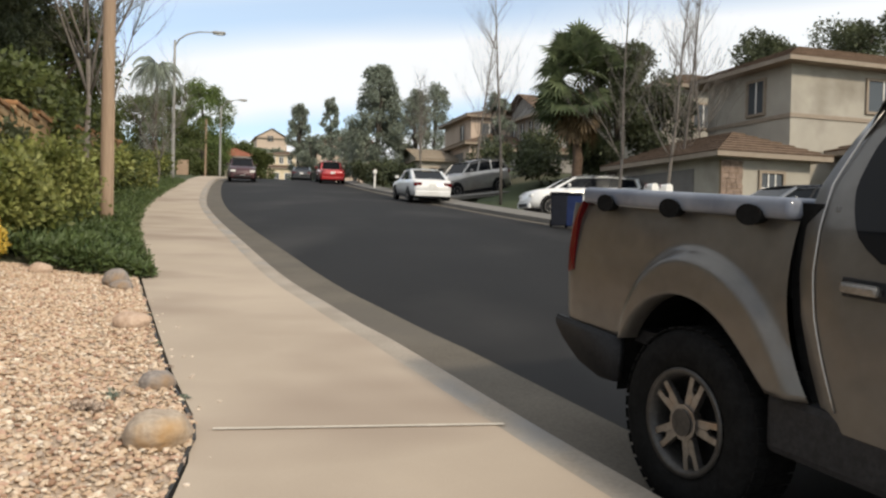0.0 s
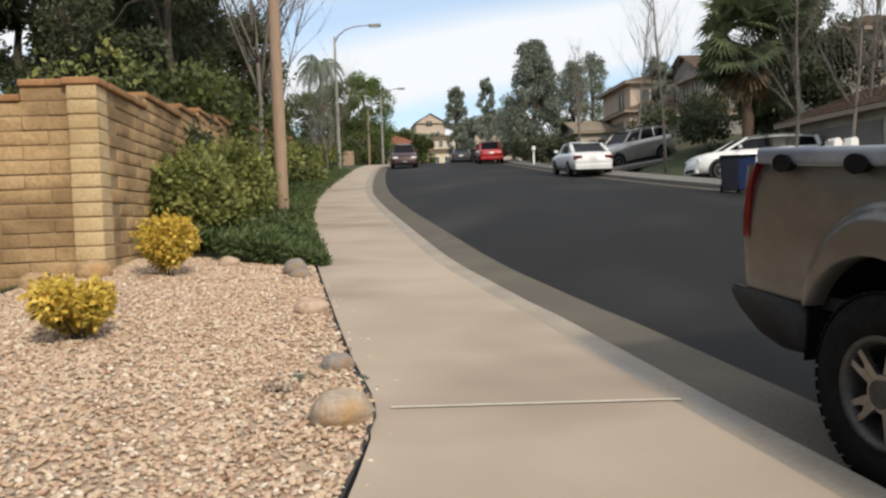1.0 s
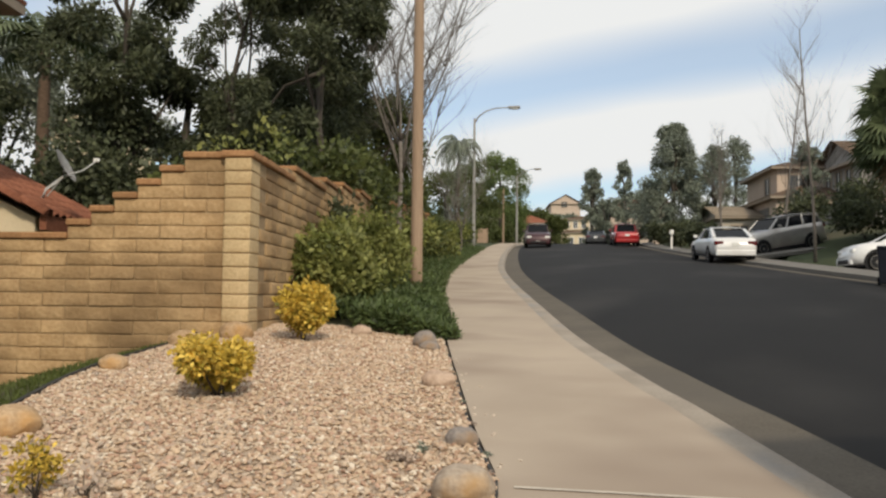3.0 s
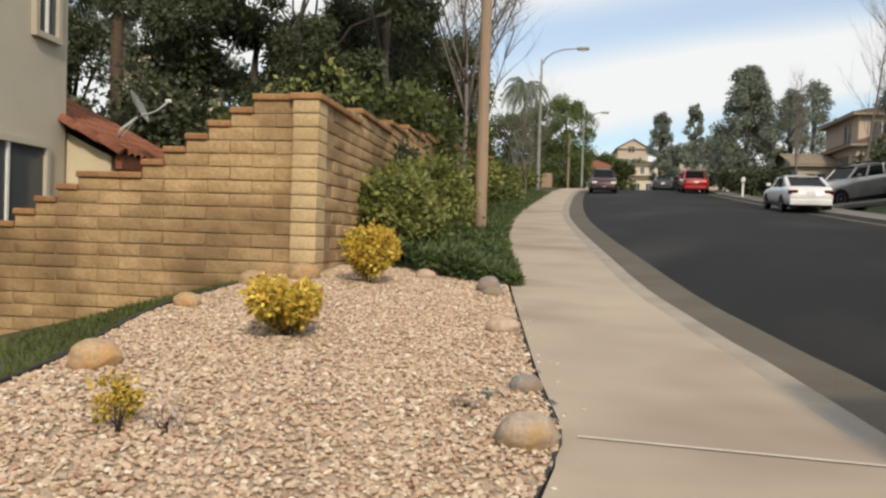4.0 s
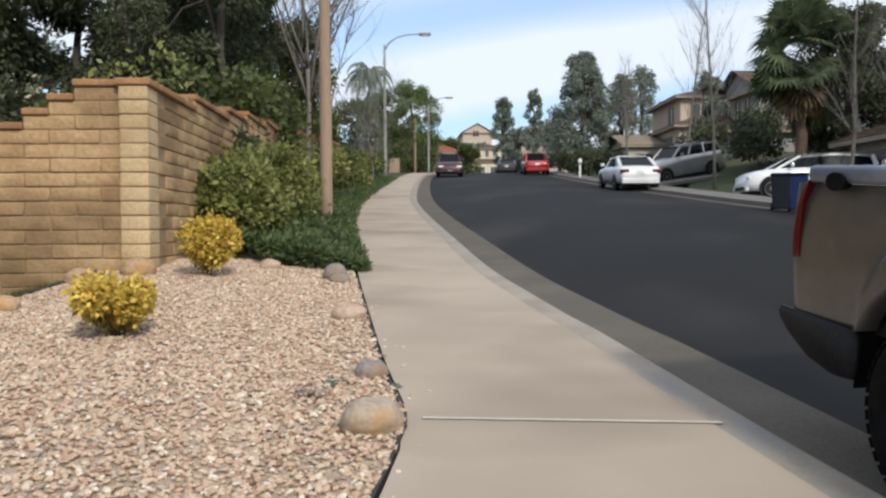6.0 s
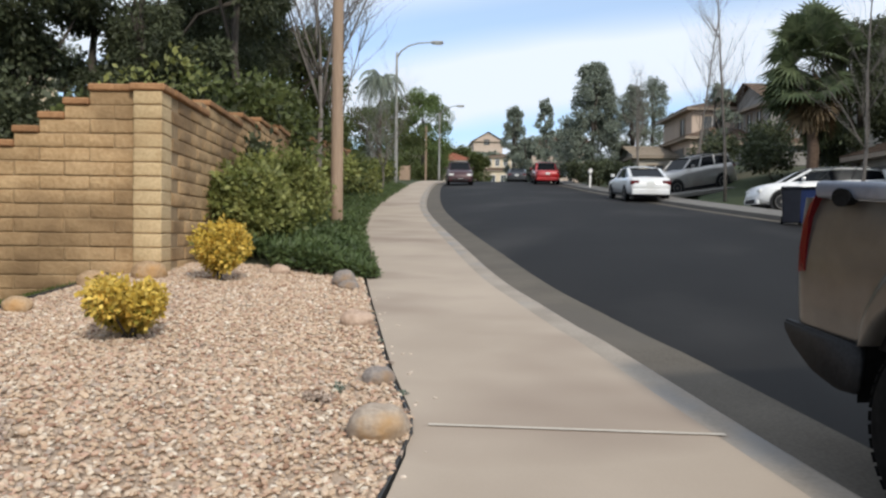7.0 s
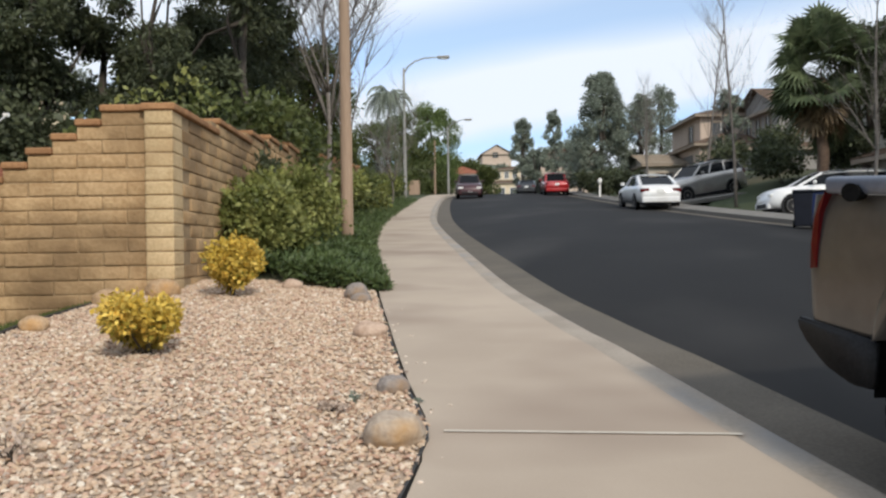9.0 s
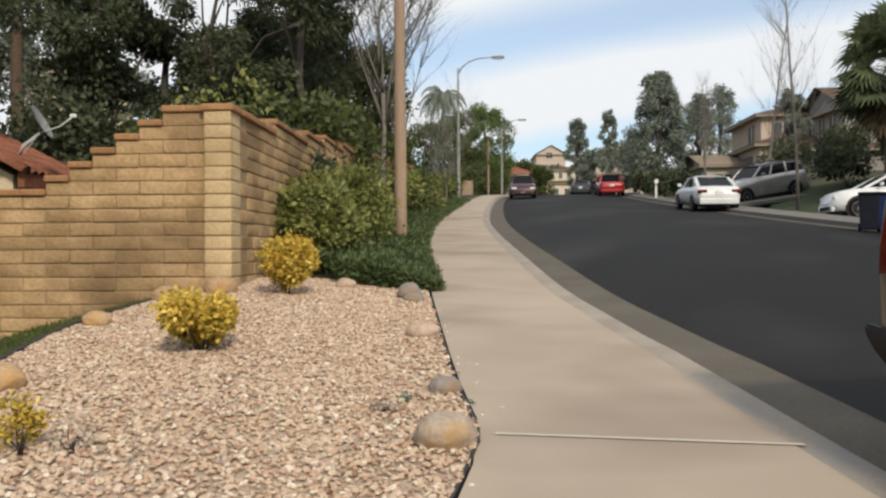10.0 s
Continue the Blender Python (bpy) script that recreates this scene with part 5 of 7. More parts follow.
        # running board and sill
        part("sill", box(2.2, 0.12, 0.22, (1.50, side * (HW - 0.07), 0.40), bevel=0.03), M["black_plastic"], t)
        part("front_fender", box(1.15, 0.08, 0.55, (3.15, side * (HW - 0.03), 0.55), bevel=0.035), M["paint_pewter"], t, smooth=True)
        wheel(t, (0, side * 0.79, 0.385), 0.385, 0.245, side, 0.215)
        wheel(t, (3.2, side * 0.79, 0.385), 0.385, 0.245, side, 0.215)
        part("headlight", box(0.12, 0.28, 0.18, (3.78, side * 0.68, 0.82), bevel=0.03), M["clear_lens"], t)
        part("mirror", box(0.12, 0.22, 0.17, (2.35, side * 1.03, 1.16), bevel=0.04), M["black_plastic"], t)
    # bed cover: a low hard lid with rounded edges
    bm = box(1.275, 1.80, 0.075, (-0.133, 0, 1.238), bevel=0.028, seg=3)
    for v in bm.verts:
        v.co.z += 0.03 * (1 - (v.co.y / 0.92) ** 2) * (v.co.z > 1.27)
    part("bed_cover", bm, M["bed_cover"], t, "pale grey painted hard bed cover", smooth=True)
    part("tailgate", box(0.05, 1.62, 0.60, (-0.915, 0, 0.64), bevel=0.02), M["paint_pewter"], t)
    part("bed_floor", box(1.40, 1.60, 0.06, (-0.15, 0, 0.62)), M["black_plastic"], t)
    bm = box(0.17, 1.72, 0.17, (-0.89, 0, 0.475), bevel=0.05, seg=3)
    for v in bm.verts:
        if v.co.z < 0.56:
            v.co.x += 0.07
    part("rear_bumper", bm, M["black_plastic"], t, "dark plastic rear bumper", smooth=True)
    for s in (-1, 1):
        bm = plate([(-1.0, 0.655), (-0.45, 0.635), (-0.47, 0.43), (-0.60, 0.42), (-0.78, 0.46), (-0.92, 0.54), (-0.985, 0.60)], 0.05)
        bm.transform(Matrix.Translation((0, s * 0.875 - 0.025, 0)))
        bmesh.ops.bevel(bm, geom=bm.edges[:], offset=0.012, segments=2, affect="EDGES")
        part("bumper_end", bm, M["black_plastic"], t, smooth=True)
    part("chassis", box(4.5, 0.9, 0.18, (1.5, 0, 0.34)), M["black_plastic"], t)
    part("axle", cyl(0.05, 0.05, 1.5, (0, 0, 0.385), 10, "Y"), M["black_plastic"], t)
    # roof, screens, bonnet, front
    bm = box(1.60, 1.34, 0.07, (1.50, 0, 1.695), bevel=0.03, seg=3)
    part("roof", bm, M["paint_pewter"], t, smooth=True)
    for nm, a, b in (("rear_window", (0.60, 1.28), (0.74, 1.69)), ("windscreen", (2.95, 1.18), (2.28, 1.70))):
        bm = bmesh.new()
        w0, w1 = 0.80, 0.66
        bm.faces.new([bm.verts.new(p) for p in ((a[0], -w0, a[1]), (a[0], w0, a[1]), (b[0], w1, b[1]), (b[0], -w1, b[1]))])
        part(nm, bm, M["glass"], t)
    part("cab_back", box(0.05, 1.70, 0.75, (0.66, 0, 0.55), bevel=0.02), M["paint_pewter"], t)
    part("bonnet", box(1.15, 1.60, 0.10, (3.25, 0, 1.07), bevel=0.045, seg=3), M["paint_pewter"], t, smooth=True)
    part("front_end", box(0.14, 1.66, 0.62, (3.76, 0, 0.48), bevel=0.05), M["paint_pewter"], t)
    part("grille", box(0.03, 0.95, 0.22, (3.85, 0, 0.76), bevel=0.01), M["black_plastic"], t)
    rake = Matrix.Identity(4)                 # the body leans back a little over its axles
    rake[0][2], rake[0][3] = -0.0745, 0.0745 * 0.385
    for ob in t.children:
        if not ob.name.startswith("wheel") or ob.name.startswith("wheel_liner"):
            ob.data.transform(rake)


pickup()


def lerp_tab(tab, x):
    return float(np.interp(x, [a for a, _ in tab], [b for _, b in tab]))


def car(name, m, label, category, paint_, L, W, top, glass, roof, wheel_x, wr=0.33, bottom=0.28, group="parked cars", rack=False, plate_=True, post=0.025, rear_post=0.085, post_paint=False):
    """A car from its side outline: top is the body's upper line from tail to nose, glass the belt line's two ends, roof the roof's two ends and height."""
    t = empty(name, m, label, category, group)
    hw = W / 2
    n = 36
    bm = bmesh.new()
    rings = []
    x0, x1 = top[0][0], top[-1][0]
    for i in range(n + 1):
        x = x0 + (x1 - x0) * i / n
        e = min(x - x0, x1 - x) / L
        k = 1 - 0.16 * max(0, 1 - e / 0.10) ** 2
        zt = lerp_tab(top, x)
        zb = bottom + 0.12 * max(0, 1 - e / 0.08) ** 2
        w = hw * k
        sec = [(0.0, zb), (w * 0.80, zb), (w * 0.96, zb + 0.08), (w, zb + (zt - zb) * 0.42), (w * 0.985, zb + (zt - zb) * 0.72), (w * 0.93, zt - 0.03), (w * 0.84, zt), (0.0, zt + 0.02)]
        pts = sec + [(-y, z) for y, z in sec[-2:0:-1]]
        rings.append([bm.verts.new((x, y, z)) for y, z in pts])
    for A, B in zip(rings, rings[1:]):
        for k in range(len(A)):
            bm.faces.new((A[k], B[k], B[(k + 1) % len(A)], A[(k + 1) % len(A)]))
    bm.faces.new(rings[0]); bm.faces.new(rings[-1][::-1])
    bmesh.ops.recalc_face_normals(bm, faces=bm.faces[:])
    part("body", bm, M[paint_], t, smooth=True)
    # glasshouse
    g0, g1 = glass
    r0, r1, rh = roof
    bm = bmesh.new()
    low, high = [], []
    for f in range(9):
        x = g0 + (g1 - g0) * f / 8
        low.append((x, lerp_tab(top, x) - 0.02))
        high.append(r0 + (r1 - r0) * f / 8)
    wl_, wr_ = hw * 0.90, hw * 0.72
    rows = []
    for s in (-1, 1):
        rows.append([bm.verts.new((x, s * wl_ * (1 - 0.10 * (abs(f - 4) / 4) ** 3), z)) for f, (x, z) in enumerate(low)])
        rows.append([bm.verts.new((x, s * wr_, rh - 0.03 - 0.07 * (abs(f - 4) / 4) ** 2)) for f, x in enumerate(high)])
    for f in range(8):
        bm.faces.new((rows[0][f], rows[0][f + 1], rows[1][f + 1], rows[1][f]))
        bm.faces.new((rows[2][f], rows[3][f], rows[3][f + 1], rows[2][f + 1]))
    bm.faces.new((rows[0][0], rows[1][0], rows[3][0], rows[2][0])); bm.faces.new((rows[0][8], rows[2][8], rows[3][8], rows[1][8]))
    part("glasshouse", bm, M["glass"], t, "dark window glass")
    bm = bmesh.new()
    rr = []
    for f in range(9):
        x = r0 - 0.03 + (r1 - r0 + 0.06) * f / 8
        z = rh - 0.035 - 0.07 * (abs(f - 4) / 4) ** 2
        rr.append([bm.verts.new((x, y, z + dz)) for y, dz in ((-wr_ - 0.045, -0.105), (-wr_ - 0.02, -0.04), (-wr_ * 0.9, 0.02), (0, 0.05), (wr_ * 0.9, 0.02), (wr_ + 0.02, -0.04), (wr_ + 0.045, -0.105))])
    for A, B in zip(rr, rr[1:]):
        for k in range(6):
            bm.faces.new((A[k], B[k], B[k + 1], A[k + 1]))
    bmesh.ops.solidify(bm, geom=bm.faces[:], thickness=0.02)
    part("roof", bm, M[paint_], t, smooth=True)
    for f in (0, 3, 5.6, 8):
        for s in (-1, 1):
            a = Vector((g0 + (g1 - g0) * f / 8, s * (wl_ * (1 - 0.10 * (abs(f - 4) / 4) ** 3) + 0.004), lerp_tab(top, g0 + (g1 - g0) * f / 8) - 0.02))
            b = Vector((r0 + (r1 - r0) * f / 8, s * (wr_ + 0.004), rh - 0.07 - 0.07 * (abs(f - 4) / 4) ** 2))
            part("pillar", tube([a, b], [rear_post if f == 0 else 0.05 if f == 8 else post] * 2, 6), M[paint_] if f in (0, 8) or post_paint else M["black_plastic"], t)
    for wx in wheel_x:
        for s in (-1, 1):
            bm = bmesh.new()
            cyl(wr + 0.06, wr + 0.06, 0.03, (wx, s * (hw - 0.012), wr + 0.01), 24, "Y", bm)
            part("wheel_arch", bm, M["black_plastic"], t)
            wheel(t, (wx, s * (hw - 0.09), wr), wr, 0.21, s, wr * 0.64, detail=False)
    for s in (-1, 1):
        zt = lerp_tab(top, x0 + 0.1)
        part("tail_lamp", box(0.16, 0.34, 0.17, (x0 + 0.10, s * hw * 0.72, zt - 0.27), bevel=0.03), M["red_lens"], t)
        zf = lerp_tab(top, x1 - 0.15)
        part("headlight", box(0.30, 0.36, 0.14, (x1 - 0.20, s * hw * 0.70, zf - 0.20), bevel=0.04), M["clear_lens"], t)
        gx = g0 + (g1 - g0) * 0.86
        part("mirror", box(0.10, 0.18, 0.13, (gx, s * (hw + 0.06), lerp_tab(top, gx) + 0.02), bevel=0.04), M[paint_], t)
        part("sill", box(L * 0.6, 0.06, 0.10, ((wheel_x[0] + wheel_x[1]) / 2, s * (hw - 0.04), bottom - 0.04), bevel=0.02), M["black_plastic"], t)
    part("grille", box(0.05, W * 0.45, 0.13, (x1 - 0.012, 0, lerp_tab(top, x1) - 0.24), bevel=0.01), M["black_plastic"], t)
    part("lower_grille", box(0.05, W * 0.62, 0.16, (x1 + 0.01, 0, bottom + 0.05), bevel=0.02), M["black_plastic"], t)
    part("rear_bumper", box(0.12, W * 0.86, 0.22, (x0 + 0.02, 0, bottom + 0.04), bevel=0.04), M[paint_], t)
    part("front_bumper", box(0.12, W * 0.84, 0.22, (x1 - 0.03, 0, bottom + 0.02), bevel=0.04), M[paint_], t)
    if plate_:
        part("number_plate", box(0.02, 0.31, 0.15, (x0 - 0.012, 0, lerp_tab(top, x0 + .05) - 0.30)), M["plate"], t)
        part("number_plate", box(0.02, 0.31, 0.13, (x1 + 0.02, 0, bottom + 0.10)), M["plate"], t)
    part("underbody", box(L * 0.9, W * 0.8, 0.12, ((x0 + x1) / 2, 0, bottom - 0.06)), M["black_plastic"], t)
    if rack:
        for s in (-1, 1):
            part("roof_rail", tube([(r0 + 0.1, s * wr_ * 0.9, rh), (r0 + 0.2, s * wr_ * 0.9, rh + 0.07), (r1 - 0.3, s * wr_ * 0.9, rh + 0.07), (r1 - 0.2, s * wr_ * 0.9, rh)], 0.018, 5), M["black_plastic"], t)
    return t


def on_street(x, y, nose_yaw, z=None, tilt=None, dz=-0.118):
    """A pose on the street: the nose looks along that yaw, the floor follows the slope."""
    f = Vector((-math.sin(radians(nose_yaw)), math.cos(radians(nose_yaw))))
    g = (street_z(x + f.x, y + f.y) - street_z(x - f.x, y - f.y)) / 2
    tilt = -math.degrees(math.atan(g)) if tilt is None else tilt
    return pose(x, y, street_z(x, y) + dz if z is None else z, 0, tilt, nose_yaw + 90)


SEDAN = [(-2.25, 0.72), (-2.2, 0.98), (-1.6, 1.02), (-1.0, 0.98), (0.9, 0.94), (1.6, 0.84), (2.1, 0.72), (2.22, 0.55)]
CUV = [(-2.35, 0.75), (-2.28, 1.18), (-1.0, 1.17), (0.8, 1.12), (1.2, 1.10), (1.7, 1.06), (2.05, 0.99), (2.25, 0.86), (2.33, 0.6)]
SUV = [(-2.4, 0.8), (-2.36, 1.27), (-1.0, 1.27), (0.75, 1.25), (1.0, 1.17), (2.1, 1.08), (2.38, 0.88), (2.42, 0.62)]
car("sedan", on_street(-0.66, 35.3, 14.5), "white four-door sedan parked at the far curb", "car", "paint_white", 4.47, 1.76, SEDAN, (-1.75, 1.05), (-0.95, 0.25, 1.44), (-1.38, 1.33), 0.31)
car("suv", on_street(-13.85, 57.4, 195.5), "dark maroon sport utility facing down the hill", "car", "paint_maroon", 4.6, 1.84, CUV, (-2.2, 1.0), (-1.95, 0.30, 1.70), (-1.35, 1.35), 0.35, rack=True)
car("crossover", on_street(CUV_X, CUV_Y, 100, z=CUV_Z, tilt=0.5) @ Matrix.Scale(0.93, 4), "white crossover with dark windows parked on a driveway", "car", "paint_white", 4.67, 1.87, CUV, (-2.22, 1.28), (-2.10, 0.42, 1.67), (-1.35, 1.50), 0.38, rear_post=0.10)
car("suv", on_street(SIL_X, SIL_Y, 128, z=SIL_Z, tilt=9.0) @ Matrix.Scale(0.93, 4), "silver sport utility nosing down a steep driveway", "car", "paint_silver", 4.8, 1.88, SUV, (-2.2, 0.85), (-2.0, 0.25, 1.82), (-1.4, 1.45), 0.38, rack=True, post=0.05, rear_post=0.11, post_paint=True)
car("pickup", on_street(-8.1, 61.5, 13), "bright red pickup truck parked by the far curb", "car", "paint_red", 4.7, 1.86, [(-2.35, 0.9), (-2.3, 1.06), (-0.9, 1.06), (0.7, 1.06), (1.0, 1.03), (2.1, 0.96), (2.35, 0.7)], (-0.95, 0.9), (-0.8, 0.25, 1.68), (-1.45, 1.45), 0.37)
car("sedan", on_street(-12.2, 73.5, 8), "black sedan parked further up the street", "car", "paint_black", 4.6, 1.8, SEDAN, (-1.75, 1.05), (-0.95, 0.25, 1.44), (-1.38, 1.33), 0.32)
car("sedan", on_street(-10.2, 74.5, 8), "dark blue car parked at the top of the street", "car", "paint_blue", 4.6, 1.8, SEDAN, (-1.75, 1.05), (-0.95, 0.25, 1.44), (-1.38, 1.33), 0.32)
car("crossover", on_street(9.4, 21.2, 105, z=lot_z(9.4, 21.2)), "dark blue-grey crossover in front of the garage", "car", "paint_blue", 4.6, 1.84, CUV, (-2.2, 1.05), (-1.85, 0.30, 1.64), (-1.40, 1.40), 0.36)


def wheelie_bin(x, y, yaw, paint_, lid, label):
    t = empty("wheelie_bin", pose(x, y, street_z(x, y) - 0.115, 0, 0, yaw), label, "waste bin", "wheeled bins at the curb")
    bm = box(0.46, 0.52, 0.82, (0, 0, 0.05), bevel=0.03)
    for v in bm.verts:
        f = 0.82 + 0.18 * v.co.z
        v.co.x *= f; v.co.y *= f
    part("body", bm, M[paint_], t)
    bm = box(0.48, 0.58, 0.06, (0, 0, 0.865), bevel=0.025)
    for v in bm.verts:
        v.co.z += 0.05 * (1 - (v.co.y / 0.29) ** 2)
    part("lid", bm, M[lid], t)
    part("handle", cyl(0.018, 0.018, 0.4, (0, 0.30, 0.87), 8, "X"), M[lid], t)
    for s in (-1, 1):
        part("wheel", cyl(0.11, 0.11, 0.06, (s * 0.20, 0.24, 0.11), 14, "X"), M["rubber_and_shade"], t)


wheelie_bin(3.30, 21.25, -8, "dark_plastic", "dark_plastic", "dark grey wheeled bin standing in the gutter")
wheelie_bin(3.70, 21.20, -10, "blue_plastic", "dark_plastic", "blue wheeled recycling bin with a dark lid")

# ---- houses ----
def slope(bm, a, b, c, d, rows, thick=0.06):
    """A tiled roof slope: eave from a to b, ridge from d to c, laid in overlapping courses."""
    a, b, c, d = map(Vector, (a, b, c, d))
    n = (b - a).cross(d - a if (d - a).length > 0.01 else c - a).normalized()
    if n.z < 0:
        n = -n
    lo, hi = n * thick, n * 0.012
    last = [bm.verts.new(a), bm.verts.new(b)]
    for r in range(rows):
        f0, f1 = r / rows, (r + 1) / rows
        vs = [bm.verts.new(p) for p in (a.lerp(d, f0) + lo, b.lerp(c, f0) + lo, b.lerp(c, f1) + hi, a.lerp(d, f1) + hi)]
        bm.faces.new((last[0], last[1], vs[1], vs[0]))
        bm.faces.new(vs)
        last = [vs[3], vs[2]]
    return bm


def roof_on(parent, x0, x1, y0, y1, z, kind, rise, over, tile, fascia, rows=8):
    X0, X1, Y0, Y1 = x0 - over, x1 + over, y0 - over, y1 + over
    bm = bmesh.new()
    lx, ly = X1 - X0, Y1 - Y0
    zt = z + rise
    if kind == "hip":
        k = min(lx, ly) / 2
        if lx >= ly:
            r0, r1 = (X0 + k, (Y0 + Y1) / 2, zt), (X1 - k, (Y0 + Y1) / 2, zt)
            sl = [((X0, Y0, z), (X1, Y0, z), r1, r0), ((X1, Y1, z), (X0, Y1, z), r0, r1), ((X0, Y1, z), (X0, Y0, z), r0, r0), ((X1, Y0, z), (X1, Y1, z), r1, r1)]
        else:
            r0, r1 = ((X0 + X1) / 2, Y0 + k, zt), ((X0 + X1) / 2, Y1 - k, zt)
            sl = [((X0, Y1, z), (X0, Y0, z), r0, r1), ((X1, Y0, z), (X1, Y1, z), r1, r0), ((X0, Y0, z), (X1, Y0, z), r0, r0), ((X1, Y1, z), (X0, Y1, z), r1, r1)]
    elif kind == "gable_x":         # the ridge runs along x
        ym = (Y0 + Y1) / 2
        sl = [((X0, Y0, z), (X1, Y0, z), (X1, ym, zt), (X0, ym, zt)), ((X1, Y1, z), (X0, Y1, z), (X0, ym, zt), (X1, ym, zt))]
    else:
        xm = (X0 + X1) / 2
        sl = [((X0, Y1, z), (X0, Y0, z), (xm, Y0, zt), (xm, Y1, zt)), ((X1, Y0, z), (X1, Y1, z), (xm, Y1, zt), (xm, Y0, zt))]
    bm = box(lx - 0.02, ly - 0.02, 0.16, ((X0 + X1) / 2, (Y0 + Y1) / 2, z - 0.16), bm=bm)
    r = part("roof", bm, fascia, parent)              # boxed eaves, with the tiled slopes on them
    for s in sl:
        part("slope", slope(bmesh.new(), *s, rows), tile, r)
    if kind.startswith("gable"):
        both = []
        for e in (0, 1):
            bm = bmesh.new()
            both.append(bm)
            if kind == "gable_x":
                x = (x0 + 0.02, x1 - 0.02)[e]
                bm.faces.new([bm.verts.new(p) for p in ((x, y0, z), (x, y1, z), (x, (y0 + y1) / 2, zt - 0.10))])
            else:
                y = (y0 + 0.02, y1 - 0.02)[e]
                bm.faces.new([bm.verts.new(p) for p in ((x0, y, z), (x1, y, z), ((x0 + x1) / 2, y, zt - 0.10))])
        return r, both
    return r, ()


def opening(parent, face, vol, along, zc, w, h, kind, fr):
    """A window, door or garage door on a face: f (low y), b (high y), l (low x), r (high x)."""
    x0, x1, y0, y1 = vol[:4]
    if face == "f":
        m = pose(along, y0, zc)
    elif face == "b":
        m = pose(along, y1, zc, 0, 0, 180)
    elif face == "l":
        m = pose(x0, along, zc, 0, 0, -90)
    else:
        m = pose(x1, along, zc, 0, 0, 90)
    if kind == "garage":
        o = part("garage_door", box(w, 0.05, h, (0, -0.005, -h / 2), bevel=0.01), M["garage"], parent, m=m)
        for k in range(4):
            part("panel", box(w - 0.08, 0.03, h / 4 - 0.04, (0, -0.025, -h / 2 + k * h / 4 + 0.02), bevel=0.012), M["garage"], o)
        return
    o = part("door" if kind == "door" else "window", box(w, 0.03, h, (0, -0.004, -h / 2)), M["pane"] if kind != "door" else M["wood_dark"], parent, m=m)
    t = 0.09
    bm = bmesh.new()
    box(w + 2 * t, 0.10, t, (0, -0.03, h / 2), bm=bm); box(w + 2 * t, 0.12, t, (0, -0.03, -h / 2 - t), bm=bm)
    box(t, 0.10, h, (-w / 2 - t / 2, -0.03, -h / 2), bm=bm); box(t, 0.10, h, (w / 2 + t / 2, -0.03, -h / 2), bm=bm)
    part("frame", bm, fr, o)
    if kind == "window":
        bm = bmesh.new()
        box(0.05, 0.06, h, (0, -0.02, -h / 2), bm=bm)
        part("mullion", bm, M["white_trim"], o)
    if kind == "grid":
        bm = bmesh.new()
        for k in range(1, 3):
            box(0.04, 0.06, h, (-w / 2 + k * w / 3, -0.02, -h / 2), bm=bm)
        for k in range(1, 3):
            box(w, 0.05, 0.04, (0, -0.02, -h / 2 + k * h / 3), bm=bm)
        part("mullion", bm, M["white_trim"], o)


def house(x, y, yaw, z, label, wall, tile, vols, openings=(), fascia=None, trim=None, bands=(), group="houses across the street", rows=8):
    """vols: x0, x1, y0, y1, z0, z1, roof kind, rise, overhang in the house's own frame."""
    t = empty("house", pose(x, y, z, 0, 0, yaw), label, "house", group)
    fascia, trim = fascia or M["fascia"], trim or M["fascia"]
    for v in vols:
        x0, x1, y0, y1, z0, z1, kind, rise, over = v
        w = part("wall", box(x1 - x0, y1 - y0, z1 - z0, ((x0 + x1) / 2, (y0 + y1) / 2, z0)), wall, t)
        r, gable = roof_on(t, x0, x1, y0, y1, z1, kind, rise, over, tile, fascia, rows)
        for g in gable:
            part("gable", g, wall, t)
    for vi, face, along, zc, w, h, kind in openings:
        opening(t, face, vols[vi], along, zc, w, h, kind, trim)
    for vi, zb in bands:
        x0, x1, y0, y1 = vols[vi][:4]
        part("band", box(x1 - x0 + 0.08, y1 - y0 + 0.08, 0.14, ((x0 + x1) / 2, (y0 + y1) / 2, zb)), trim, t)
    return t


# two-storey house with a low garage wing
hA = house(12.14, 27.41, 17, 1.55, "two-storey beige stucco house with a tiled garage wing", M["stucco_taupe"], M["tile_brown"],
           [(0, 11, 0, 4.6, 0, 6.05, "hip", 1.1, 0.55), (-3.5, 0, -1.0, 5.5, 0, 2.55, "hip", 0.95, 0.5), (2.0, 12, -4.5, -0.6, 0, 2.9, "hip", 1.0, 0.55)],
           [(0, "l", 1.75, 4.95, 0.85, 1.15, "window"), (0, "f", 4.0, 5.0, 1.4, 1.1, "window"), (1, "f", -1.55, 1.2, 0.85, 1.5, "grid"), (1, "l", 2.6, 1.08, 4.4, 2.1, "garage"), (2, "l", -2.6, 1.3, 1.2, 1.2, "window")],
           bands=[(0, 4.05)], trim=M["fascia"])
veneer = part("pier", box(0.82, 0.06, 2.3, (-3.125, -1.02, 0)), M["mortar"], hA, "brown ledgestone corner pier")
rs_ = np.random.RandomState(3)
zz = 0.0
while zz < 2.3:
    hh = rs_.uniform(0.12, 0.2)
    xx = -3.54
    while xx < -2.75:
        ww = min(rs_.uniform(0.18, 0.34), -2.70 - xx)
        if ww < 0.06:
            break
        part("stone", box(ww - 0.015, 0.10 + 0.02 * rs_.rand(), hh - 0.015, (xx + ww / 2, -1.03, zz)), M["stone_veneer"], veneer)
        xx += ww
    zz += hh
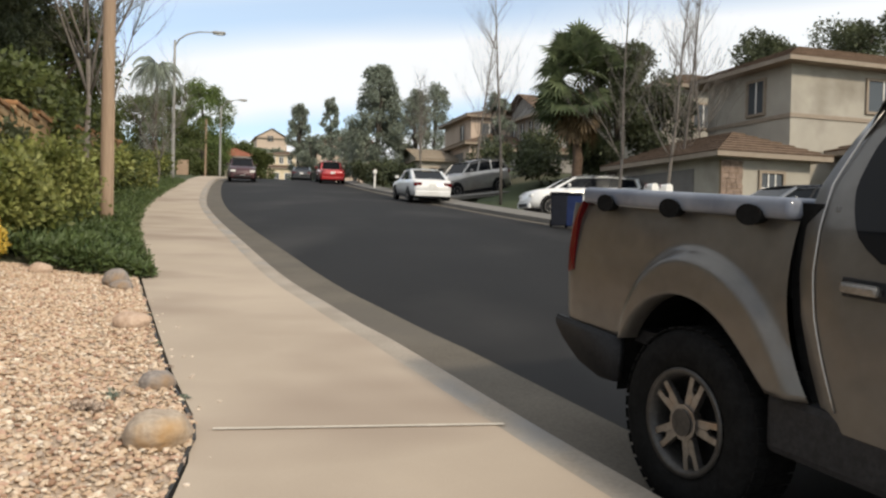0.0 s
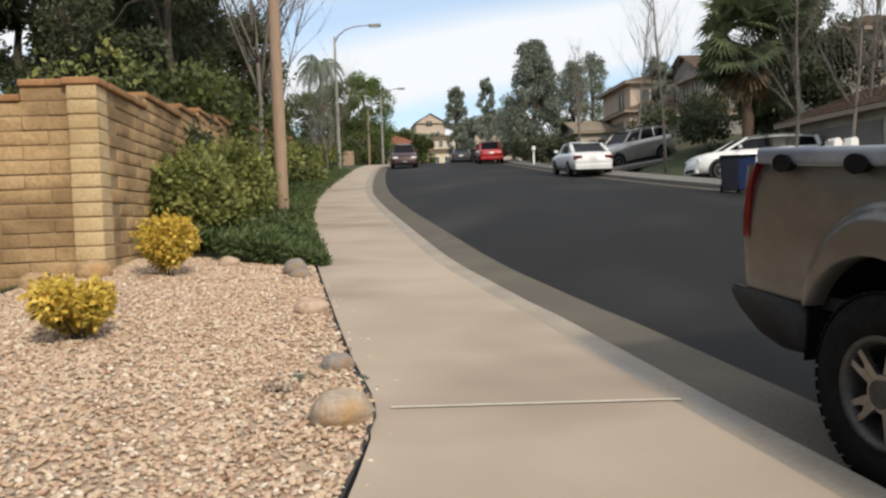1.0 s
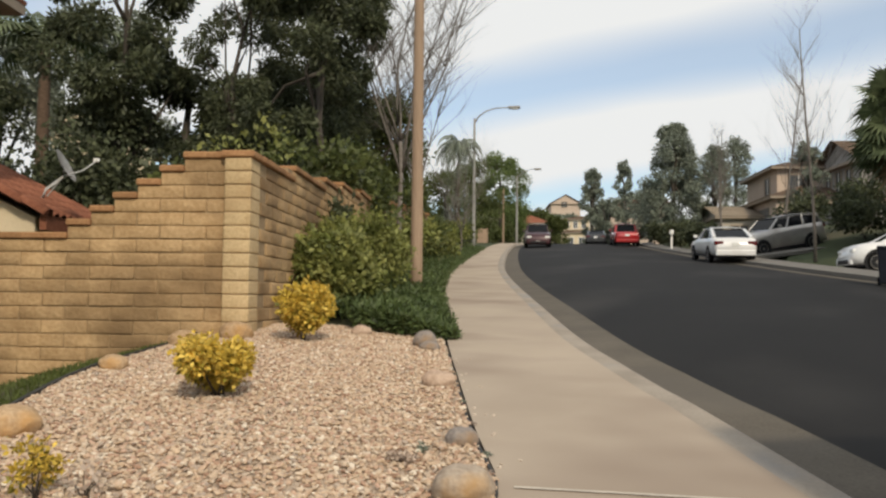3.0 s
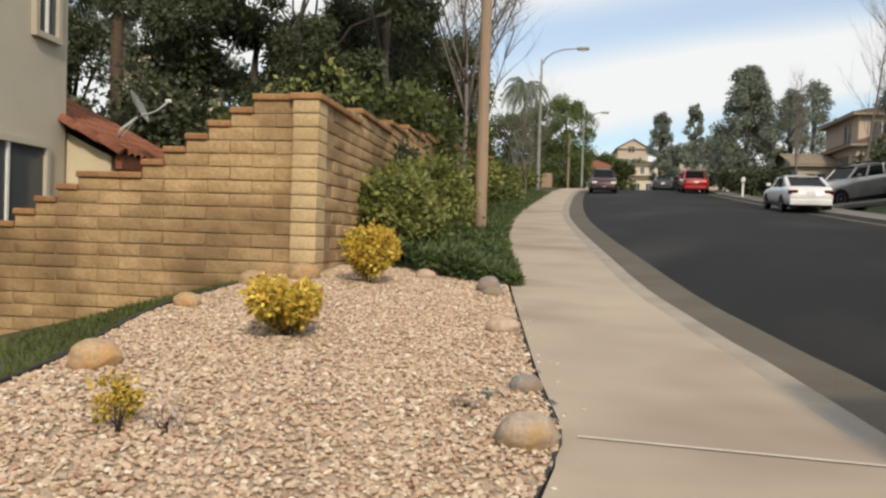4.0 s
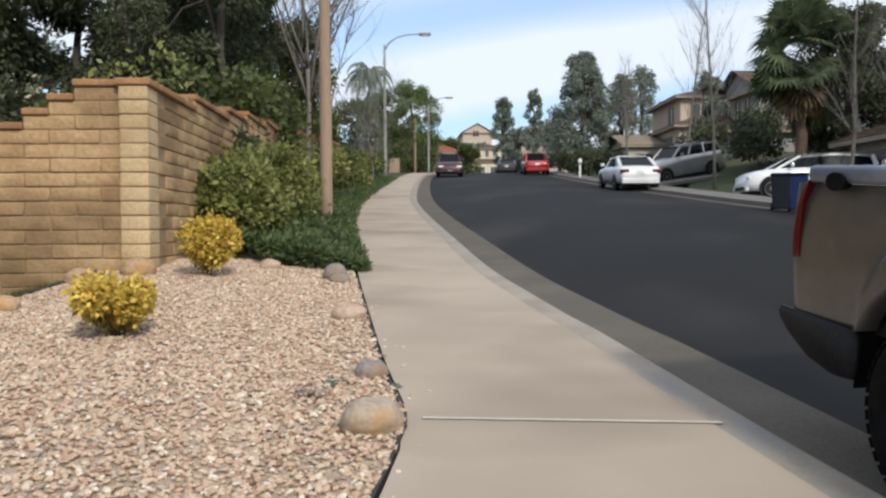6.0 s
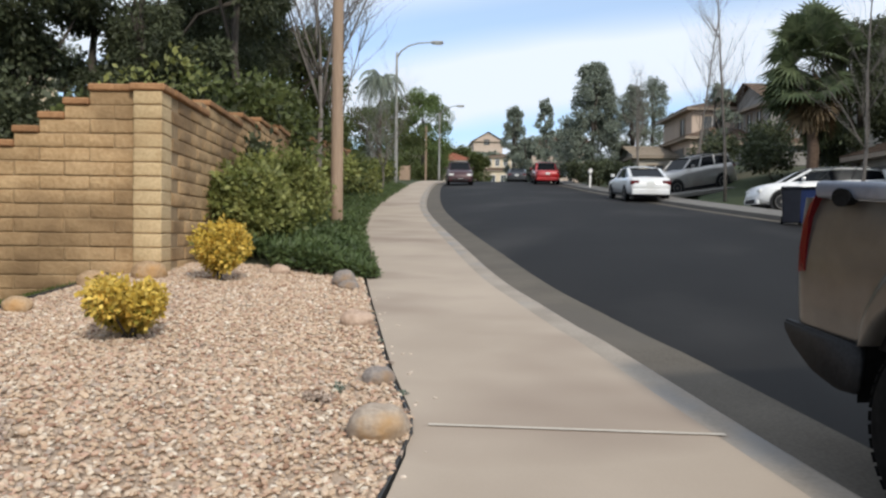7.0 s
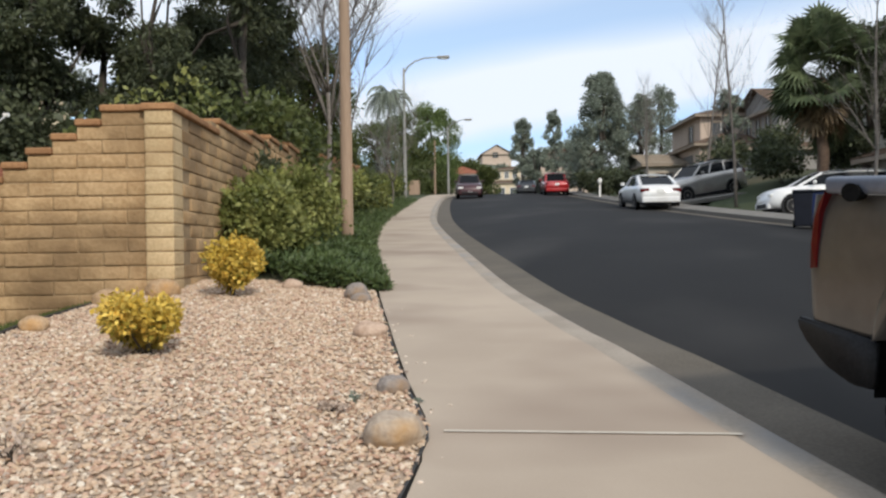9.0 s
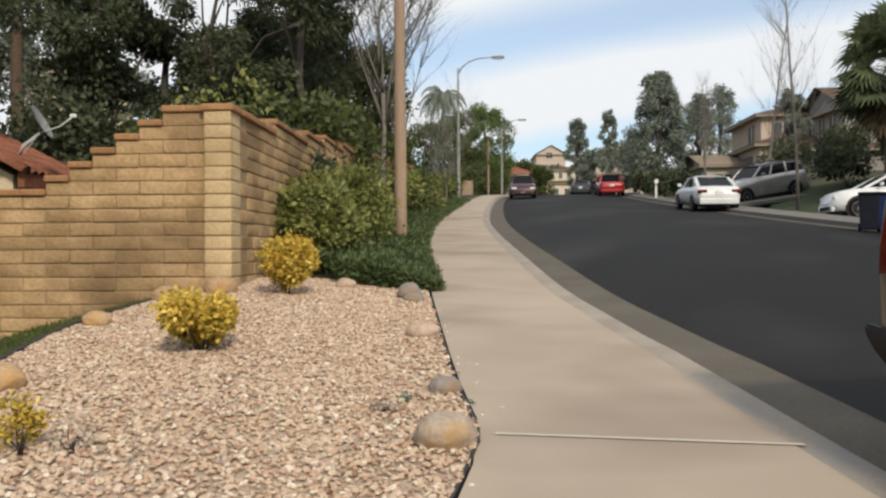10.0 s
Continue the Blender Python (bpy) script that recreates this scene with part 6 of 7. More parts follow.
house(10.6, 37.5, 17, 2.3, "two-storey cream house behind the garage wing", M["stucco_taupe"], M["tile_brown"],
      [(0, 12, 0, 8, 0, 6.3, "hip", 1.5, 0.5)], [(0, "l", 1.4, 4.9, 1.0, 1.1, "window"), (0, "f", 2.2, 4.9, 1.1, 1.1, "window")])
# gabled house
house(7.0, 53.5, 17, 4.2, "two-storey grey stucco house with a steep gable", M["stucco_grey"], M["tile_brown"],
      [(0, 10, 0, 6.2, 0, 5.4, "gable_x", 1.7, 0.5), (-2.2, 6, -1.0, 5.2, 0, 2.7, "hip", 1.0, 0.5)],
      [(0, "l", 1.6, 4.3, 0.7, 1.5, "window"), (0, "l", 3.1, 4.3, 0.7, 1.5, "window"), (0, "l", 4.6, 4.3, 0.7, 1.5, "window"), (0, "f", 2.5, 4.3, 1.1, 1.1, "window"), (1, "l", 2.0, 1.1, 4.0, 2.1, "garage")])
house(2.5, 58.0, 15, 5.0, "two-storey pink-beige house with a tiled roof", M["stucco_pink"], M["tile_brown"],
      [(0, 9, 0, 7, 0, 5.0, "hip", 1.2, 0.5), (-0.9, 4.5, -2.6, 4, 0, 2.7, "hip", 1.1, 0.5)],
      [(0, "l", 2, 3.9, 1.0, 1.1, "window"), (0, "f", 1.4, 3.9, 1.2, 1.1, "window"), (0, "f", 4.2, 3.9, 1.2, 1.1, "window"), (1, "l", 0.6, 1.1, 3.6, 2.1, "garage"), (1, "f", 1.8, 1.3, 1.4, 1.1, "window")])
house(-1.15, 57.0, 15, 4.2, "single-storey cream garage wing with a low tan roof", M["stucco_cream"], M["tile_tan"],
      [(0, 2.6, 0, 6, 0, 2.45, "gable_x", 1.0, 0.4)], [(0, "l", 3.0, 1.1, 2.6, 2.1, "garage"), (0, "f", 1.3, 1.3, 1.0, 1.0, "window")])
# houses beyond the crest
house(-32.2, 155.0, 12, 7.2, "cream house beyond the crest with white-framed windows", M["stucco_butter"], M["tile_brown"],
      [(0, 7.5, 0, 7, 0, 9.0, "hip", 0.9, 0.5), (-0.3, 5.2, -2.2, 0, 0, 6.2, "hip", 0.6, 0.4)],
      [(0, "f", 0.8, 7.9, 0.75, 1.3, "window"), (0, "f", 2.4, 7.9, 0.75, 1.3, "window"), (0, "f", 4.0, 7.9, 0.75, 1.3, "window"), (0, "f", 5.6, 7.9, 0.75, 1.3, "window"), (1, "f", 1.4, 4.6, 1.1, 1.3, "window"), (1, "f", 3.6, 4.6, 1.1, 1.3, "window")], trim=M["white_trim"], group="houses at the top of the street")
house(-44.6, 200.0, 18, 19.4, "pale gabled two-storey house on the rise", M["stucco_pink"], M["tile_red"],
      [(0, 7.4, 0, 12, 0, 5.2, "gable_y", 2.4, 0.5)], [(0, "f", 3.3, 5.0, 1.4, 1.3, "window")], group="houses at the top of the street")
house(-16.6, 112.0, 8, 6.9, "pink house with a red roof behind the trees", M["stucco_pink"], M["tile_red"],
      [(0, 8, 0, 8, 0, 7.1, "hip", 1.4, 0.5)], [(0, "f", 1.4, 5.6, 0.9, 1.2, "window"), (0, "f", 3.6, 5.6, 1.2, 1.2, "window"), (0, "f", 5.8, 5.6, 1.2, 1.2, "window"), (0, "f", 3, 2.4, 1.2, 1.2, "window")], group="houses at the top of the street")
house(-31.5, 112.0, 5, 7.0, "grey-white house beside the far palms", M["stucco_beige"], M["tile_red"],
      [(0, 6, 0, 8, 0, 4.6, "hip", 1.4, 0.5)], [(0, "f", 2, 3.4, 1.2, 1.1, "window")], group="houses at the top of the street")

# neighbour on the lower lot beyond the wall
LH = (-10.75, 8.95)
hL = house(LH[0], LH[1], 20, -0.9, "beige stucco two-storey house on the lower lot", M["stucco_beige"], M["tile_red"],
           [(-8, 0, -9.0, 0, 0, 6.6, "hip", 1.4, 0.32)],
           [(0, "r", -1.485, 2.62, 1.75, 1.28, "window"), (0, "r", -0.62, 5.66, 0.5, 1.4, "window")], trim=M["stucco_beige"], group="house next door")
# its low wing: gable end to the camera, tiled slope falling to the street side
wing = part("wing_wall", plate([(-1.92, 0), (0.70, 0), (0.70, 3.22), (-1.92, 4.50)], 2.7, m=Matrix.Translation((0, 0.11, 0))), M["stucco_butter"], hL)
RX0, RX1, RY0, RY1 = -2.2, 0.92, -0.08, 2.95
RZ1, RZ0 = 3.22, 4.75           # eave and upper edge of the slope
part("wing_eave", box(0.10, RY1 - RY0, 0.22, (RX1 + 0.0, (RY0 + RY1) / 2, RZ1 - 0.20)), M["tile_red"], hL, "red-brown fascia board")
sl_len = math.hypot(RX1 - RX0, RZ0 - RZ1)
ang = math.atan2(RZ0 - RZ1, RX0 - RX1)
bm = bmesh.new()
vs = [bm.verts.new(p) for p in ((RX1, RY0, RZ1), (RX1, RY1, RZ1), (RX0, RY1, RZ0), (RX0, RY0, RZ0))]
bm.faces.new(vs)
bmesh.ops.solidify(bm, geom=bm.faces[:], thickness=0.06)
deck = part("wing_roof", bm, M["wood_dark"], hL, "red barrel-tile roof slope")
tile_bm = bmesh.new()
nseg = 6
tl, tr = 0.42, 0.105
ring = [[tile_bm.verts.new((x, tr * s * math.cos(math.pi * k / nseg), tr * s * 0.75 * math.sin(math.pi * k / nseg))) for k in range(nseg + 1)] for x, s in ((0, 1.0), (tl, 0.86))]
inn = [tile_bm.verts.new((0, (tr - 0.02) * math.cos(math.pi * k / nseg), (tr - 0.02) * 0.75 * math.sin(math.pi * k / nseg))) for k in range(nseg + 1)]
for k in range(nseg):
    tile_bm.faces.new((ring[0][k], ring[0][k + 1], ring[1][k + 1], ring[1][k]))
    tile_bm.faces.new((ring[0][k], inn[k], inn[k + 1], ring[0][k + 1]))
TILE = mesh_of("tile", tile_bm, M["tile_red"], True)
up = Vector((RX0 - RX1, 0, RZ0 - RZ1)).normalized()
nrm = Vector((-up.z, 0, up.x))
if nrm.z < 0:
    nrm = -nrm
basis = Matrix((up, Vector((0, 1, 0)), up.cross(Vector((0, 1, 0))))).transposed()
if (basis @ Vector((0, 0, 1))).z < 0:
    basis = Matrix((up, Vector((0, -1, 0)), up.cross(Vector((0, -1, 0))))).transposed()
for r in range(9):
    for c in range(14):
        p = Vector((RX1, RY0 + 0.06 + c * 0.215, RZ1)) + up * (r * 0.36 - 0.05) + nrm * (0.022 + 0.012)
        ob = new("tile", TILE)
        ob.parent = deck
        ob.matrix_basis = Matrix.Translation(p) @ basis.to_4x4() @ pose(0, 0, 0, 0, -2.5, random.uniform(-1.5, 1.5))
for r in range(8):                       # larger tiles capping the gable edge
    p = Vector((RX1, RY0 - 0.02, RZ1)) + up * (r * 0.40 - 0.06) + nrm * 0.05
    ob = new("rake_tile", TILE)
    ob.parent = deck
    ob.matrix_basis = Matrix.Translation(p) @ basis.to_4x4() @ pose(0, 0, 0, 0, -3.5, random.uniform(-1.5, 1.5)) @ Matrix.Diagonal((1.1, 1.35, 1.5, 1))


def satellite_dish():
    x, y, z = DISH
    t = empty("satellite_dish", pose(x, y, z), "grey satellite dish on a bent mast on the tiled roof", "satellite dish")
    part("mast", tube([(-0.05, -0.05, 0), (-0.02, -0.02, 0.14), (0.14, 0.14, 0.34), (0.15, 0.15, 0.44)], 0.022, 8), M["dish_grey"], t, smooth=True)
    bm = bmesh.new()
    n = 28
    rings = []
    for q in (0.02, 0.09, 0.18, 0.26, 0.30):
        rings.append([bm.verts.new((q * math.cos(k * math.tau / n), q * 0.92 * math.sin(k * math.tau / n), 0.55 * q * q)) for k in range(n)])
    for A, B in zip(rings, rings[1:]):
        for k in range(n):
            bm.faces.new((A[k], A[(k + 1) % n], B[(k + 1) % n], B[k]))
    bm.faces.new(rings[0])
    bmesh.ops.solidify(bm, geom=bm.faces[:], thickness=0.012)
    d = part("dish", bm, M["dish_grey"], t, "light grey reflector", smooth=True)
    d.matrix_basis = Matrix.Translation((0.14, 0.14, 0.50)) @ look((0, 0, 0), (-0.76, -0.44, -0.46)).to_3x3().to_4x4()
    part("feed_arm", tube([(0.17, 0.16, 0.36), (0.34, 0.34, 0.46), (0.46, 0.46, 0.62)], 0.014, 6), M["dish_grey"], t, smooth=True)
    part("feed_horn", box(0.09, 0.06, 0.06, (0.47, 0.47, 0.61), bevel=0.015), M["white_trim"], t)
    part("strut", tube([(0.02, -0.04, 0.02), (0.14, 0.12, 0.32)], 0.010, 6), M["pole_concrete"], t)


DISH = (-9.95, 9.35, 2.62)
satellite_dish()
house(-28.4, 26.8, 40, 3.6, "cream gabled house half hidden behind dark trees", M["stucco_butter"], M["tile_brown"],
      [(0, 4.2, 0, 8, 0, 5.0, "gable_y", 1.3, 0.5)], [(0, "f", 2.1, 3.9, 1.1, 1.2, "window")], group="house next door")

def board_fence(x, y, yaw, n, label):
    t = empty("board_fence", pose(x, y, lot_z(x, y) - 0.05, 0, 0, yaw), label, "fence")
    for k in range(n):
        part("board", box(0.145, 0.025, 1.15 + 0.02 * (k % 3), (k * 0.15, 0, 0), bevel=0.004, seg=1), M["pole_wood"], t)
    for z in (0.25, 0.9):
        part("rail", box(n * 0.15, 0.05, 0.09, ((n - 1) * 0.075, 0.038, z)), M["pole_wood"], t)


board_fence(-20.15, 62.8, 12, 6, "short tan wooden board fence beside the pavement")

# driveways
def slab(name, a, b, c, d, zs, label):
    V = [(p[0], p[1], z) for p, z in zip((a, b, c, d), zs)]
    V += [(x, y, z - 0.15) for x, y, z in V]
    ob = raw(name, V, [(0, 1, 2, 3), (0, 4, 5, 1), (1, 5, 6, 2), (2, 6, 7, 3), (3, 7, 4, 0)], M["driveway"])
    tagged(ob, label, "driveway", kind="structure")


slab("driveway_crossover", (2.3, 27.6), (9.0, 29.6), (8.0, 32.6), (1.3, 30.8), (street_z(2.3, 27.6) - 0.08, 1.98, 2.06, street_z(1.3, 30.8) - 0.12), "pale concrete driveway under the crossover")
slab("driveway_steep", (0.4, 35.6), (6.5, 39.6), (4.6, 43.6), (-1.3, 39.6), (street_z(0.4, 35.6) + 0.05, 3.85, 4.15, street_z(-1.3, 39.6) + 0.08), "steep pale concrete driveway")

# ---- poles, mailboxes, far trees ----
def utility_pole(x, y, h, r, label):
    t = empty("utility_pole", pose(x, y, lot_z(x, y) - 0.3), label, "utility pole")
    part("shaft", tube([(0, 0, h * k / 10) for k in range(11)], [r * (1 - 0.03 * k) for k in range(11)], 20), M["pole_wood"], t, smooth=True)
    part("cable_guard", tube([(r * 0.9, -0.02, 0), (r * 0.86, -0.02, 2.6)], 0.03, 8), M["pole_wood"], t)


utility_pole(-5.95, 14.55, 11.0, 0.120, "tall smooth tan utility pole among the shrubs")


def street_lamp(x, y, h, reach, yaw, label, stub=True):
    z = lot_z(x, y)
    t = empty("street_lamp", pose(x, y, z - 0.2, 0, 0, yaw), label, "street lamp", "street lamps")
    part("pole", tube([(0, 0, h * k / 6) for k in range(7)], [0.115 - 0.008 * k for k in range(7)], 12), M["pole_concrete"], t, smooth=True)
    pts = [(0, 0, h - 0.25), (0.25, 0, h + 0.18), (0.7, 0, h + 0.50), (1.3, 0, h + 0.68), (reach, 0, h + 0.72)]
    part("arm", tube(pts, [0.05, 0.05, 0.045, 0.04, 0.035], 8), M["pole_concrete"], t, smooth=True)
    bm = box(0.75, 0.30, 0.16, (reach + 0.2, 0, h + 0.62), bevel=0.06, seg=3)
    head = part("lamp_head", bm, M["pole_concrete"], t, "grey cobra-head luminaire", smooth=True)
    part("lens", box(0.42, 0.22, 0.06, (reach + 0.25, 0, h + 0.58), bevel=0.02), M["clear_lens"], head)
    if stub:
        part("photocell", cyl(0.05, 0.05, 0.14, (0, 0, h + 0.05), 8), M["pole_concrete"], t)


street_lamp(-15.53, 47.51, 8.4, 2.3, 10, "tall concrete street lamp with a curved arm")
street_lamp(-20.2, 75.3, 7.0, 1.8, 10, "distant street lamp up the hill")
bm = tube([(0, 0, 0), (0, 0, 5.5)], 0.09, 8)
tagged(part("sign_pole", bm, M["pole_wood"], None, m=pose(-20.9, 73.0, lot_z(-20.9, 73) - 0.2)), "thin tan pole beside the far street lamp", "pole")


def mailbox(x, y, z, label, pair=False):
    t = empty("mailbox", pose(x, y, z, 0, 0, 100), label, "mailbox", "curbside mailboxes")
    part("post", box(0.11, 0.11, 1.0, (0, 0, -0.1), bevel=0.01), M["white_trim"], t)
    for k in ((-0.22, 0.22) if pair else (0,)):
        bm = bmesh.new()
        prof = [(-0.1, 0), (0.1, 0), (0.1, 0.14)] + [(0.1 * math.cos(a), 0.14 + 0.1 * math.sin(a)) for a in np.linspace(0, math.pi, 9)[1:-1]] + [(-0.1, 0.14)]
        r0 = [bm.verts.new((-0.26, y_, z_)) for y_, z_ in prof]
        r1 = [bm.verts.new((0.26, y_, z_)) for y_, z_ in prof]
        bm.faces.new(r0); bm.faces.new(r1[::-1])
        for i in range(len(prof)):
            bm.faces.new((r0[i], r1[i], r1[(i + 1) % len(prof)], r0[(i + 1) % len(prof)]))
        bmesh.ops.recalc_face_normals(bm, faces=bm.faces[:])
        part("box", bm, M["white_trim"], t, m=pose(0, k, 0.9))
        part("flag", box(0.02, 0.02, 0.14, (0.1, k + 0.12, 1.02)), M["red_lens"], t)
    part("arm", box(0.5, 0.7 if pair else 0.12, 0.05, (0, 0, 0.855)), M["white_trim"], t)


mailbox(-3.76, 49.84, lot_z(-3.76, 49.84), "white mailbox on a white post")
mailbox(6.4, 22.9, 1.72, "pair of white mailboxes on one post", True)


def fan_palm(x, y, h, label, seed, crown=1.6):
    """A fan palm: trunk, skirt of dead leaves, fans on long stalks."""
    rs = np.random.RandomState(seed)
    t = empty("palm_tree", pose(x, y, lot_z(x, y) - 0.2), label, "palm tree", "palms")
    part("trunk", tube([(rs.normal() * 0.03, rs.normal() * 0.03, (h - 0.8) * k / 9) for k in range(10)], [0.25 - 0.011 * k for k in range(10)], 12), M["bark_palm"], t, smooth=True)
    for grp, count, mat_, e0, e1 in (("frond_crown", 130, M["leaf_palm"], -84, 88), ("skirt", 52, M["leaf_dead"], -85, -60)):
        V, Fq = [], []
        for k in range(count):
            a, e = rs.uniform(0, math.tau), radians(rs.uniform(e0, e1))
            d = np.array([math.cos(a) * math.cos(e), math.sin(a) * math.cos(e), math.sin(e)])
            s = np.array([-math.sin(a), math.cos(a), 0])
            tw = rs.uniform(-0.9, 0.9)
            s = s * math.cos(tw) + np.cross(d, s) * math.sin(tw)
            stalk = crown * rs.uniform(0.30, 0.62) * (0.7 if grp == "skirt" else 1)
            b = np.array([0, 0, h - 0.1 + rs.uniform(-1.3 if e < 0.2 else -0.4, 0.1)]) + d * 0.15
            c = b + d * stalk + np.array([0, 0, -0.05])
            n0 = np.cross(d, s)
            i = len(V)
            V += [b - s * 0.02, b + s * 0.02, c + s * 0.015, c - s * 0.015]
            Fq.append((i, i + 1, i + 2, i + 3))
            for j in range(15):                        # the fan's fingers
                th = radians(-95 + 190 * j / 14)
                f = d * math.cos(th) + s * math.sin(th)
                ln = crown * rs.uniform(0.34, 0.44)
                w = np.cross(n0, f) * 0.062
                p1, p2 = c + f * ln * 0.55 + n0 * 0.05, c + f * ln + np.array([0, 0, -0.16 * ln])
                i = len(V)
                V += [c, p1 + w, p2, p1 - w]
                Fq.append((i, i + 1, i + 2, i + 3))
        quick(grp, V, Fq, mat_, t, "brown skirt of dead fronds" if grp == "skirt" else "")
    return t


def feather_palm(x, y, h, label, seed, n=26, reach=2.4, leaf=None, droop=0.105, r=0.20, blade=0.42):
    rs = np.random.RandomState(seed)
    t = empty("palm_tree", pose(x, y, lot_z(x, y) - 0.2), label, "palm tree", "palms")
    part("trunk", tube([(0, 0, h * k / 8) for k in range(9)], [r * (1 - 0.04 * k) for k in range(9)], 10), M["bark_palm"], t, smooth=True)
    V, Fq = [], []
    for k in range(n):
        a, e = rs.uniform(0, math.tau), rs.uniform(0.1, 1.2)
        p = np.array([0, 0, h])
        d = np.array([math.cos(a) * math.cos(e), math.sin(a) * math.cos(e), math.sin(e)])
        s = np.array([-math.sin(a), math.cos(a), 0])
        for j in range(16):
            q = p + d * reach / 16
            d = d + np.array([0, 0, -droop]); d /= np.linalg.norm(d)
            for sg in (-1, 1):
                i = len(V)
                tip = q + s * sg * blade * (1 - abs(j - 6) / 13) + np.array([0, 0, -0.22]) + d * 0.15
                V += [p, q, tip + d * 0.02, tip]
                Fq.append((i, i + 1, i + 2, i + 3))
            p = q
    quick("frond_crown", V, Fq, leaf or M["leaf_olive_hazed"], t)
    return t


fan_palm(5.78, 32.6, 5.9, "fan palm with a shaggy brown skirt in a front garden", 5, 2.25)
feather_palm(-15.2, 43.6, 6.2, "pale feathery palm beside the street lamp", 6, n=30, reach=1.9, droop=0.19, r=0.07, blade=0.26)
leafy_tree(-14.9, 42.4, 6.0, 1.0, 1500, M["leaf_olive_hazed"], 0.16, 89, "wispy grey-green weeping tree beside the palm", droop=1.4, aspect=5.0, clumps=30, trunk_h=0.25, r=0.06, limbs=9, clump_r=0.4)
spreading_tree(-12.6, 36.5, 5.6, 151, "thin leafless tree along the pavement", M["bark_pale"], fork=0.3, r=0.05, limbs=6, spread=0.5)
feather_palm(-17.6, 16.3, 6.6, "tall feather palm beyond the neighbouring roof", 7, leaf=M["leaf_palm"])
leafy_tree(7.4, 33.2, 6.6, 1.8, 6000, M["leaf_dark"], 0.22, 71, "dense green tree beside the fan palm", clumps=22, trunk_h=0.12)
leafy_tree(9.0, 33.0, 5.6, 1.8, 4500, M["leaf_dark"], 0.22, 72, "rounded green tree in front of the cream house", clumps=20, trunk_h=0.15)
leafy_tree(-4.4, 60.2, 8.6, 2.5, 14000, M["leaf_olive_hazed"], 0.26, 73, "tall grey-green eucalyptus above the street", clumps=120, trunk_h=0.10, droop=0.5, top=0.6, clump_r=0.20)
leafy_tree(-1.6, 61.5, 6.4, 1.5, 5000, M["leaf_olive_hazed"], 0.26, 74, "grey-green tree beside the eucalyptus", clumps=100, trunk_h=0.06, top=0.7, clump_r=0.22)
leafy_tree(-0.2, 77.0, 8.2, 1.5, 3600, M["leaf_olive_hazed"], 0.26, 75, "grey-green narrow tree by the tan roof", clumps=80, trunk_h=0.2)
leafy_tree(-14.4, 84.0, 8.4, 1.45, 4500, M["leaf_olive_hazed"], 0.32, 76, "distant tall eucalyptus at the top of the street", clumps=100, trunk_h=0.06, droop=0.6, top=0.7, clump_r=0.20)
leafy_tree(-11.2, 85.0, 9.2, 1.2, 4000, M["leaf_olive_hazed"], 0.32, 77, "narrow distant eucalyptus at the top of the street", clumps=100, trunk_h=0.06, droop=0.6, top=0.7, clump_r=0.20)
leafy_tree(-12.0, 80.0, 4.6, 1.5, 3500, M["leaf_olive_hazed"], 0.28, 78, "low grey-green tree beside the parked cars", clumps=32, trunk_h=0.1)
leafy_tree(-18.2, 84.0, 3.3, 1.3, 4000, M["leaf_mid"], 0.28, 79, "rounded dark green tree in front of the cream house", clumps=32, trunk_h=0.1)
leafy_tree(-7.6, 76.0, 5.2, 2.0, 4200, M["leaf_olive_hazed"], 0.3, 80, "grey-green tree behind the red pickup", clumps=36, trunk_h=0.1)
leafy_tree(-23.5, 81.0, 9.4, 2.65, 14000, M["leaf_light"], 0.28, 81, "fresh green tree beside the far street lamp", clumps=56, trunk_h=0.12)
leafy_tree(-22.0, 66.0, 7.0, 2.5, 6000, M["leaf_mid"], 0.28, 82, "green tree along the pavement uphill", clumps=44, trunk_h=0.1)
leafy_tree(-19.0, 52.0, 5.0, 2.2, 5000, M["leaf_mid"], 0.24, 83, "low green tree behind the street lamp", clumps=20, trunk_h=0.1)
leafy_tree(-16.6, 37.5, 3.8, 1.8, 5000, M["leaf_mid"], 0.22, 84, "green garden tree beside the pavement", clumps=20, trunk_h=0.1)
leafy_tree(-13.8, 30.5, 3.4, 1.8, 5500, M["leaf_mid"], 0.22, 85, "green garden tree behind the shrubs", clumps=22, trunk_h=0.15)
for k, (x, y, h, c) in enumerate([(27.0, 50.0, 11.0, 3.6), (33.5, 52.0, 12.5, 4.2), (38, 50, 12.0, 4.0), (21.0, 52, 9.5, 2.6), (14.5, 60, 9.0, 2.5)]):
    leafy_tree(x, y, h, c, 9000, M["leaf_dark"], 0.32, 110 + k, "dark tree rising behind the rooftops", clumps=24, trunk_h=0.2, group="trees behind the houses")
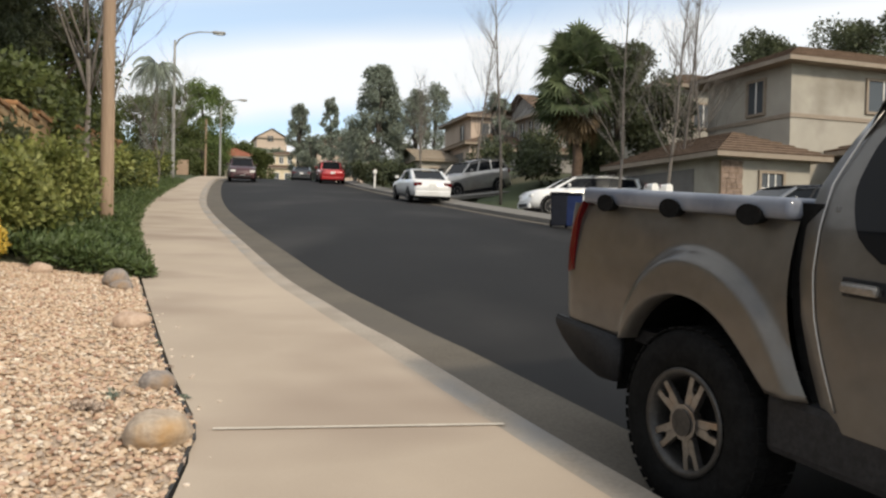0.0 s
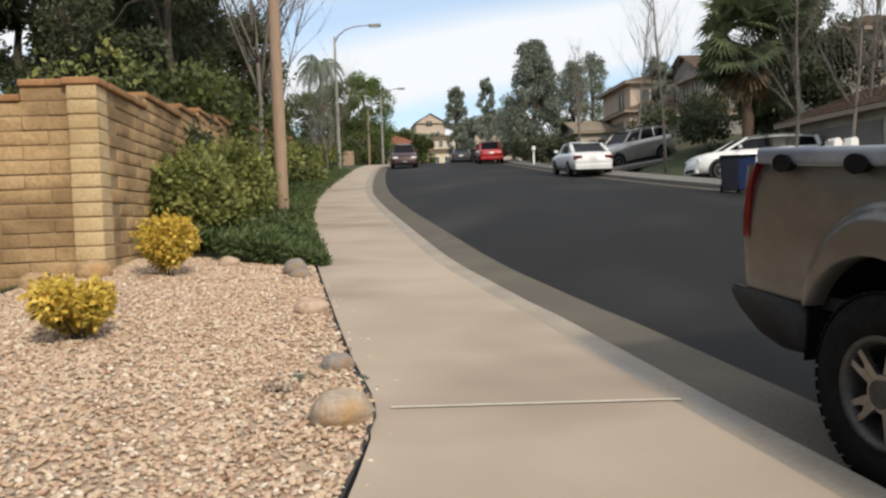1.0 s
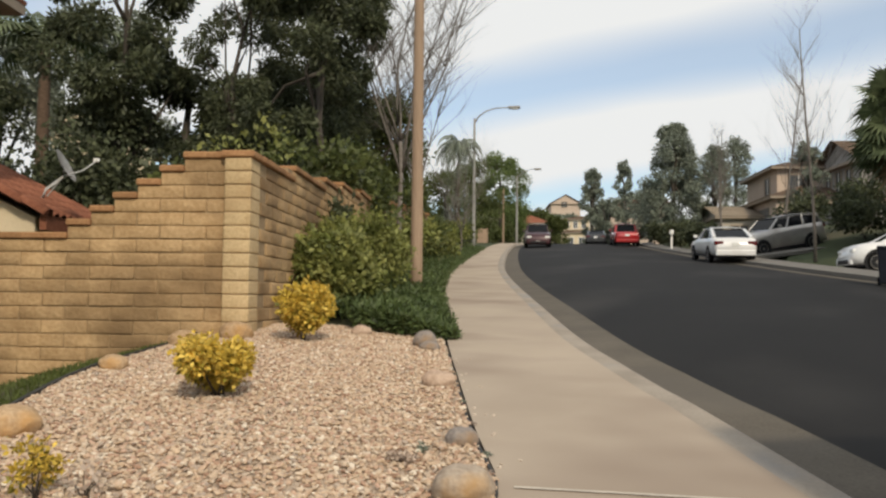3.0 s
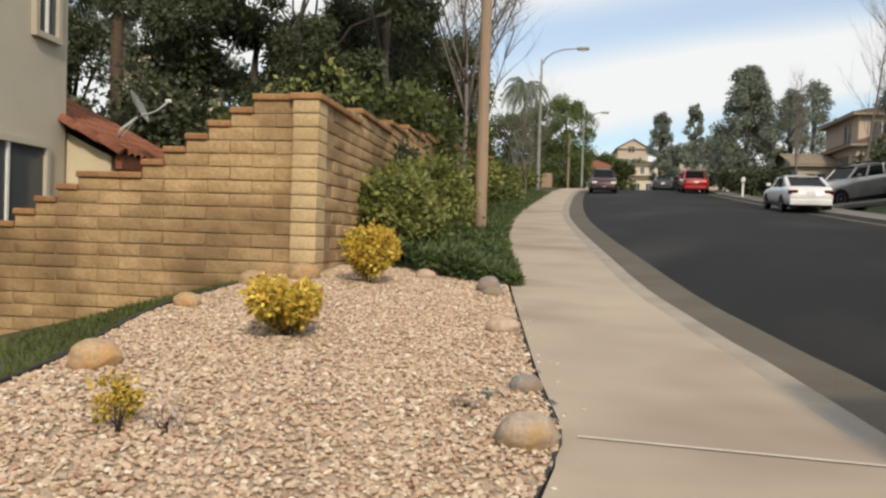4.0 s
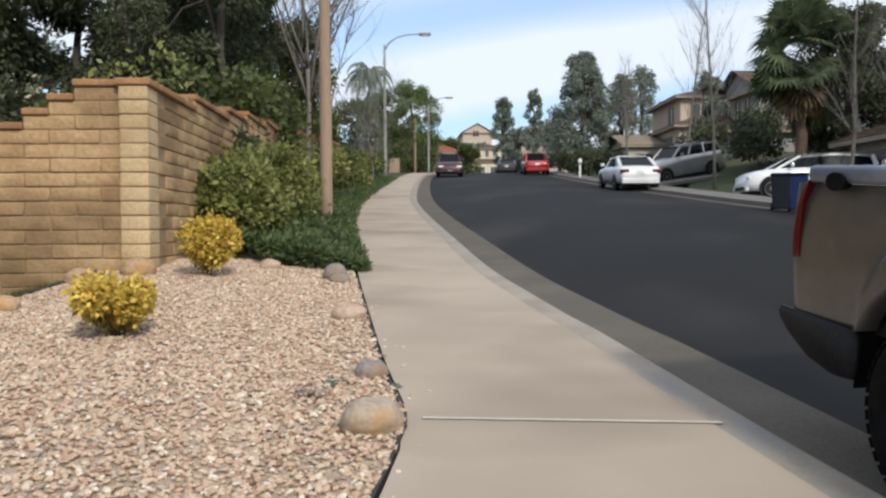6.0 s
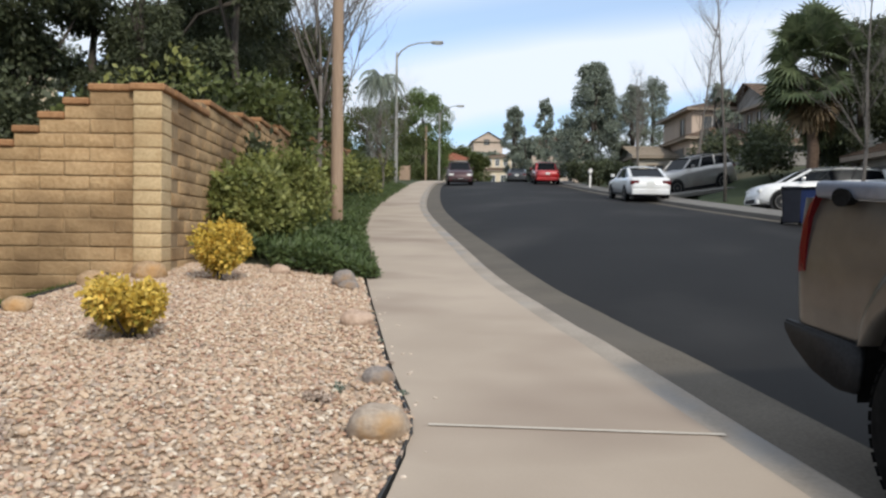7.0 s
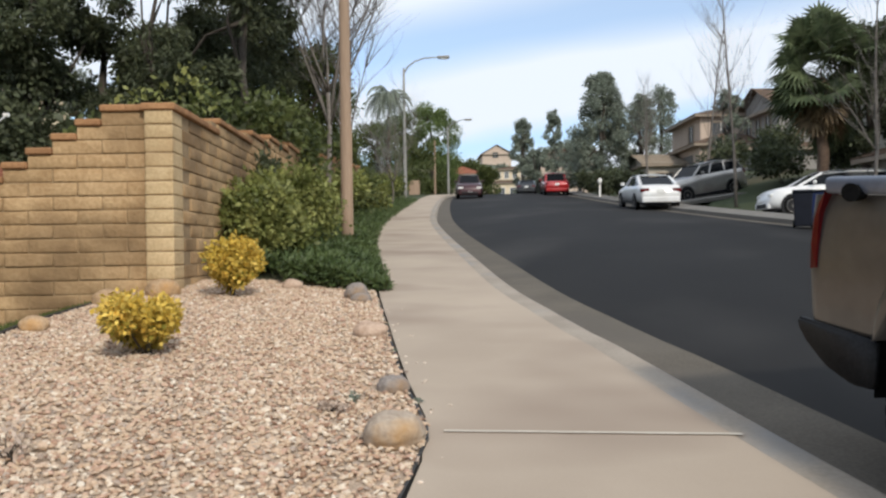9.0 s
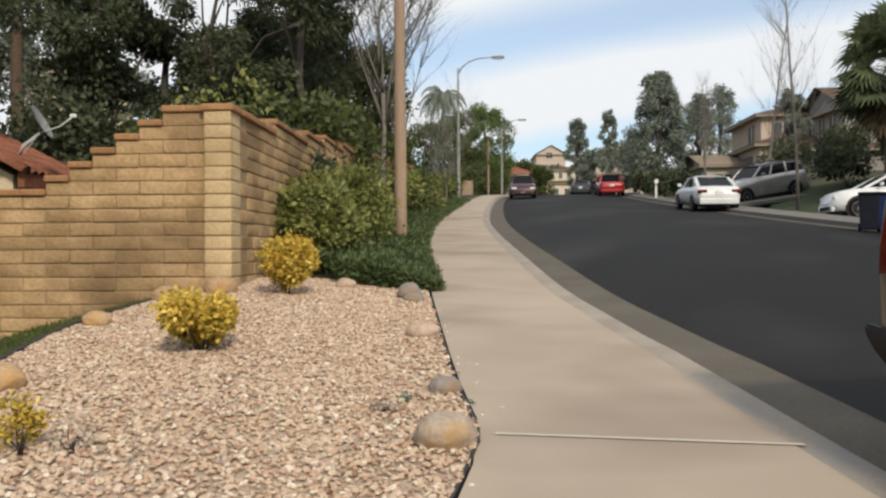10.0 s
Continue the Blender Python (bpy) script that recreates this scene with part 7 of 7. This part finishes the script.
for k, (x, y, w, h, m_) in enumerate([(2.9, 42.0, 2.6, 2.6, "leaf_dark"), (5.6, 42.5, 2.6, 2.6, "leaf_dark"), (6.9, 35.8, 2.6, 2.3, "leaf_dark"), (5.0, 37.4, 3.2, 2.3, "leaf_dark"), (9.2, 34.2, 2.2, 2.4, "leaf_dark"), (-22.5, 78, 4.0, 2.4, "leaf_mid"), (-24.0, 88, 4.0, 2.8, "leaf_dark"), (-22.6, 97, 4.0, 2.6, "leaf_mid"), (-26.5, 82, 4.5, 3.5, "leaf_mid"), (-1.9, 47.0, 2.4, 1.6, "leaf_dark"), (-3.4, 53.0, 2.4, 1.9, "leaf_dark"), (-5.2, 58.5, 2.4, 1.8, "leaf_dark"), (10.6, 30.6, 2.2, 2.4, "leaf_dark"), (-6.6, 66, 2.4, 2.0, "leaf_dark"), (14.2, 25.6, 2.0, 3.6, "leaf_dark")]):
    bush("garden_shrub", x, y, w, h, 2600, M[m_], 0.2, 130 + k, "dark green shrub in a front garden" if m_ == "leaf_dark" else "green clipped shrub in a front garden", "shrub", "front garden shrubs", lobes=11)

leafy_tree(3.5, 46.0, 4.6, 0.95, 2600, M["leaf_olive_hazed"], 0.2, 86, "olive-green small tree between the houses", clumps=26, trunk_h=0.15)
for k, (x, y, w, h) in enumerate([(-45, 186, 9, 5.0), (-37, 184, 9, 4.2), (-52, 188, 9, 6.0), (-29, 186, 9, 5.5), (-41, 170, 8, 5.0), (-22, 184, 9, 6)]):
    bush("hill_shrub", x, y, w, h, 2200, M["leaf_olive_hazed"] if k % 2 else M["leaf_mid"], 0.6, 170 + k, "dull green shrubbery on the distant rise", "shrub", "shrubs on the rise", lobes=14, z=7.0 + 12 * smoothstep(160, 195, y), stemmed=False, ly=5)
# leafless street trees across the road
for k, (x, y, h, st) in enumerate([(2.76, 33.6, 9.2, 1), (1.95, 40.2, 8.6, 1), (7.5, 26.4, 8.6, 1), (8.6, 28.2, 9.0, 1), (6.35, 27.9, 8.4, 1), (-1.0, 54.0, 7.0, 2), (10.0, 29.0, 8.2, 1)]):
    bare_tree(x, y, h, 140 + k, "slender leafless street tree with upright twigs", M["bark_pale"], stems=st, lean=0.10, r=0.07, depth=4, spread=0.38)
spreading_tree(-17.18, 49.23, 2.5, 150, "small leafless sapling with a white trunk", M["bark_white"], fork=0.42, r=0.055, limbs=5, spread=0.8)
